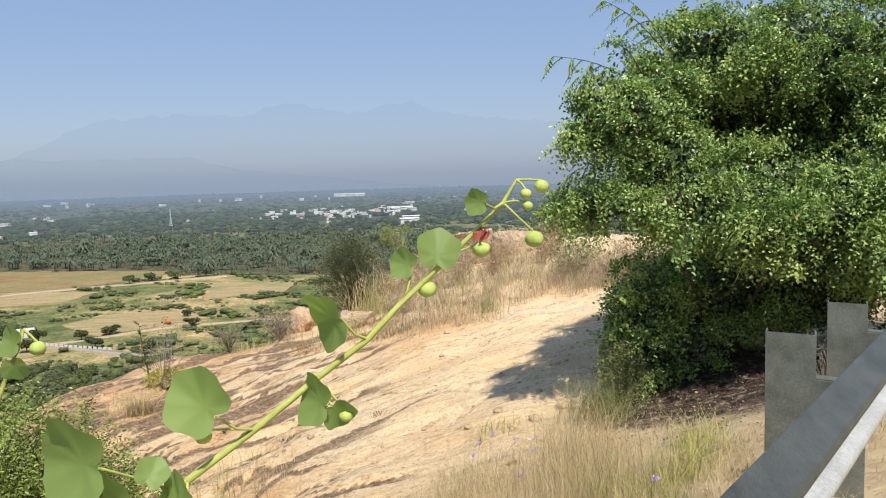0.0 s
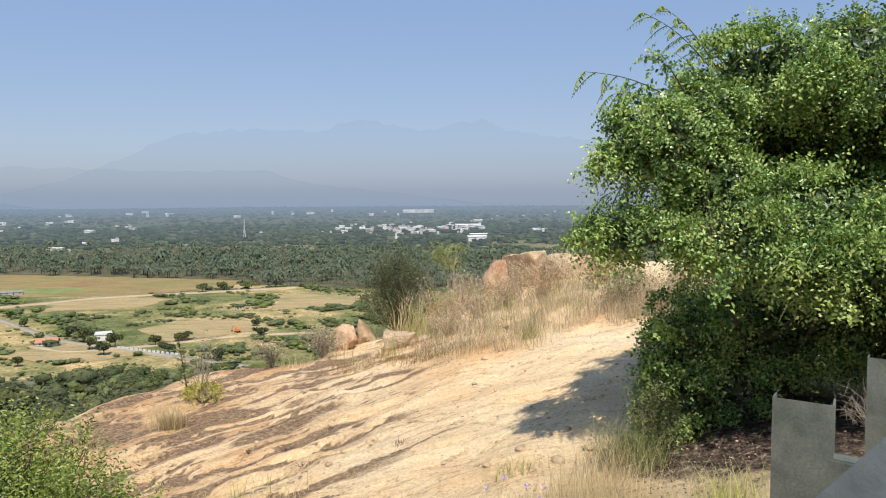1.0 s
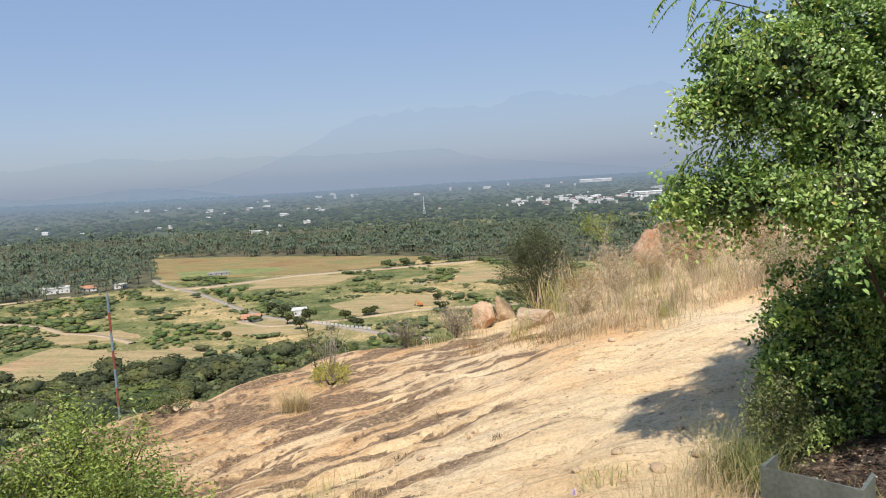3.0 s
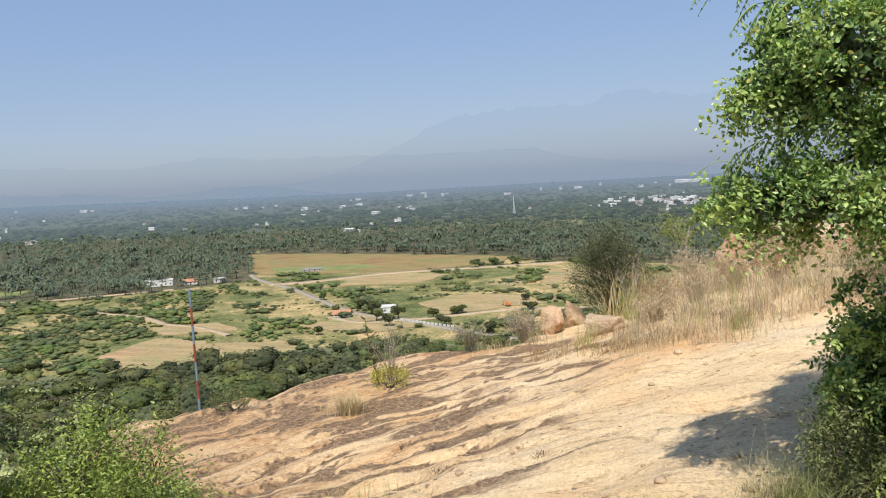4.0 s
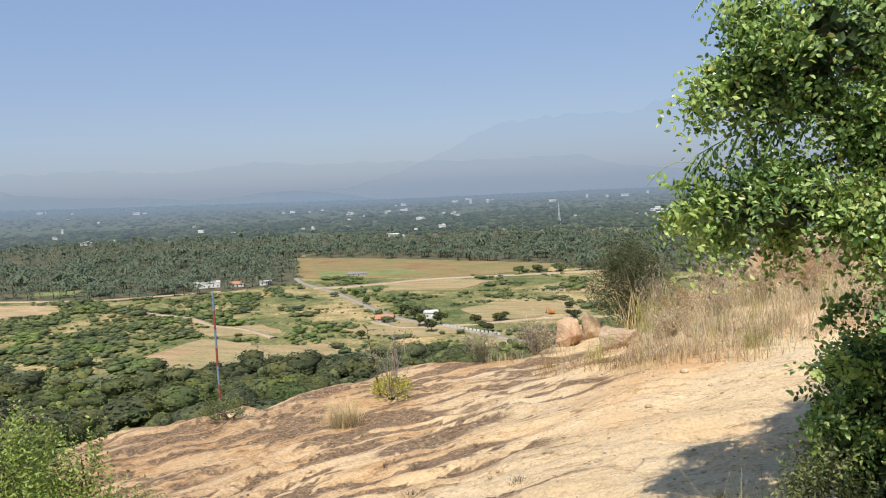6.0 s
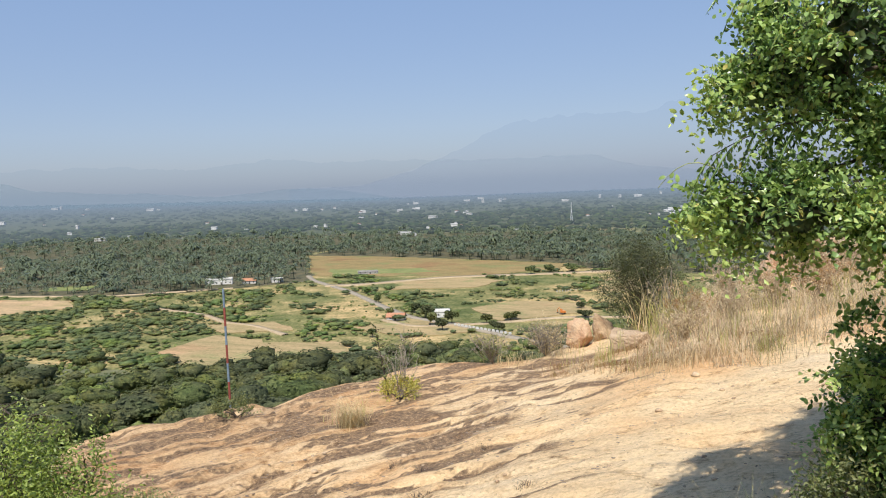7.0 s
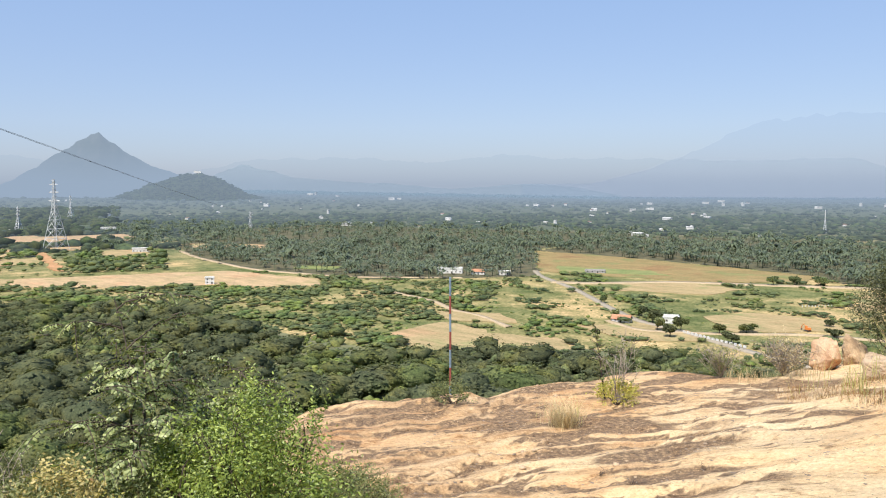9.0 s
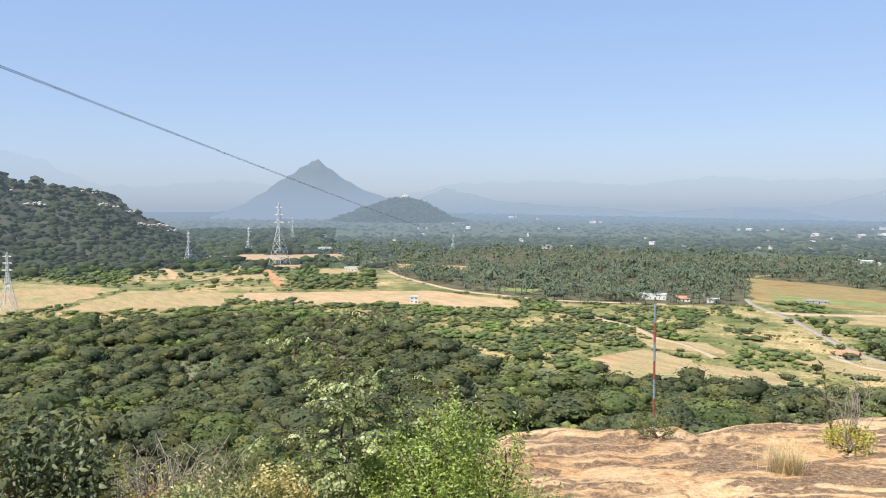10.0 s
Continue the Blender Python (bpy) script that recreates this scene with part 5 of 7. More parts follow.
LOBES = [((2.72, 5.6, 2.8), (1.0, 0.9, 0.42)), ((3.65, 5.4, 2.7), (1.3, 1.0, 0.65)), ((2.5, 4.6, 1.42), (1.2, 0.6, 0.42)), ((3.75, 4.4, 1.45), (1.15, 0.8, 0.55)), ((1.2, 4.75, 2.14), (0.4, 0.35, 0.26)), ((0.98, 4.65, 1.92), (0.24, 0.2, 0.08)),
         ((1.1, 4.75, 1.36), (0.44, 0.4, 0.15)), ((1.78, 5.05, 1.7), (0.38, 0.45, 0.4)), ((1.75, 5.3, 2.3), (0.42, 0.5, 0.36)), ((3.1, 6.4, 1.7), (1.2, 0.55, 1.15)), ((1.98, 5.65, 0.3), (0.32, 0.32, 0.4)), ((1.6, 5.3, 0.2), (0.32, 0.3, 0.3)), ((2.95, 6.15, 2.2), (0.95, 0.4, 0.6)), ((2.6, 5.6, 0.68), (0.6, 0.3, 0.52)), ((2.62, 5.25, 0.5), (0.6, 0.25, 0.42)), ((3.3, 5.2, 0.5), (0.6, 0.25, 0.42)), ((2.6, 4.2, 1.18), (0.95, 0.35, 0.28)), ((3.5, 4.0, 1.15), (0.7, 0.35, 0.35)), ((3.4, 5.5, 0.7), (0.85, 0.3, 0.6)), ((2.8, 6.2, 0.5), (0.9, 0.35, 0.7)),
         ((3.6, 6.1, 0.6), (1.0, 0.4, 0.8)), ((3.7, 4.5, 0.9), (0.7, 0.5, 0.3)), ((4.7, 5.5, 2.0), (0.8, 0.6, 0.9)), ((4.0, 6.0, 2.1), (0.9, 0.4, 0.6)), ((4.7, 5.3, 0.4), (0.8, 0.5, 0.6)), ((4.3, 4.7, 0.5), (0.6, 0.4, 0.5)), ((1.66, 5.25, 0.36), (0.34, 0.3, 0.38)), ((1.6, 5.2, -0.1), (0.3, 0.28, 0.26)), ((2.0, 5.3, 0.0), (0.4, 0.3, 0.35))]
FRONDS = [((1.45, 4.85, 2.4), (0.62, 4.6, 2.62)), ((1.4, 4.85, 2.35), (0.85, 4.65, 2.45)), ((1.75, 5.0, 2.7), (1.12, 4.75, 3.1)), ((1.8, 5.0, 2.7), (1.3, 4.8, 3.15)), ((1.3, 4.6, 1.75), (0.72, 4.55, 1.62))]
leafy_tree()


# ---- boulders ----
def boulder(place, size, top, material, label, seed, turn=0.0):
    """A broken granite block: the hull of a few random points, its edges worn and its faces roughened."""
    r = np.random.default_rng(seed)
    bm = bmesh.new()
    u = r.normal(size=(13, 3))
    u /= np.abs(u).max(1)[:, None] ** 0.75 * np.linalg.norm(u, axis=1)[:, None] ** 0.25
    for p in u * r.uniform(0.8, 1.0, (13, 1)):
        bm.verts.new(p)
    got = bmesh.ops.convex_hull(bm, input=bm.verts)
    bmesh.ops.delete(bm, geom=[v for v in bm.verts if not v.link_faces], context="VERTS")
    bmesh.ops.bevel(bm, geom=list(bm.edges), offset=0.035, segments=1, affect="EDGES")
    bmesh.ops.triangulate(bm, faces=bm.faces)
    for _ in range(3):
        bmesh.ops.subdivide_edges(bm, edges=[x for x in bm.edges if x.calc_length() > 0.11], cuts=1, use_grid_fill=True)
        bmesh.ops.triangulate(bm, faces=bm.faces)
    for v in bm.verts:
        q = v.co * 2.2 + Vector((seed, 0, 0))
        v.co += v.co.normalized() * (0.08 * noise.noise(q) + 0.06 * noise.noise(q * 3) + 0.035 * noise.noise(q * 8))
    z0 = float(ground_z(place[0], place[1])) - 0.12
    hz = (top - z0) / 2
    zs = [v.co.z for v in bm.verts]
    lo, hi = min(zs), max(zs)
    for v in bm.verts:
        v.co = Vector((v.co.x * size[0], v.co.y * size[1], (v.co.z - lo) / (hi - lo) * 2 * hz))
    ob = part("boulder", bm, material)
    ob.matrix_world = pose(place[0], place[1], z0, 0, 0, turn)
    return tagged(ob, label, "boulder", "boulders on the rock")


boulder((-2.52, 15.4), (0.26, 0.32), -1.16, M_BOULDER_RED, "rust-red broken granite boulder in dry grass", 3)
boulder((-2.1, 15.8), (0.26, 0.3), -1.08, M_BOULDER, "grey-tan granite boulder beside the rusty one", 5)
boulder((-1.26, 13.7), (0.4, 0.3), -1.02, M_BOULDER, "pale sunlit granite boulder in dry grass", 8)
boulder((0.95, 18.2), (0.42, 0.6), 0.0, M_BOULDER_RED, "large brown granite boulder overgrown with grass", 11)
boulder((1.75, 18.4), (0.8, 0.6), 0.22, M_BOULDER, "broad cracked granite boulder behind dry grass", 14)
boulder((2.8, 18.0), (0.75, 0.6), 0.16, M_BOULDER, "pale split granite boulder leaning on another", 23)
boulder((3.7, 17.0), (0.6, 0.7), -0.2, M_BOULDER, "rounded tan rock slab beside the tree", 17)
boulder((0.3, 13.2), (0.28, 0.2), -0.72, M_BOULDER, "low tan rock in dry grass", 31)
boulder((0.9, 12.2), (0.3, 0.2), -0.62, M_BOULDER, "low tan rock at the foot of the dry grass", 32)


# ---- bushes ----
def bush(name, place, radii, leaf, count, material, label, droop=0.3, width=0.45, sprig=0.2, stems=9, category="bush", lobes=None, leaf_n=8):
    z = float(ground_z(place[0], place[1])) if len(place) == 2 else place[2]
    b = thing(name, (place[0], place[1], z), label, category)
    top = np.array([0, 0, radii[2]])
    R = np.array(radii)
    st, pts, outs = [], [], []
    shape = lobes or [((0, 0, 1), 1.0)]
    for c, s in shape:
        C = np.array(c) * R
        for _ in range(stems):
            e = C + unit(1)[0] * R * s * 0.9
            e[2] = max(e[2], 0.1)
            st.append(limb((rng.uniform(-.06, .06), rng.uniform(-.06, .06), 0), e, 0.012, 0.003, 0.08, 6))
        n = int(count * s * s)
        u = unit(n)
        p = C + u * R * s * rng.uniform(0.35, 1.0, (n, 1)) ** 0.55
        pts.append(p)
        outs.append(u)
    pts, outs = np.concatenate(pts), np.concatenate(outs)
    ok = pts[:, 2] > 0.05
    V, F = joined(st)
    mesh_np("branching", V, F, M_BARK, b)
    V, F = sprigs(pts[ok], outs[ok] * 0.6 + [0, 0, 0.5], leaf_n, sprig, leaf, droop, width, simple=leaf < 0.06 and name == "shrub")
    mesh_np("foliage", V, F, material, b)
    return b


SHOOT_LOBES = [((0.35, 0.5, 1.75), 0.15), ((-0.15, -0.5, 1.8), 0.16), ((0.95, 0.1, 1.3), 0.16), ((-0.95, 0.0, 1.35), 0.17), ((0.7, -0.5, 1.65), 0.14), ((-0.5, 0.5, 1.75), 0.15), ((0.0, 0.0, 1.95), 0.15), ((1.2, 0.2, 0.9), 0.2), ((0, 0, 0.7), 0.72), ((0.6, 0.2, 0.6), 0.52), ((-0.6, -0.1, 0.6), 0.58), ((0.25, -0.4, 1.15), 0.4), ((-0.3, 0.3, 1.3), 0.34), ((-0.8, 0.3, 1.0), 0.3), ((0.8, -0.2, 0.95), 0.3), ((0.1, 0.1, 1.6), 0.25), ((-0.65, -0.4, 1.3), 0.22), ((0.5, 0.3, 1.4), 0.22)]
BUSH_LOBES = [((0, 0, 0.9), 0.8), ((0.5, 0.2, 0.7), 0.6), ((-0.5, -0.1, 0.75), 0.62), ((0.1, -0.3, 1.25), 0.5), ((-0.2, 0.3, 1.35), 0.42)]
bush("bush", (-3.6, 4.1), (0.66, 0.66, 0.66), 0.035, 1750, M_BUSH, "fresh bright green bush below the road edge", -0.6, 0.36, 0.27, 10, lobes=SHOOT_LOBES, leaf_n=10)
bush("bush", (-4.9, 6.3), (0.5, 0.45, 0.15), 0.034, 500, M_DULL, "low dull green bush at the edge of the rock", -0.1, 0.35, 0.2, 8, lobes=BUSH_LOBES)
bush("bush", (-4.5, 11.5), (0.3, 0.28, 0.14), 0.034, 170, M_YELLOW, "small yellowing bush on the rock ledge", 0.0, 0.6, 0.15, 8)
bush("bush", (-1.4, 15.9), (0.74, 0.55, 0.92), 0.042, 1300, M_DARKBUSH, "dark green bush behind the boulders", -0.5, 0.35, 0.32, 14, lobes=BUSH_LOBES)
bush("shrub", (-4.5, 4.3), (0.8, 0.6, 0.5), 0.036, 800, M_DULL, "dull green thicket below the road edge", 0.0, 0.5, 0.22, 10, lobes=BUSH_LOBES)
bush("shrub", (-5.2, 1.78), (0.44, 0.5, 0.52), 0.07, 300, M_SPIKY, "dark spiky shrub with stiff glossy green leaves", -1.0, 0.42, 0.3, 12, lobes=SHOOT_LOBES)
bush("shrub", (-4.9, 3.0), (0.75, 0.7, 0.36), 0.036, 650, M_DULL, "low olive green undergrowth", -0.3, 0.4, 0.2, 10, lobes=BUSH_LOBES)
bush("shrub", (-4.4, 3.95), (0.62, 0.5, 0.55), 0.034, 1000, M_SAP, "olive green leafy shrub below the sapling", -0.2, 0.45, 0.2, 10, lobes=BUSH_LOBES)
bush("shrub", (1.3, 4.95), (0.18, 0.18, 0.25), 0.034, 330, M_DULL, "thin olive shrub at the tree's foot", -0.3, 0.4, 0.16, 8)
bush("shrub", (-4.45, 3.15), (0.26, 0.32, 0.4), 0.036, 420, M_GOLD, "golden yellow-leaved shrub in the undergrowth", -0.3, 0.5, 0.15, 6)


for x, y, r, m, text in ((-4.25, 2.9, 0.34, M_DULL, "low dull green shrub in the dry undergrowth"), (-4.65, 2.6, 0.3, M_SAP, "small olive shrub in the dry undergrowth"), (-4.1, 3.35, 0.28, M_YELLOW, "low yellowing shrub in the dry undergrowth"),
                         (-5.0, 3.5, 0.36, M_DULL, "low dull green shrub in the dry undergrowth"), (-4.9, 2.35, 0.26, M_REDGRASS, "small withered brown shrub in the undergrowth")):
    bush("shrub", (x, y), (r * 1.3, r * 1.1, r), 0.034, 420, m, text, -0.3, 0.5, 0.16, 8, lobes=BUSH_LOBES)
bush("shrub", (-6.55, 10.05), (0.3, 0.24, 0.13), 0.045, 120, M_DULL, "low weed with pale leaves on the rim", -0.3, 0.4, 0.16, 6)


# ---- the banded pole ----
def banded_pole(x, y, z0, z1, r=0.036, h=0.6):
    p = thing("marker_pole", (x, y, z0), "thin marker pole banded red and pale blue", "pole")
    top, i = z1 - z0, 0
    while top > 0.01:
        low = max(top - h, 0)
        bm = bmesh.new()
        bmesh.ops.create_cone(bm, cap_ends=True, segments=12, radius1=r, radius2=r, depth=top - low, matrix=Matrix.Translation((0, 0, (top + low) / 2)))
        part("band", bm, M_POLE_RED if i % 2 else M_POLE_BLUE, p, "red band" if i % 2 else "pale blue band")
        top, i = low, i + 1
    return p


M_POLE_RED = plain_mat("red_paint", (0.22, 0.055, 0.045), (0.31, 0.09, 0.07), 6, 0.5)
M_POLE_BLUE = plain_mat("pale_blue_paint", (0.14, 0.20, 0.27), (0.21, 0.28, 0.35), 6, 0.5)
banded_pole(-15.23, 20.69, float(ground_z(-15.23, 20.69)), -1.55)


# ---- grass ----
def blades(P, height, width, lean, per, seed, spread=0.08):
    """Tufts of bent blades round the places P."""
    r = np.random.default_rng(seed)
    n = len(P) * per
    B = np.repeat(P, per, 0) + np.column_stack([r.normal(size=(n, 2)) * spread, np.zeros(n)])
    B[:, 2] = ground_z(B[:, 0], B[:, 1]) - 0.02
    H = np.repeat(np.broadcast_to(height, (len(P),)), per) * r.uniform(0.45, 1.2, n)
    a = r.uniform(0, 6.28, n)
    out = np.column_stack([np.cos(a), np.sin(a), np.zeros(n)])
    side = np.column_stack([-np.sin(a), np.cos(a), np.zeros(n)]) * (width * r.uniform(0.6, 1.3, n))[:, None]
    l = (lean * r.uniform(0.2, 1.6, n) * H)[:, None]
    up = np.array([0, 0, 1.0])
    m = B + out * l * 0.3 + up * H[:, None] * 0.6
    tip = B + out * l + up * (H * 0.97)[:, None]
    V = np.stack([B - side, B + side, m + side * 0.7, m - side * 0.7, tip], 1).reshape(-1, 3)
    i = (np.arange(n) * 5)[:, None]
    return V, np.concatenate([i + np.array([[0, 1, 2]]), i + np.array([[0, 2, 3]]), i + np.array([[3, 2, 4]])])


def grass(name, P, height, width, lean, per, material, label, seed, spread=0.08):
    P = np.column_stack([P, np.zeros(len(P))])
    return tagged(mesh_np(name, *blades(P, height, width, lean, per, seed, spread), material), label, "grass", kind="stuff")


def spots(n, x0, x1, y0, y1, seed, keep=None):
    r = np.random.default_rng(seed)
    P = np.column_stack([r.uniform(x0, x1, n), r.uniform(y0, y1, n)])
    return P if keep is None else P[keep(P)]


def dry_zone(p):
    return (wave(p[:, 0], p[:, 1], 101, 1.6) > -0.2) & (p[:, 1] > np.interp(p[:, 0], (-3.2, -2.3, -1.2, -0.6, 0.2, 0.8, 1.1, 1.6, 2.2, 4), (13.4, 12.6, 11.3, 10.7, 10.3, 9.5, 9.8, 10.9, 11.3, 12.2)) + 0.4 * wave(p[:, 0], p[:, 1], 102, 1.5))


def verge_zone(p):
    s = rail_side(p[:, 0], p[:, 1])
    return (s > 0.2) & (s < 2.7 + 0.6 * wave(p[:, 0], p[:, 1], 103, 1.4)) & ~((p[:, 0] > 0.95) & (p[:, 1] > 3.0)) & (wave(p[:, 0], p[:, 1], 104, 0.7) > -0.8)


P = spots(3600, -3, 4.2, 9.4, 19.5, 1, lambda p: dry_zone(p) & ~((p[:, 0] > 0.4) & (p[:, 1] > 16.8)) & ~((p[:, 0] < -0.85) & (p[:, 1] > 12.7) & (p[:, 1] < 15.6)))
grass("dry_grass", P, np.where(P[:, 0] > -0.8, 0.26, 0.13) * (1 + 0.7 * wave(P[:, 0], P[:, 1], 109, 0.8)), 0.0034, 1.3, 12, M_BROW, "tall dry straw-coloured grass round the boulders", 11, 0.12)
P = spots(1500, -3, 4.2, 9.6, 19.5, 21, lambda p: dry_zone(p) & (p[:, 0] > -0.8) & (p[:, 1] > 10.6) & (wave(p[:, 0], p[:, 1], 105, 0.75) > 0.3) & ~((p[:, 0] > 0.4) & (p[:, 1] > 15.8)))
grass("seeding_grass", P, 0.52 * (1 + 0.4 * wave(P[:, 0], P[:, 1], 110, 1.4)), 0.0028, 0.6, 12, M_BROW, "tall pale seeding grass stalks", 22, 0.1)
P = spots(1100, -3.2, 1.0, 10.6, 13.4, 23, dry_zone)
grass("reddish_grass", P, 0.11, 0.003, 0.5, 14, M_REDGRASS, "low reddish dry grass at the rock's edge", 24, 0.1)
P = spots(500, 2.3, 4.6, 10.6, 13.2, 71)
grass("bleached_grass", P, 0.3, 0.003, 1.1, 14, M_BROW, "bleached dry grass behind the tree", 72, 0.12)
P = spots(210, -2, 4, 10.5, 19, 25, dry_zone)
grass("green_grass", P, 0.5, 0.004, 0.5, 12, M_GREENGRASS, "dull green grass among the straw", 26, 0.1)
P = spots(3400, -2.6, 2.4, -0.5, 4.6, 2, verge_zone)
grass("verge_grass", P, 0.13, 0.0016, 1.2, 10, M_STRAW, "dry yellow grass along the road verge", 12, 0.09)
P = spots(1500, -2.6, 2.4, -0.5, 4.6, 3, lambda p: verge_zone(p) & (wave(p[:, 0], p[:, 1], 106, 0.8) > -0.1))
grass("verge_green_grass", P, 0.12, 0.002, 1.1, 10, M_VERGE, "dull green grass mixed into the dry verge", 13, 0.07)
P = spots(2000, -2.6, 1.4, 0.6, 4.8, 5, lambda p: (np.abs(rail_side(p[:, 0], p[:, 1]) - 2.0) < 0.75) & (p[:, 0] < 0.9) & (wave(p[:, 0], p[:, 1], 107, 0.9) > -0.7))
grass("verge_stalks", P, 0.42 * (1 + 0.35 * wave(P[:, 0], P[:, 1], 111, 1.2)), 0.0012, 1.0, 8, M_STRAW, "thin seeding stalks over the verge", 14, 0.08)
P = spots(760, -2.3, 1.0, 1.2, 4.0, 6, lambda p: (np.abs(rail_side(p[:, 0], p[:, 1]) - 1.9) < 0.6) & (p[:, 0] < 0.6) & (wave(p[:, 0], p[:, 1], 108, 0.7) > -0.5))
grass("seed_heads", P, 0.58, 0.0013, 0.7, 5, M_STRAW, "tall feathery seed heads over the verge", 15, 0.07)


P = spots(800, -6.2, -3.4, 1.0, 4.6, 27)
grass("undergrowth_grass", P, 0.42, 0.002, 0.6, 12, M_STRAW, "dry straw grass in the undergrowth", 28, 0.1)
P = spots(330, -5.3, -3.9, 1.6, 4.0, 29)
grass("undergrowth_stalks", P, 0.66, 0.0022, 0.4, 12, M_STRAW, "tall bright straw in the undergrowth", 30, 0.1)


# ---- single tufts on the rock ----
M_TUFT = leaf_mat("rank_grass", (0.09, 0.12, 0.04), (0.28, 0.30, 0.12), (0.5, 0.42, 0.2), 0.6, 0.3)


def tuft(place, height, n, material, label, spread=0.12, width=0.0025, lean=0.5, seed=1):
    V, F = blades(np.array([[place[0], place[1], 0.0]]), height, width, lean, n, seed, spread)
    o = np.array([place[0], place[1], float(ground_z(*place))])
    ob = mesh_np("grass_tuft", V - o, F, material)
    ob.location = o
    return tagged(ob, label, "grass tuft", "grass tufts on the rock", "stuff")


tuft((-4.5, 10.0), 0.4, 420, M_STRAW, "straw-coloured grass tuft on the rock", 0.1, 0.003, 1.0, seed=1)
tuft((-4.75, 10.5), 0.25, 90, M_GREENGRASS, "greenish grass tuft beside the yellowing bush", 0.2, seed=2)
tuft((0.05, 10.4), 0.3, 160, M_STRAW, "dry grass tuft in a crack of the rock", 0.22, seed=3)
tuft((-0.35, 10.2), 0.26, 120, M_STRAW, "dry grass tuft in a crack of the rock", 0.2, seed=4)
tuft((0.9, 10.6), 0.3, 130, M_GREENGRASS, "yellow-green grass tuft at the foot of the dry grass", 0.16, seed=5)
tuft((1.0, 4.75), 0.34, 460, M_TUFT, "green grass tuft at the tree's foot", 0.13, 0.002, 1.1, seed=6)
tuft((1.1, 4.5), 0.28, 360, M_TUFT, "green grass tuft at the tree's foot", 0.12, 0.002, 1.1, seed=7)
tuft((0.1, 4.9), 0.16, 60, M_GREENGRASS, "small green weed on the rock", 0.1, 0.004, 0.8, seed=8)
tuft((-2.6, 14.2), 0.35, 150, M_STRAW, "dry grass tuft on the brow", 0.25, seed=9)
tuft((-3.3, 14.0), 0.3, 140, M_STRAW, "dry grass tuft on the brow", 0.25, seed=10)
tuft((-2.7, 6.0), 0.3, 120, M_GREENGRASS, "yellow-green grass tuft below the bush", 0.3, seed=11)
tuft((-2.2, 5.6), 0.3, 120, M_STRAW, "dry grass tuft below the bush", 0.3, seed=12)


for k, (x, y, hh, n) in enumerate(((-1.2, 15.0, 1.1, 40), (-0.95, 14.7, 0.9, 60), (-1.0, 15.3, 1.3, 22), (-0.6, 14.4, 0.8, 60))):
    tuft((x, y), hh, n, M_GREENGRASS if k % 2 else M_STRAW, "tall arching straw and green grass before the dark bush", 0.2, 0.005, 1.1, seed=20 + k)
for k, (x, y) in enumerate(((0.25, 1.75), (0.55, 2.1), (0.85, 2.45), (0.0, 2.0), (1.15, 2.9), (0.45, 2.6), (-0.3, 1.5), (1.3, 3.3))):
    tuft((x, y), 0.22 + 0.03 * (k % 3), 150, M_GREENGRASS if k % 3 else M_VERGE, "yellow-green grass tuft beside the crash barrier", 0.1, 0.0025, 1.0, seed=60 + k)
for k, (x, y) in enumerate(((-2.9, 8.1), (-2.35, 7.7), (-1.9, 8.3), (-2.0, 6.9), (-0.95, 6.7))):
    tuft((x, y), 0.055, 60, M_LITTER, "small dark dead plant clump on the rock", 0.035, 0.004, 1.2, seed=40 + k)


# ---- thin shrubs and saplings ----
def sapling(place, top, spread, fronds, leaf, material, label, name="sapling", pairs=9, droop=0.35, start=0.45):
    z = float(ground_z(place[0], place[1]))
    t = thing(name, (place[0], place[1], z), label, "shrub")
    H = top - z
    lean = rng.normal(size=2) * 0.06 * H
    stem = np.array([(0, 0, 0), (lean[0] * 0.4, lean[1] * 0.4, H * 0.4), (lean[0] * 0.8, lean[1] * 0.8, H * 0.75), (lean[0], lean[1], H)])
    V, F = tube(stem, [0.016, 0.012, 0.008, 0.003], 6)
    mesh_np("stem", V, F, M_BARK, t)
    for i in range(fronds):
        k = start + (1 - start) * i / max(1, fronds - 1)
        b = np.array([np.interp(k, (0, 0.4, 0.75, 1), stem[:, c]) for c in range(3)])
        a = i * 2.4 + rng.uniform(-0.4, 0.4)
        L = spread * rng.uniform(0.6, 1.1) * (1.15 - 0.6 * k)
        s, l = frond(b, (math.cos(a), math.sin(a), rng.uniform(0.2, 0.9)), L, pairs, leaf, droop, 0.48)
        br = mesh_np("branch", *s, M_BARK, t)
        mesh_np("foliage", *l, material, br)
    return t


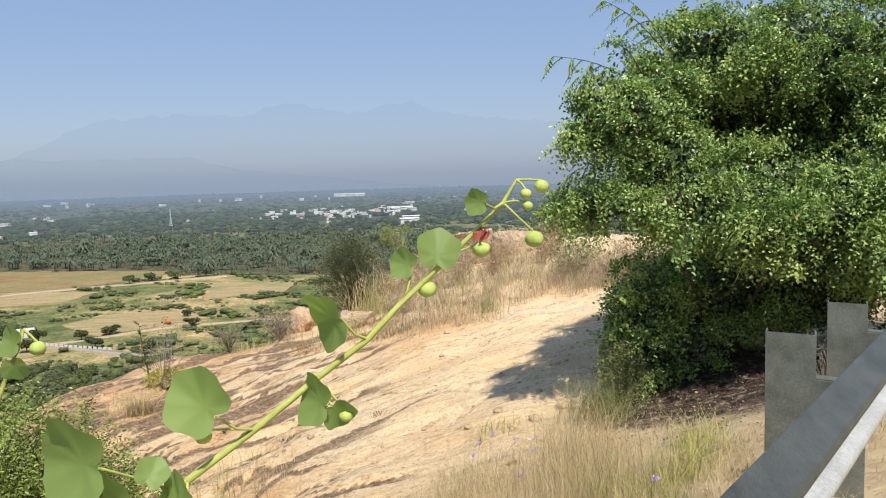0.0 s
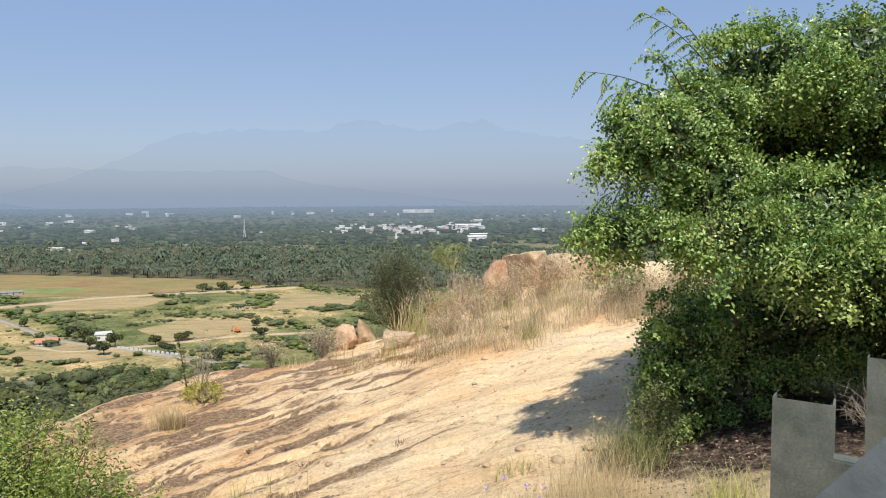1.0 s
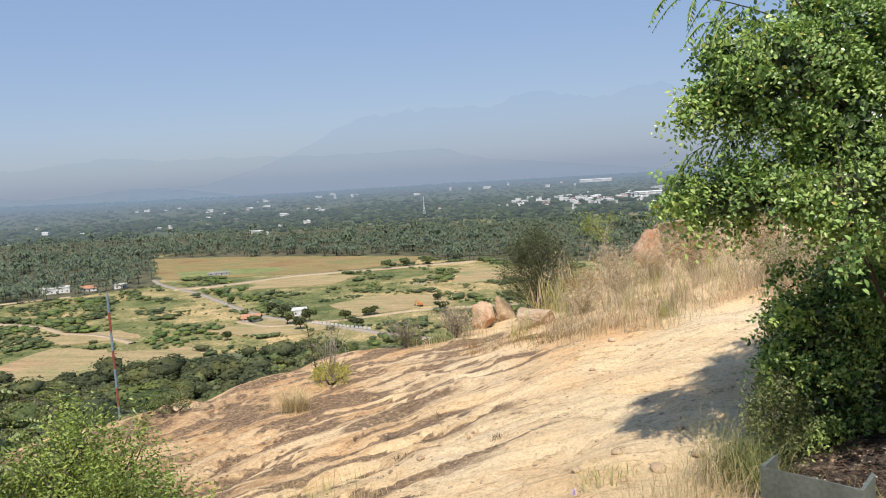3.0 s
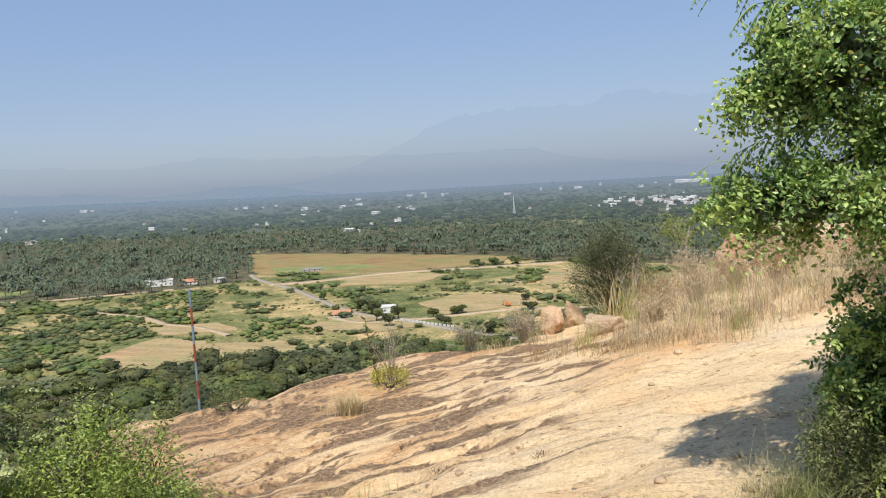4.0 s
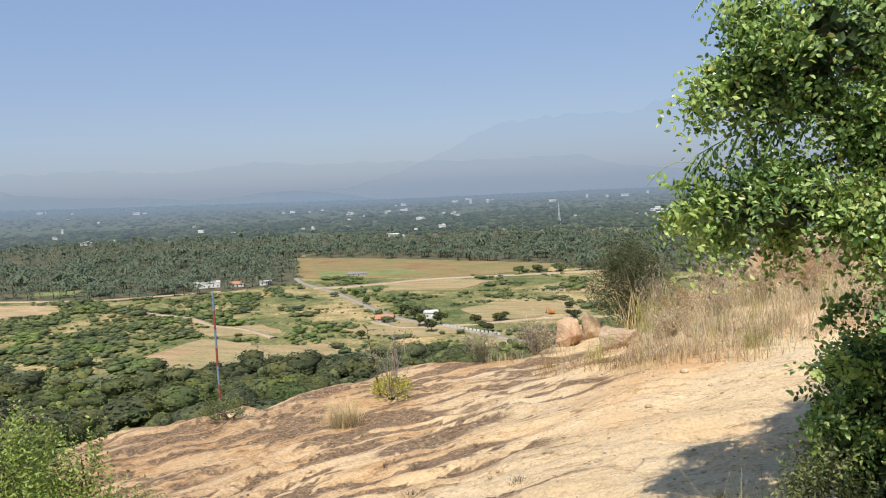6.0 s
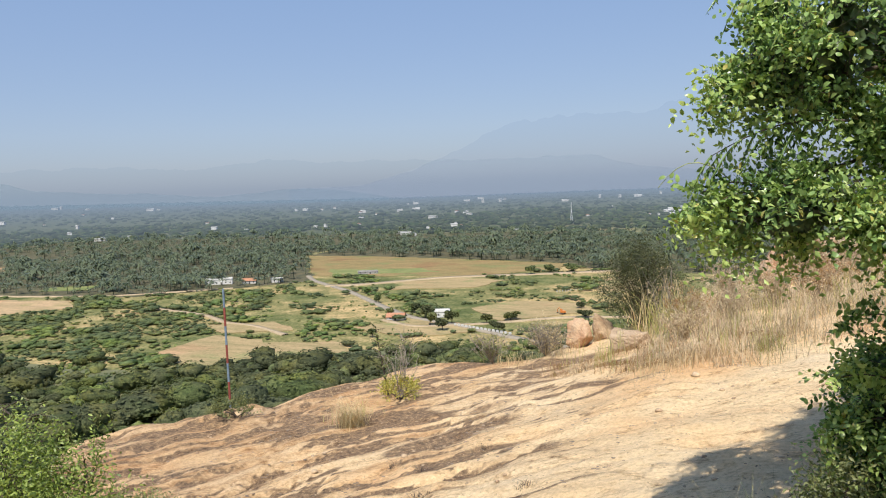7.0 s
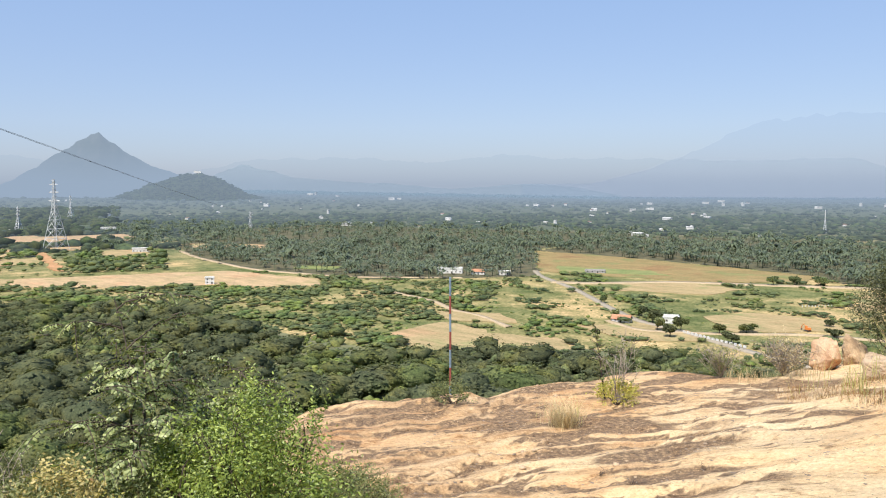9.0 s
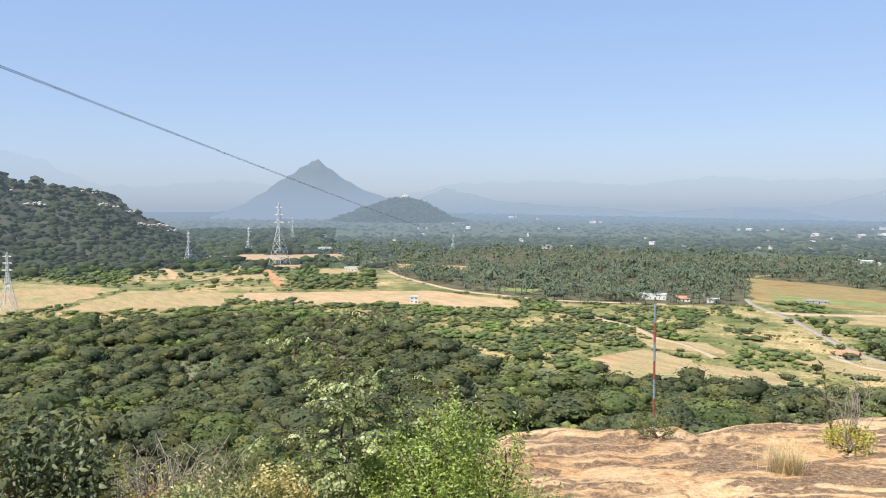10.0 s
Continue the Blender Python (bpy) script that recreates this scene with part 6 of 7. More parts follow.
def dry_shrub(place, height, spread, n, label, leaf_material=None, name="dry_shrub", thick=1.0, wood=None):
    """A bare, much-branched shrub of pale twigs, with a few small leaves."""
    z = float(ground_z(place[0], place[1]))
    t = thing(name, (place[0], place[1], z), label, "shrub")
    st, tips = [], []
    for _ in range(n):
        a, r = rng.uniform(0, 6.28), spread * rng.uniform(0.2, 1)
        e = np.array([math.cos(a) * r, math.sin(a) * r, height * rng.uniform(0.55, 1)])
        st.append(limb((0, 0, 0), e, 0.007 * thick, 0.003 * thick, 0.12, 5))
        for _ in range(4):
            b = e * rng.uniform(0.45, 0.95)
            f = b + unit(1)[0] * height * 0.22 + np.array([0, 0, height * 0.12])
            f[2] = max(f[2], 0.05)
            st.append(limb(b, f, 0.004 * thick, 0.0015 * thick, 0.1, 3))
            tips.append(f)
    V, F = joined(st)
    mesh_np("branching", V, F, wood or M_TWIG, t)
    if leaf_material:
        tips = np.array(tips)
        V, F = sprigs(tips, unit(len(tips)), 5, 0.12, 0.035, 0.1, 0.5)
        mesh_np("foliage", V, F, leaf_material, t)
    return t


def spreading_sapling(place, top, reach, boughs, label, lean=(0.1, 0.0), sprays=16):
    """A crooked young tree: thin boughs that spread sideways, each with hanging feathery leaves."""
    z = float(ground_z(place[0], place[1]))
    t = thing("sapling", (place[0], place[1], z), label, "shrub")
    H = top - z
    k = np.linspace(0, 1, 9)
    stem = np.column_stack([lean[0] * H * k + 0.04 * H * np.sin(k * 9 + place[0]), lean[1] * H * k + 0.03 * H * np.sin(k * 7 + 1), H * k])
    mesh_np("stem", *tube(stem, np.linspace(0.017, 0.004, 9), 6), M_BARK, t)
    for i in range(boughs):
        h = 0.35 + 0.65 * (i + 0.5) / boughs
        b = np.array([np.interp(h, k, stem[:, c]) for c in range(3)])
        a = i * 2.4 + rng.uniform(-0.5, 0.5)
        L = reach * rng.uniform(0.55, 1.1) * (1.25 - 0.75 * h)
        e = b + np.array([math.cos(a) * L, math.sin(a) * L, L * rng.uniform(0.05, 0.55)])
        u = np.linspace(0, 1, 7)[:, None]
        P = b + (e - b) * u + np.array([0, 0, 1.0]) * np.sin(u * np.pi) * L * 0.12 + rng.normal(size=(7, 3)) * 0.008
        twigs, lv = [], []
        for q in range(sprays):
            f = P[np.clip(int(q * 6.6 / sprays + 0.6), 0, 6)] + rng.normal(size=3) * 0.01
            d = (e - b) / L * rng.uniform(0.2, 0.9) + rng.normal(size=3) * [0.55, 0.55, 0.2]
            s, l = frond(f, d, rng.uniform(0.14, 0.26), 9, 0.043, 0.45, 0.55, 0.3)
            twigs.append(s)
            lv.append(l)
        br = mesh_np("branch", *tube(P, np.linspace(0.007, 0.002, 7), 5), M_BARK, t)
        for s in twigs:
            mesh_np("twig", *s, M_BARK, br)
        mesh_np("foliage", *joined(lv), M_SAP, br)
    return t


spreading_sapling((-4.66, 4.08), 0.62, 0.95, 9, "thin crooked sapling with drooping feathery olive leaves", (-0.09, -0.13), 11)
spreading_sapling((-4.55, 3.75), 0.2, 0.75, 15, "low spreading sapling with feathery olive leaves", (0.1, 0.02))
spreading_sapling((-4.35, 4.35), 0.0, 0.55, 10, "low spreading sapling beside the bright bush", (0.1, 0.1))
dry_shrub((-5.1, 3.1), 0.8, 0.5, 34, "brown bare brushwood in the undergrowth", thick=0.7, wood=M_DEAD)
dry_shrub((-5.0, 2.75), 0.7, 0.5, 14, "straw-coloured dry shrub in the undergrowth", M_STRAW)
dry_shrub((-4.7, 3.3), 0.6, 0.45, 18, "straw-coloured dry shrub in the undergrowth", M_STRAW)
dry_shrub((-4.4, 3.0), 0.5, 0.45, 16, "reddish dry shrub in the undergrowth", M_REDGRASS)
dry_shrub((-5.45, 2.7), 0.95, 0.55, 36, "brown bare brushwood in the undergrowth", thick=0.7, wood=M_DEAD)
dry_shrub((-5.2, 2.5), 0.8, 0.6, 12, "dry twiggy shrub with a few leaves", M_YELLOW)
dry_shrub((-4.55, 11.6), 1.0, 0.5, 14, "thin leafy twigs over the yellowing bush", M_DULL, thick=0.9)
sapling((-4.8, 11.7), float(ground_z(-4.8, 11.7)) + 1.15, 0.3, 18, 0.05, M_DULL, "slender dark green sapling beside the yellowing bush", "sapling", 6, 0.2, 0.2)
dry_shrub((-12.2, 17.6), 1.5, 0.8, 14, "dry branching shrub below the brow", M_YELLOW)
dry_shrub((-2.9, 14.3), 0.6, 0.6, 60, "pale grey dry shrub on the brow", M_STRAW)
dry_shrub((-3.9, 14.2), 0.55, 0.45, 34, "thin dry shrub on the brow", M_DULL)
dry_shrub((-1.0, 15.2), 1.25, 0.45, 9, "tall pale dry stalks before the dark bush", M_STRAW)
for k, (x, y, hh) in enumerate(((-0.4, 14.6, 0.7), (0.3, 14.0, 0.6), (0.9, 15.2, 0.8), (1.6, 14.4, 0.7), (2.2, 15.8, 0.8), (0.2, 16.2, 0.9), (2.8, 14.8, 0.7), (-0.35, 13.3, 0.5), (1.4, 16.6, 0.9), (3.3, 16.0, 0.8))):
    dry_shrub((x, y), hh, 0.55, 52, "feathery straw-coloured dry shrub among the grass", M_BROW if k % 3 else M_REDGRASS, thick=0.6, wood=M_STRAWTWIG)
for k, (x, y, hh) in enumerate(((2.6, 11.8, 0.6), (3.2, 11.4, 0.6), (3.0, 12.6, 0.7), (3.8, 12.2, 0.7), (3.5, 11.0, 0.55), (4.2, 11.6, 0.7))):
    dry_shrub((x, y), hh, 0.55, 46, "feathery straw-coloured dry shrub behind the tree", M_BROW if k % 2 else M_DULL, thick=0.6, wood=M_STRAWTWIG)
dry_shrub((2.7, 4.0), 0.4, 0.4, 46, "grey dead twigs at the tree's foot", thick=0.4)


# ---- lilac wildflowers in the verge ----
M_LILAC = plain_mat("lilac_petal", (0.50, 0.36, 0.58), (0.66, 0.52, 0.72), 40)
for k, (x, y) in enumerate(((-0.08, 4.05), (0.06, 3.77), (-0.22, 3.76), (0.1, 3.38), (-0.05, 3.03), (0.44, 1.85), (-0.3, 3.5), (0.15, 3.6))):
    z = float(ground_z(x, y))
    w = thing("wildflower", (x, y, z), "small lilac wildflower on a thin stalk in the verge", "flower", "wildflowers in the verge")
    hh = 0.24 + 0.02 * (k % 4)
    mesh_np("stalk", *tube([(0, 0, -0.02), (0.01, 0.005, hh * 0.5), (0.025, -0.01, hh)], [0.002, 0.0016, 0.0012], 5), M_STRAW, w)
    B = np.tile([(0.025, -0.01, hh)], (16, 1)) + rng.normal(size=(16, 3)) * 0.006
    d = unit(16)
    d[:, 2] = np.abs(d[:, 2])
    tagged(mesh_np("blossom", *leaves(B, d, unit(16), 0.022, 0.012), M_LILAC, w), "lilac petals")


# ---- leaf litter and stones ----
r5 = np.random.default_rng(55)
n = 5200
P = np.column_stack([r5.normal(2.2, 0.85, n), r5.normal(4.65, 0.6, n), np.zeros(n)])
P = P[(P[:, 0] > 0.75) & (rail_side(P[:, 0], P[:, 1]) > 0.6)]
P[:, 2] = ground_z(P[:, 0], P[:, 1]) + 0.012
N = np.column_stack([r5.normal(size=(len(P), 2)) * 0.4, np.ones(len(P))])
hd = np.column_stack([r5.normal(size=(len(P), 2)), r5.normal(size=len(P)) * 0.15])
tagged(mesh_np("leaf_litter", *leaves(P, hd, N, 0.028 * r5.uniform(0.5, 1.3, len(P)), 0.014), M_LITTER), "brown dead leaves strewn under the tree", "leaf litter", kind="stuff")


def stone_mesh(seed):
    r = np.random.default_rng(seed)
    bm = bmesh.new()
    bmesh.ops.create_icosphere(bm, subdivisions=2 if seed > 3 else 1, radius=1.0)
    for v in bm.verts:
        n = v.co.normalized()
        v.co *= 0.95 + 0.3 * noise.noise(n * 1.3 + Vector((seed * 3, 0, 0))) + r.uniform(-0.2, 0.16)
        v.co.z *= 0.55
    V = np.array([v.co for v in bm.verts])
    bm.verts.index_update()
    F = np.array([[v.index for v in f.verts] for f in bm.faces])
    bm.free()
    return V, F


M_CHIP = plain_mat("dark_rock_chip", (0.20, 0.155, 0.125), (0.42, 0.32, 0.23), 3.0, 0.9, 0, 30, 0.3)
STONES, BIG_STONES = [stone_mesh(i) for i in range(4)], [stone_mesh(i) for i in range(4, 8)]
P = spots(2400, -6.5, 2.0, 4.0, 13.5, 61, lambda p: rail_side(p[:, 0], p[:, 1]) > 1.6)
r6 = np.random.default_rng(62)
sz = 0.007 + 0.022 * r6.power(0.35, len(P)) * (r6.uniform(size=len(P)) < 0.25) + 0.006 * r6.uniform(size=len(P))
parts = [scatter(STONES[k], np.column_stack([P, ground_z(P[:, 0], P[:, 1])])[k::4], sz[k::4], r6.uniform(0, 6.28, len(P[k::4]))) for k in range(4)]
tagged(mesh_np("gravel", *joined(parts), M_BOULDER), "small loose stones on the rock", "gravel", kind="stuff")
P = spots(2000, -6.5, -0.2, 5.6, 13.0, 63, lambda p: wave(p[:, 0] * 0.616 + p[:, 1] * 0.788, (-p[:, 0] * 0.788 + p[:, 1] * 0.616) * 2.4, 64, 2.2) > 0.35)
parts = [scatter(STONES[k], np.column_stack([P, ground_z(P[:, 0], P[:, 1]) + 0.001])[k::4], np.stack([r6.uniform(0.01, 0.035, len(P[k::4])), r6.uniform(0.008, 0.025, len(P[k::4])), r6.uniform(0.004, 0.012, len(P[k::4]))], -1), r6.uniform(0, 6.28, len(P[k::4]))) for k in range(4)]
tagged(mesh_np("rock_chips", *joined(parts), M_CHIP), "dark weathered rock chips in the runnels", "rock chips", kind="stuff")
for i in range(26):
    x, y = [(0.4, 10.1), (0.6, 10.0), (0.15, 9.7), (0.8, 5.2), (0.5, 5.0), (0.2, 5.35), (0.95, 5.3), (-0.1, 5.2)][i] if i < 8 else (r6.uniform(-6, 1.2), r6.uniform(5.5, 12))
    V, F = BIG_STONES[i % 4]
    s = r6.uniform(0.03, 0.075) if i < 8 else r6.uniform(0.02, 0.045)
    ob = mesh_np("stone", V * s, F, M_BOULDER)
    ob.matrix_world = pose(x, y, float(ground_z(x, y)) + s * 0.25, 0, 0, r6.uniform(0, 360))
    tagged(ob, "loose pale granite stone on the rock", "stone", "loose stones")


# ---- the tall weed beside the rail ----
M_WEED = leaf_mat("weed_leaf", (0.20, 0.31, 0.10), (0.28, 0.39, 0.13), None, 0.5, 0.45)
M_STEM = plain_mat("weed_stem", (0.38, 0.42, 0.10), (0.46, 0.50, 0.14), 30)
M_POD = plain_mat("seed_pod", (0.42, 0.52, 0.12), (0.52, 0.60, 0.18), 60)
M_WILT = plain_mat("wilted_flower", (0.30, 0.07, 0.05), (0.42, 0.14, 0.08), 60)


def weed_leaf(size, tilt):
    """A broad scalloped leaf, cupped along its midrib; its stalk's end at the origin, its tip along +y."""
    bm = bmesh.new()
    n = 30
    rim = []
    for i in range(n):
        a = 2 * math.pi * i / n
        k = 0.5 * (1 + 0.055 * math.cos(a * 5) + 0.02 * math.cos(a * 11)) * (1 - 0.35 * math.exp(-((a - math.pi) / 0.35) ** 2))
        x, y = math.sin(a) * k, math.cos(a) * k * 1.05 + 0.35
        rim.append(bm.verts.new((x * size, y * size, size * (0.35 * x * x * 2 - 0.3 * max(0, y - 0.4) ** 2 + 0.02 * math.sin(a * 7)))))
    mid = []
    for r in rim:
        mid.append(bm.verts.new((r.co.x * 0.5, size * 0.2 + (r.co.y - size * 0.2) * 0.5, r.co.z * 0.3)))
    c = bm.verts.new((0, size * 0.2, 0))
    for i in range(n):
        j = (i + 1) % n
        bm.faces.new((rim[i], rim[j], mid[j], mid[i]))
        bm.faces.new((mid[i], mid[j], c))
    return bm


def weed():
    base = (-1.62, -1.05, float(ground_z(-1.62, -1.05)))
    o = np.array(base)
    w = thing("tall_weed", base, "tall weed with broad green leaves and round pods", "plant")
    stem = np.array([base, (-1.55, -1.2, 0.6), (-1.38, -1.42, 1.15), (-1.2, -1.54, 1.4), (-1.07, -1.575, 1.509), (-1.033, -1.57, 1.534), (-0.999, -1.564, 1.559), (-0.969, -1.563, 1.58), (-0.95, -1.561, 1.599),
                     (-0.919, -1.553, 1.625), (-0.888, -1.551, 1.654), (-0.88, -1.552, 1.667)])
    V, F = tube(stem - o, [0.005, 0.0045, 0.0032, 0.0024, 0.0021, 0.002, 0.0019, 0.0018, 0.0017, 0.0015, 0.0012, 0.0009], 8)
    mesh_np("stem", V, F, M_STEM, w, smooth=True)
    side = np.array([(-1.5, -1.25, 0.8), (-1.3, -1.48, 1.3), (-1.19, -1.57, 1.5), (-1.155, -1.59, 1.57), (-1.142, -1.592, 1.6)])
    V, F = tube(side - o, [0.003, 0.0022, 0.0016, 0.0012, 0.0008], 6)
    mesh_np("stem", V, F, M_STEM, w, smooth=True)
    stem = np.concatenate([stem, side])
    spec = [((-0.905, -1.556, 1.655), 0.016, 55, -80), ((-0.948, -1.557, 1.622), 0.018, 60, -70), ((-0.927, -1.556, 1.63), 0.026, 70, 10), ((-0.992, -1.561, 1.592), 0.036, 38, -110), ((-1.062, -1.58, 1.556), 0.038, 72, -50),
            ((-1.12, -1.603, 1.534), 0.048, 62, -85), ((-1.0, -1.572, 1.55), 0.03, 40, -75), ((-0.986, -1.571, 1.54), 0.02, 65, 150), ((-1.1, -1.603, 1.512), 0.036, 45, -90), ((-1.072, -1.598, 1.506), 0.036, 42, -60),
            ((-1.082, -1.595, 1.523), 0.018, 50, 30), ((-1.148, -1.593, 1.595), 0.018, 55, -70), ((-1.145, -1.595, 1.58), 0.014, 70, 170)]
    for p, s, rx, ry in spec:
        lf = part("leaf", weed_leaf(s * 0.97, 0), M_WEED, w, smooth=True)
        m = pose(0, 0, 0, rx, ry, 0)
        c = np.array(p) - np.array(m @ Vector((0, s * 0.4, 0)))
        lf.matrix_local = Matrix.Translation(Vector(c - o)) @ m
        k = np.argmin(np.linalg.norm(stem - c, axis=1))
        V, F = tube([stem[k] - o, (stem[k] + c) / 2 - o - [0, 0, 0.003], c - o], [0.001, 0.0008, 0.0007], 5)
        mesh_np("leaf_stalk", V, F, M_STEM, w)
    for p, s in (((-0.867, -1.559, 1.663), 0.0042), ((-0.876, -1.558, 1.659), 0.0032), ((-0.875, -1.558, 1.652), 0.003), ((-0.872, -1.56, 1.633), 0.0052), ((-0.934, -1.555, 1.606), 0.0052), ((-0.902, -1.555, 1.628), 0.005),
                 ((-1.059, -1.58, 1.535), 0.0045), ((-0.983, -1.569, 1.539), 0.0042), ((-1.135, -1.593, 1.59), 0.004)):
        bm = bmesh.new()
        bmesh.ops.create_uvsphere(bm, u_segments=16, v_segments=10, radius=s)
        for v in bm.verts:
            a = math.atan2(v.co.y, v.co.x)
            f = 1 + 0.07 * math.cos(a * 8)
            v.co.x, v.co.y, v.co.z = v.co.x * f, v.co.y * f, v.co.z * 0.9
        pod = part("pod", bm, M_POD, w, smooth=True)
        pod.location = np.array(p) - o
        k = np.argmin(np.linalg.norm(stem - np.array(p), axis=1))
        V, F = tube([stem[k] - o, (stem[k] + np.array(p)) / 2 - o + [0, 0, 0.002], np.array(p) - o + [0, 0, s * 0.8]], [0.0008, 0.0007, 0.0007], 5)
        mesh_np("pod_stalk", V, F, M_STEM, w)
    B = np.tile(np.array([(-0.902, -1.557, 1.633)]) - o, (9, 1))
    mesh_np("flower", *leaves(B, unit(9) * [0.5, 0.5, 0.6] + [0, 0, 0.7], unit(9), 0.008, 0.005), M_WILT, w)
    return w


weed()


# ---- houses of the plain ----
def facade_opening(x, y, z, w, h, parent, name, material, turn=0):
    f = part(name, bm_box((w, 0.12, h), (0, 0, 0), 0.02), material, parent)
    f.matrix_local = pose(x, y, z, 0, 0, turn)
    return f


def gable_house(place, size, turn, label, roof_material, name="house"):
    L, W, H = size
    h = thing(name, (place[0], place[1], PLAIN_Z + 0.2), label, "house", "houses of the plain")
    h.rotation_euler = (0, 0, radians(turn))
    bm = bm_box((L, W, H), (0, 0, H / 2))
    for sx in (-1, 1):
        a = [bm.verts.new((sx * L / 2, y, z)) for y, z in ((-W / 2, H), (W / 2, H), (0, H + W * 0.32))]
        bm.faces.new(a)
    part("wall", bm, M_WHITE, h)
    bm = bmesh.new()
    e = 0.6
    for sy in (-1, 1):
        q = []
        for up in (0.0, 0.18):
            q += [bm.verts.new((sx * (L / 2 + e), sy * (W / 2 + e), H - e * 0.64 + up)) for sx in (-1, 1)]
            q += [bm.verts.new((sx * (L / 2 + e), 0, H + W * 0.32 + up)) for sx in (1, -1)]
        for f in ((0, 1, 2, 3), (4, 5, 6, 7), (0, 1, 5, 4), (1, 2, 6, 5), (3, 0, 4, 7)):
            bm.faces.new([q[i] for i in f])
    bmesh.ops.recalc_face_normals(bm, faces=bm.faces)
    part("roof", bm, roof_material, h)
    facade_opening(0, -W / 2 - 0.02, 1.05, 1.1, 2.1, h, "door", M_DARK)
    for x in (-L * 0.3, L * 0.3):
        facade_opening(x, -W / 2 - 0.02, 1.6, 1.2, 1.2, h, "window", M_DARK)
    return h


def flat_house(place, size, turn, label, floors=1, name="house", z=None, paint=None):
    L, W, H = size
    h = thing(name, (place[0], place[1], PLAIN_Z + 0.2 if z is None else z), label, "house", "houses of the plain")
    h.rotation_euler = (0, 0, radians(turn))
    part("wall", bm_box((L, W, H), (0, 0, H / 2)), paint or M_WHITE, h)
    part("roof", bm_box((L + 0.8, W + 0.8, 0.25), (0, 0, H + 0.12), 0.03), paint or M_WHITE, h)
    bm = bmesh.new()
    for x, y, a, b in ((0, -W / 2, L, 0.15), (0, W / 2, L, 0.15), (-L / 2, 0, 0.15, W), (L / 2, 0, 0.15, W)):
        bm_box((a, b, 0.7), (x, y, H + 0.6), 0, bm)
    part("parapet", bm, paint or M_WHITE, h)
    for f in range(floors):
        z1 = f * H / floors
        n = max(2, int(L / 4))
        for i in range(n):
            x = (i + 0.5) * L / n - L / 2
            door = f == 0 and i == n // 2
            facade_opening(x, -W / 2 - 0.02, z1 + (1.05 if door else 1.7), 1.1, 2.1 if door else 1.2, h, "door" if door else "window", M_DARK)
    return h


gable_house((-222, 443), (11, 6.0, 2.3), 12, "white house with a red clay-tile roof beside the road", M_TILE)
flat_house((-197, 459), (9, 7, 3.6), 20, "small white flat-roofed house behind trees")
flat_house((-474, 584), (24, 9, 4.6), 35, "white flat-roofed farmhouse under the palms")
gable_house((-446, 592), (12, 6, 3.0), 35, "white farm shed with a clay-tile roof", M_TILE)
flat_house((-424, 604), (11, 6, 3.2), 35, "low white farm building under the palms")
flat_house((-582, 390), (7.5, 6, 5.4), 55, "two-storey white house on a bare field", 2)
flat_house((-929, 522), (20, 8, 4.5), 60, "long white building beyond the scrub", 1)
flat_house((-1383, 715), (26, 12, 7.0), 62, "pale building among far trees", 2)
flat_house((-1482, 587), (16, 10, 5.0), 66, "pale building below the wooded hill", 1)
flat_house((-366, 672), (19, 6, 2.2), 25, "low grey shed in the fallow field", 1, paint=M_GREY)


def far_block(name, size, roof):
    L, W, H = size
    me = bpy.data.meshes.new(name)
    bm = bm_box((L, W, H), (0, 0, H / 2))
    bm.to_mesh(me)
    bm.free()
    me.materials.append(M_FARWHITE)
    ob = new(name, me)
    bm = bmesh.new()
    for sx, sz in ((-1, 0), (1, 0)):
        for y, z in ((-W / 2 - 1, H), (0, H + W * 0.14), (W / 2 + 1, H)):
            bm.verts.new((sx * (L / 2 + 1), y, z))
    v = list(bm.verts)
    for f in ((0, 1, 4, 3), (1, 2, 5, 4), (0, 3, 5, 2), (0, 2, 1), (3, 4, 5)):
        bm.faces.new([v[i] for i in f])
    bmesh.ops.recalc_face_normals(bm, faces=bm.faces)
    part("roof", bm, roof, ob)
    return ob


FAR_SPOTS = [(-573, 1195), (-412, 1269), (-560, 1361), (-1508, 2412), (-1190, 2146), (-862, 1455), (-980, 1792), (-3094, 2669), (-2872, 2643), (-2421, 2609), (-1152, 1148), (-2204, 1531), (-1090, 2347), (-779, 1943), (-1101, 3273),
             (-586, 1212), (-571, 1388), (-1374, 2942), (-1280, 3484), (236, 1754)]
r7 = np.random.default_rng(77)
blocks = [far_block("building", (22, 12, 9), M_FARWHITE), far_block("building", (13, 10, 7), M_FARTILE), far_block("building", (34, 14, 8), M_FARWHITE), far_block("building", (9, 9, 13), M_FARWHITE)]
for b, (x, y) in zip(blocks, ((62, 1857), (20, 1820), (70, 1390), (-120, 1800))):
    b.matrix_world = pose(x, y, PLAIN_Z, 0, 0, 15)
    tagged(b, "small white building on the hazy plain", "building", "buildings of the far plain")
spots_far = [(x + r7.normal() * 14, y + r7.normal() * 30) for x, y in FAR_SPOTS for _ in range(2)]
for _ in range(110):
    spots_far.append((r7.normal(-50, 75), r7.normal(1790, 120)))
for _ in range(60):
    a, dd = r7.uniform(-12, 66), r7.uniform(1500, 3500)
    spots_far.append(polar(a, dd))
for x, y in spots_far:
    grow = 1.0 + max(0, math.hypot(x, y) - 1500) / 2500
    m = pose(x, y, float(ground_z(x, y)) + 1.5, 0, 0, r7.uniform(-40, 40)) @ Matrix.Scale(r7.uniform(0.26, 0.6) * grow, 4)
    c = copy_thing(blocks[int(r7.integers(0, 4))], m)
    c.matrix_basis = m
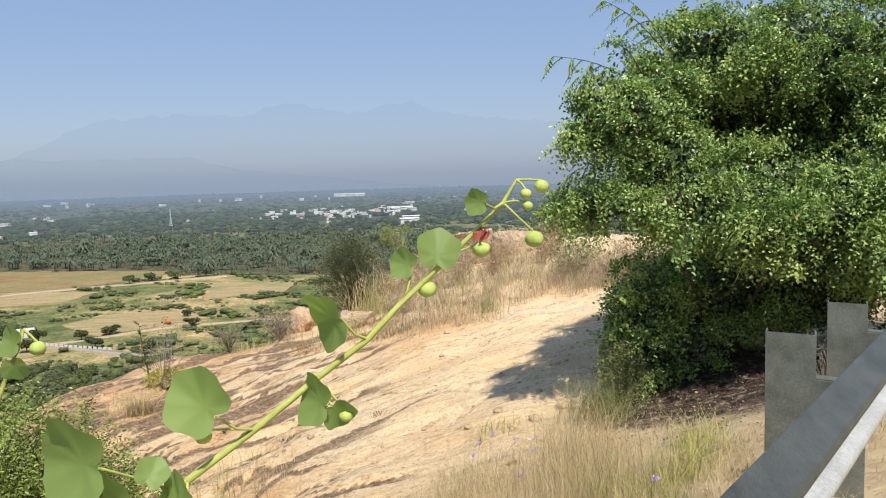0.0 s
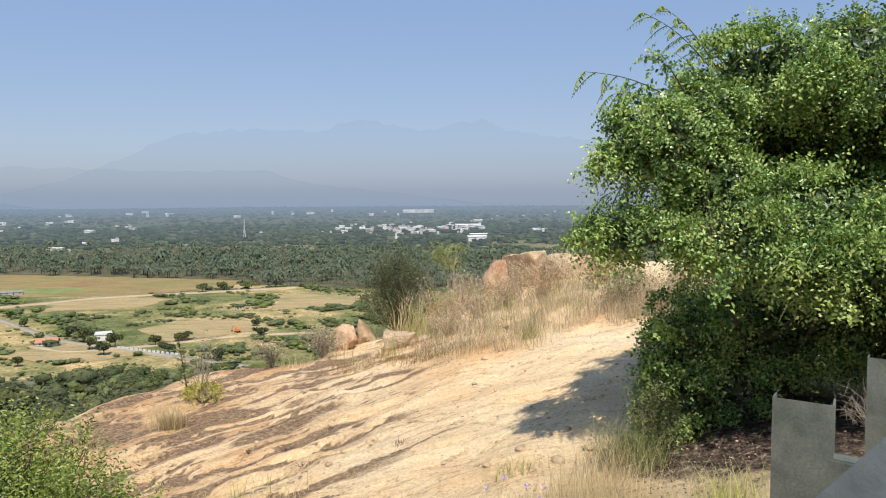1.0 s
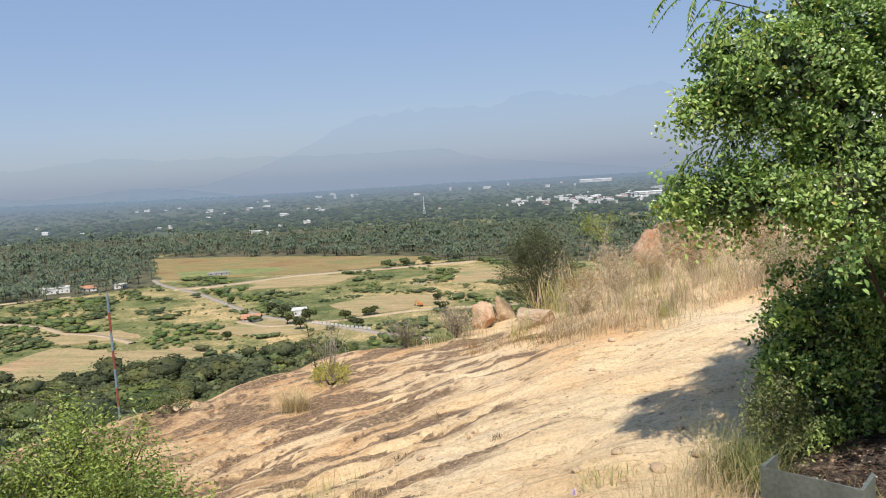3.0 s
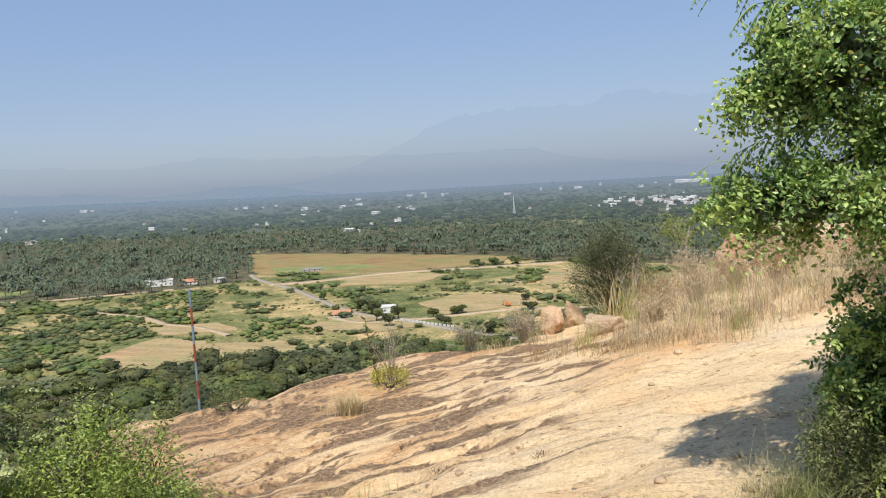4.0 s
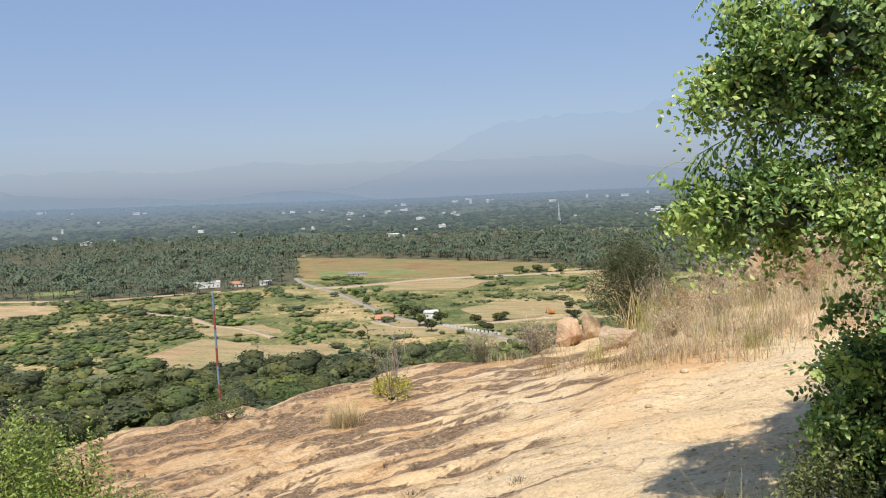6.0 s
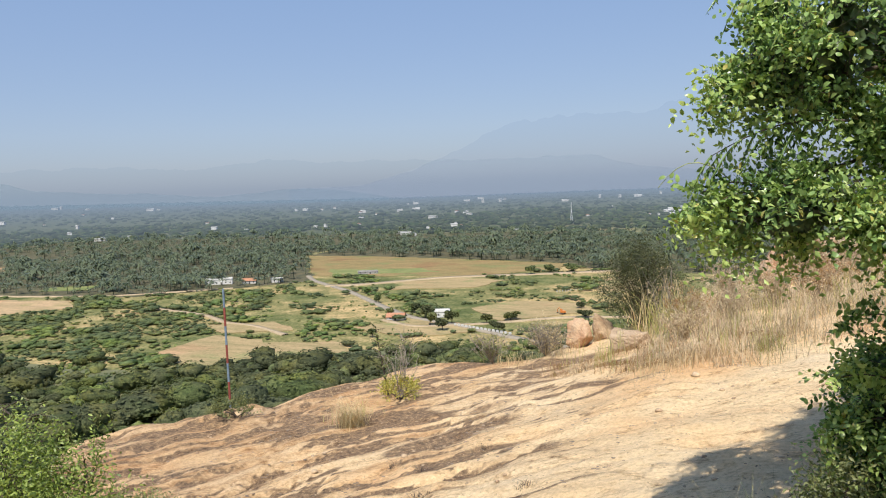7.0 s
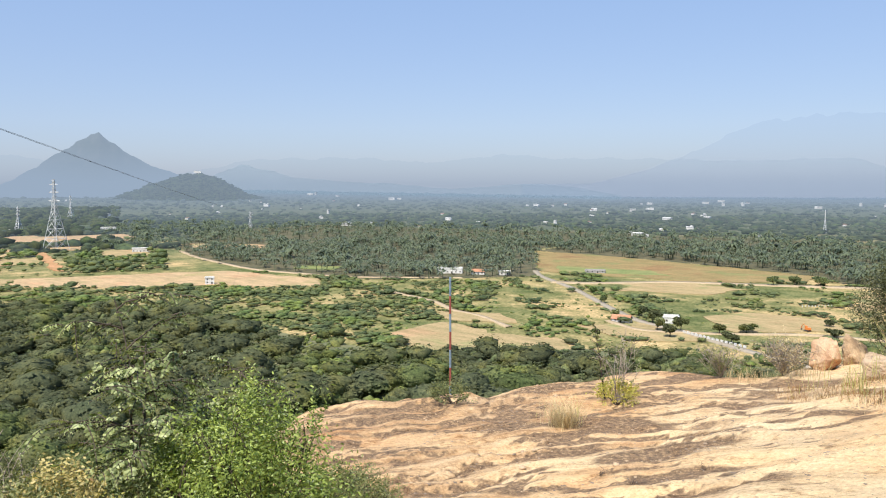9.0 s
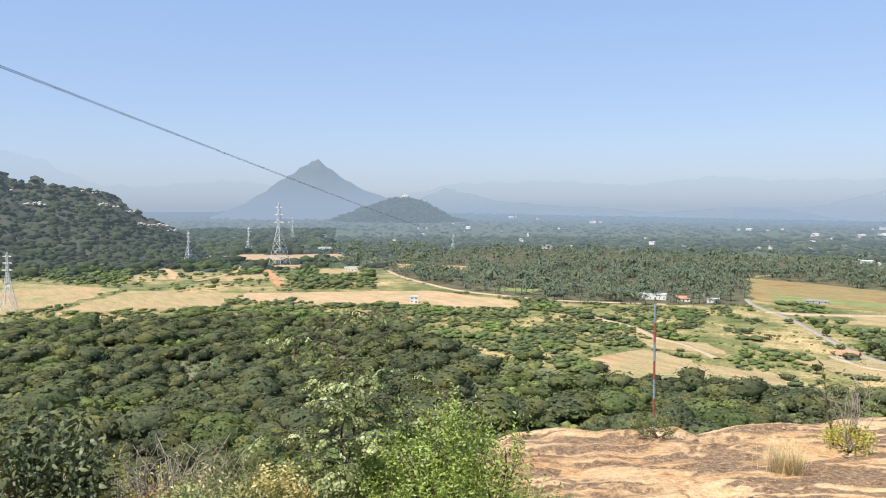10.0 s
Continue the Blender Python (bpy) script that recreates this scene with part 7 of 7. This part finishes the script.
tagged(far_block("factory_hall", (125, 24, 9), M_FARWHITE), "long white factory hall on the hazy plain", "factory").matrix_world = pose(-75, 3240, PLAIN_Z + 4, 0, 0, 0)
tagged(far_block("factory_hall", (60, 14, 6), M_FARWHITE), "long white-roofed hall beside the town", "factory").matrix_world = pose(75, 1880, PLAIN_Z + 3, 0, 0, 4)
tagged(far_block("factory_hall", (30, 9, 4), M_FARWHITE), "white-roofed hall at the edge of the town", "factory").matrix_world = pose(75, 1420, PLAIN_Z + 7, 0, 0, 4)
tx, ty = polar(56.9, 3600)
flat_house((tx, ty), (30, 14, 9), 57, "white shrine on the wooded hillock", 1, "shrine", float(TEMPLE_HILL[2].max()) - 4)


# ---- lattice towers and the overhead line ----
def lattice(place, height, base, arms, label, name="pylon", r=0.16, z=PLAIN_Z, turn=0.0):
    p = thing(name, (place[0], place[1], z), label, "pylon" if name == "pylon" else "mast", "lattice towers")
    p.rotation_euler = (0, 0, radians(turn))
    lv = np.linspace(0, 1, 9) ** 0.85
    half = np.where(lv < 0.62, base / 2 * (1 - lv / 0.62 * 0.82), base / 2 * 0.18 * (1 - (lv - 0.62) / 0.38 * 0.6))
    cor = np.array([(-1, -1), (1, -1), (1, 1), (-1, 1)], float)
    ring = [np.column_stack([cor * h, np.full(4, z2 * height)]) for h, z2 in zip(half, lv)]
    legs = [tube([k[c] for k in ring], r, 4) for c in range(4)]
    for c, (V, F) in enumerate(legs):
        mesh_np("leg", V, F, M_PYLON, p)
    br = []
    for a, b in zip(ring[:-1], ring[1:]):
        for c in range(4):
            d = (c + 1) % 4
            br += [tube([a[c], b[d]], r * 0.6, 3), tube([a[d], b[c]], r * 0.6, 3), tube([b[c], b[d]], r * 0.6, 3)]
    mesh_np("bracing", *joined(br), M_PYLON, p)
    for k, w in arms:
        z2 = k * height
        V, F = joined([tube([(-w, 0, z2), (0, 0, z2 + w * 0.18), (w, 0, z2)], r * 0.8, 4), tube([(-w, 0, z2), (0, 0, z2 - 0.6), (w, 0, z2)], r * 0.8, 4)])
        mesh_np("crossarm", V, F, M_PYLON, p)
    return p


M_PYLON = plain_mat("grey_lattice_steel", (0.58, 0.59, 0.60), (0.70, 0.71, 0.72), 0.4, 0.5, 0.3)
ARMS = ((0.7, 9), (0.82, 7.5), (0.93, 6))
SMALL_ARMS = ((0.7, 4.5), (0.82, 4), (0.93, 3.4))
lattice((-1034, 464), 92, 23, ARMS, "tall grey lattice power pylon on the plain", r=0.4, turn=25)
lattice((-1167, 379), 51, 12, SMALL_ARMS, "grey lattice power pylon below the hill", r=0.38, turn=25)
lattice((-1475, 597), 47, 11, SMALL_ARMS, "distant grey lattice power pylon", r=0.42, turn=25)
lattice((-734, 89), 49, 11, SMALL_ARMS, "grey lattice power pylon beside the field", r=0.26, turn=60)
lattice((-1900, 890), 60, 13, SMALL_ARMS, "distant grey lattice power pylon", r=0.4, turn=25)
lattice((-356, 1457), 40, 5, (), "slender grey lattice radio mast", "mast", r=0.3)
lattice((-1190, 885), 36, 9, SMALL_ARMS, "grey lattice power pylon among palms", r=0.22, turn=30)


def overhead_line():
    w = thing("power_line", (-148, 18.5, 24.8), "twin dark power cable with spacers across the valley", "cable")
    o = np.array([-148, 18.5, 24.8])
    a = np.array([120.0, -200.0, 46.0])
    b, e = o, np.array([-1205, 893, -50.0])
    t = np.linspace(0, 1, 60)[:, None]
    P = b + (e - b) * t - np.array([0, 0, 1.0]) * np.sin(t * np.pi) * 4.0
    back = b + (np.array([20.0, -120, 40.0]) - b) * np.linspace(1, 0.02, 12)[:, None]
    P = np.concatenate([back, P])
    for side in (-0.17, 0.17):
        V, F = tube(P + np.array([side * 0.6, side * 0.75, side * 0.5]) - o, 0.06, 5)
        mesh_np("cable", V, F, M_CABLE, w)
    for k in (0.012, 0.075, 0.16, 0.3, 0.5):
        q = b + (e - b) * k - np.array([0, 0, math.sin(k * math.pi) * 4.0])
        s = part("spacer", bm_box((0.2, 0.25, 0.3), (0, 0, 0), 0.03), M_CABLE, w)
        s.location = q - o


M_CABLE = plain_mat("dark_cable", (0.05, 0.05, 0.055), (0.08, 0.08, 0.085), 2.0, 0.6)
overhead_line()


# ---- small things on the plain ----
def parapet():
    p = thing("road_parapet", (-173, 425, PLAIN_Z), "white-painted low parapet along the road", "parapet")
    a, b = np.array([-178.0, 431.0]), np.array([-134.0, 409.0])
    d = (b - a) / np.linalg.norm(b - a)
    n = 15
    for i in range(n):
        q = a + (b - a) * (i + 0.5) / n - np.array([-173, 425])
        s = part("block", bm_box((1.9, 0.5, 1.25), (0, 0, 1.2), 0.04), M_WHITE, p)
        s.matrix_local = pose(q[0], q[1], 0, 0, 0, math.degrees(math.atan2(d[1], d[0])))
    return p


parapet()
for i in range(16):
    x, y = -152 + i * 1.7, 574 + i * 1.6
    ob = part("boundary_stone", bm_box((0.45, 0.45, 1.3), (0, 0, 0.65), 0.06), M_WHITE)
    ob.location = (x, y, PLAIN_Z + 0.2)
    tagged(ob, "short whitewashed boundary stone in the clearing", "boundary stone", "boundary stones")


def excavator(place, turn):
    e = thing("excavator", (place[0], place[1], PLAIN_Z + 0.3), "small orange excavator on bare ground", "excavator")
    e.rotation_euler = (0, 0, radians(turn))
    for y in (-1.0, 1.0):
        part("track", bm_box((3.6, 0.55, 0.8), (0, y, 0.4), 0.2), M_DARK, e)
    part("body", bm_box((3.0, 2.3, 1.3), (-0.4, 0, 1.5), 0.12), M_ORANGE, e)
    part("cab", bm_box((1.2, 1.1, 1.5), (0.6, 0.5, 2.4), 0.1), M_ORANGE, e)
    mesh_np("boom", *tube([(1.0, -0.3, 1.8), (3.0, -0.3, 3.8), (4.6, -0.3, 2.4), (4.8, -0.3, 0.8)], 0.22, 6), M_ORANGE, e)
    part("bucket", bm_box((0.8, 0.9, 0.7), (4.7, -0.3, 0.5), 0.1), M_DARK, e)
    return e


M_ORANGE = plain_mat("orange_paint", (0.60, 0.20, 0.05), (0.68, 0.26, 0.07), 3.0, 0.5)
excavator((-124, 481), 150)


def plain_tree(place, width, height, material, label, seed):
    r = np.random.default_rng(seed)
    t = thing("tree", (place[0], place[1], PLAIN_Z), label, "tree", "trees of the plain")
    st = [tube([(0, 0, 0), (0.1, 0.1, height * 0.3), (0.3, -0.1, height * 0.55)], [0.3, 0.24, 0.16], 6)]
    pts = []
    for i in range(7):
        a, k = r.uniform(0, 6.28), r.uniform(0.2, 0.75)
        c = np.array([math.cos(a) * width * 0.5 * k, math.sin(a) * width * 0.5 * k, height * r.uniform(0.5, 0.85)])
        st.append(tube([(0.2, 0, height * 0.3), c * [0.5, 0.5, 0.85], c], [0.16, 0.1, 0.05], 5))
        n = 150
        u = r.normal(size=(n, 3))
        u /= np.linalg.norm(u, axis=1)[:, None]
        pts.append(c + u * np.array([width * 0.24, width * 0.24, height * 0.17]) * r.uniform(0.5, 1, (n, 1)))
    mesh_np("trunk", *joined(st), M_BARK, t)
    P = np.concatenate(pts)
    V, F = leaves(P, r.normal(size=(len(P), 3)), r.normal(size=(len(P), 3)) + [0, 0, 1], 1.0, 0.8)
    mesh_np("crown", V, F, material, t)
    return t


for i, (x, y, w, hh, material, text) in enumerate((
        (-206, 452, 11, 8, M_WOOD, "dark green shade tree beside the white house"), (-181, 436, 9, 9, M_WOOD, "dark green tree beside the road"), (-192, 428, 8, 8, M_DULL, "thin grey-green tree below the tiled house"),
        (-178, 414, 7, 8, M_WOOD, "dark tree beside the dirt lane"), (-210, 388, 6, 5, M_WOOD, "round dark tree on the dry plot"), (-222, 470, 7, 7, M_WOOD, "dark tree beside the road"),
        (-204, 680, 12, 8, M_SCRUB, "spreading green tree on the sandy track"), (-190, 690, 10, 8, M_SCRUB, "spreading green tree on the sandy track"), (-172, 700, 13, 8, M_SCRUB, "spreading green tree at the grove's edge"),
        (-107, 470, 9, 5, M_WOOD, "low dark tree by the clearing"), (-118, 505, 5, 4, M_WOOD, "small dark tree in the clearing"), (-150, 455, 12, 5, M_WOOD, "flat-topped dark acacia by the road"), (-268, 506, 7, 6, M_SCRUB, "green roadside tree beside the asphalt"), (-146, 420, 9, 6, M_WOOD, "dark roadside tree beside the parapet"),
        (-112, 400, 10, 6, M_WOOD, "dark roadside tree beyond the parapet"), (-300, 548, 6, 5, M_SCRUB, "small green tree beside the road"), (-236, 462, 5, 4, M_DULL, "thin grey-green roadside tree"), (-160, 440, 8, 6, M_WOOD, "dark tree between road and lane"))):
    plain_tree((x, y), w, hh, material, text, 400 + i)


def small_tree(x, y, crown, radii):
    """A slender tree on the brow: a pale trunk that forks, and an airy crown of small leaves."""
    z = float(ground_z(x, y))
    t = thing("small_tree", (x, y, z), "small slender tree with airy yellow-green leaves on the brow", "tree")
    o = np.array([x, y, z])
    c = np.array(crown) - o
    fork = np.array([0.03, 0.0, c[2] - radii[2] * 0.9])
    mesh_np("trunk", *tube([(0, 0, -0.1), (0.04, 0.02, fork[2] * 0.5), fork], [0.05, 0.042, 0.034], 8), M_TWIG, t, smooth=True)
    tips = []
    for _ in range(11):
        e = c + unit(1)[0] * np.array(radii) * rng.uniform(0.5, 0.95)
        mesh_np("limb", *limb(fork, e, 0.018, 0.004, 0.08, 6), M_TWIG, t)
        tips.append(e + rng.normal(size=(26, 3)) * np.array(radii) * 0.2)
    P = np.concatenate(tips)
    mesh_np("crown", *sprigs(P, unit(len(P)), 6, 0.14, 0.045, 0.2, 0.5), M_AIRY, t)
    return t


M_AIRY = leaf_mat("airy_leaf", (0.16, 0.20, 0.06), (0.40, 0.44, 0.16), None, 0.5, 0.35)
small_tree(-0.1, 20.6, (-0.13, 20.6, -0.05), (0.62, 0.5, 0.5))
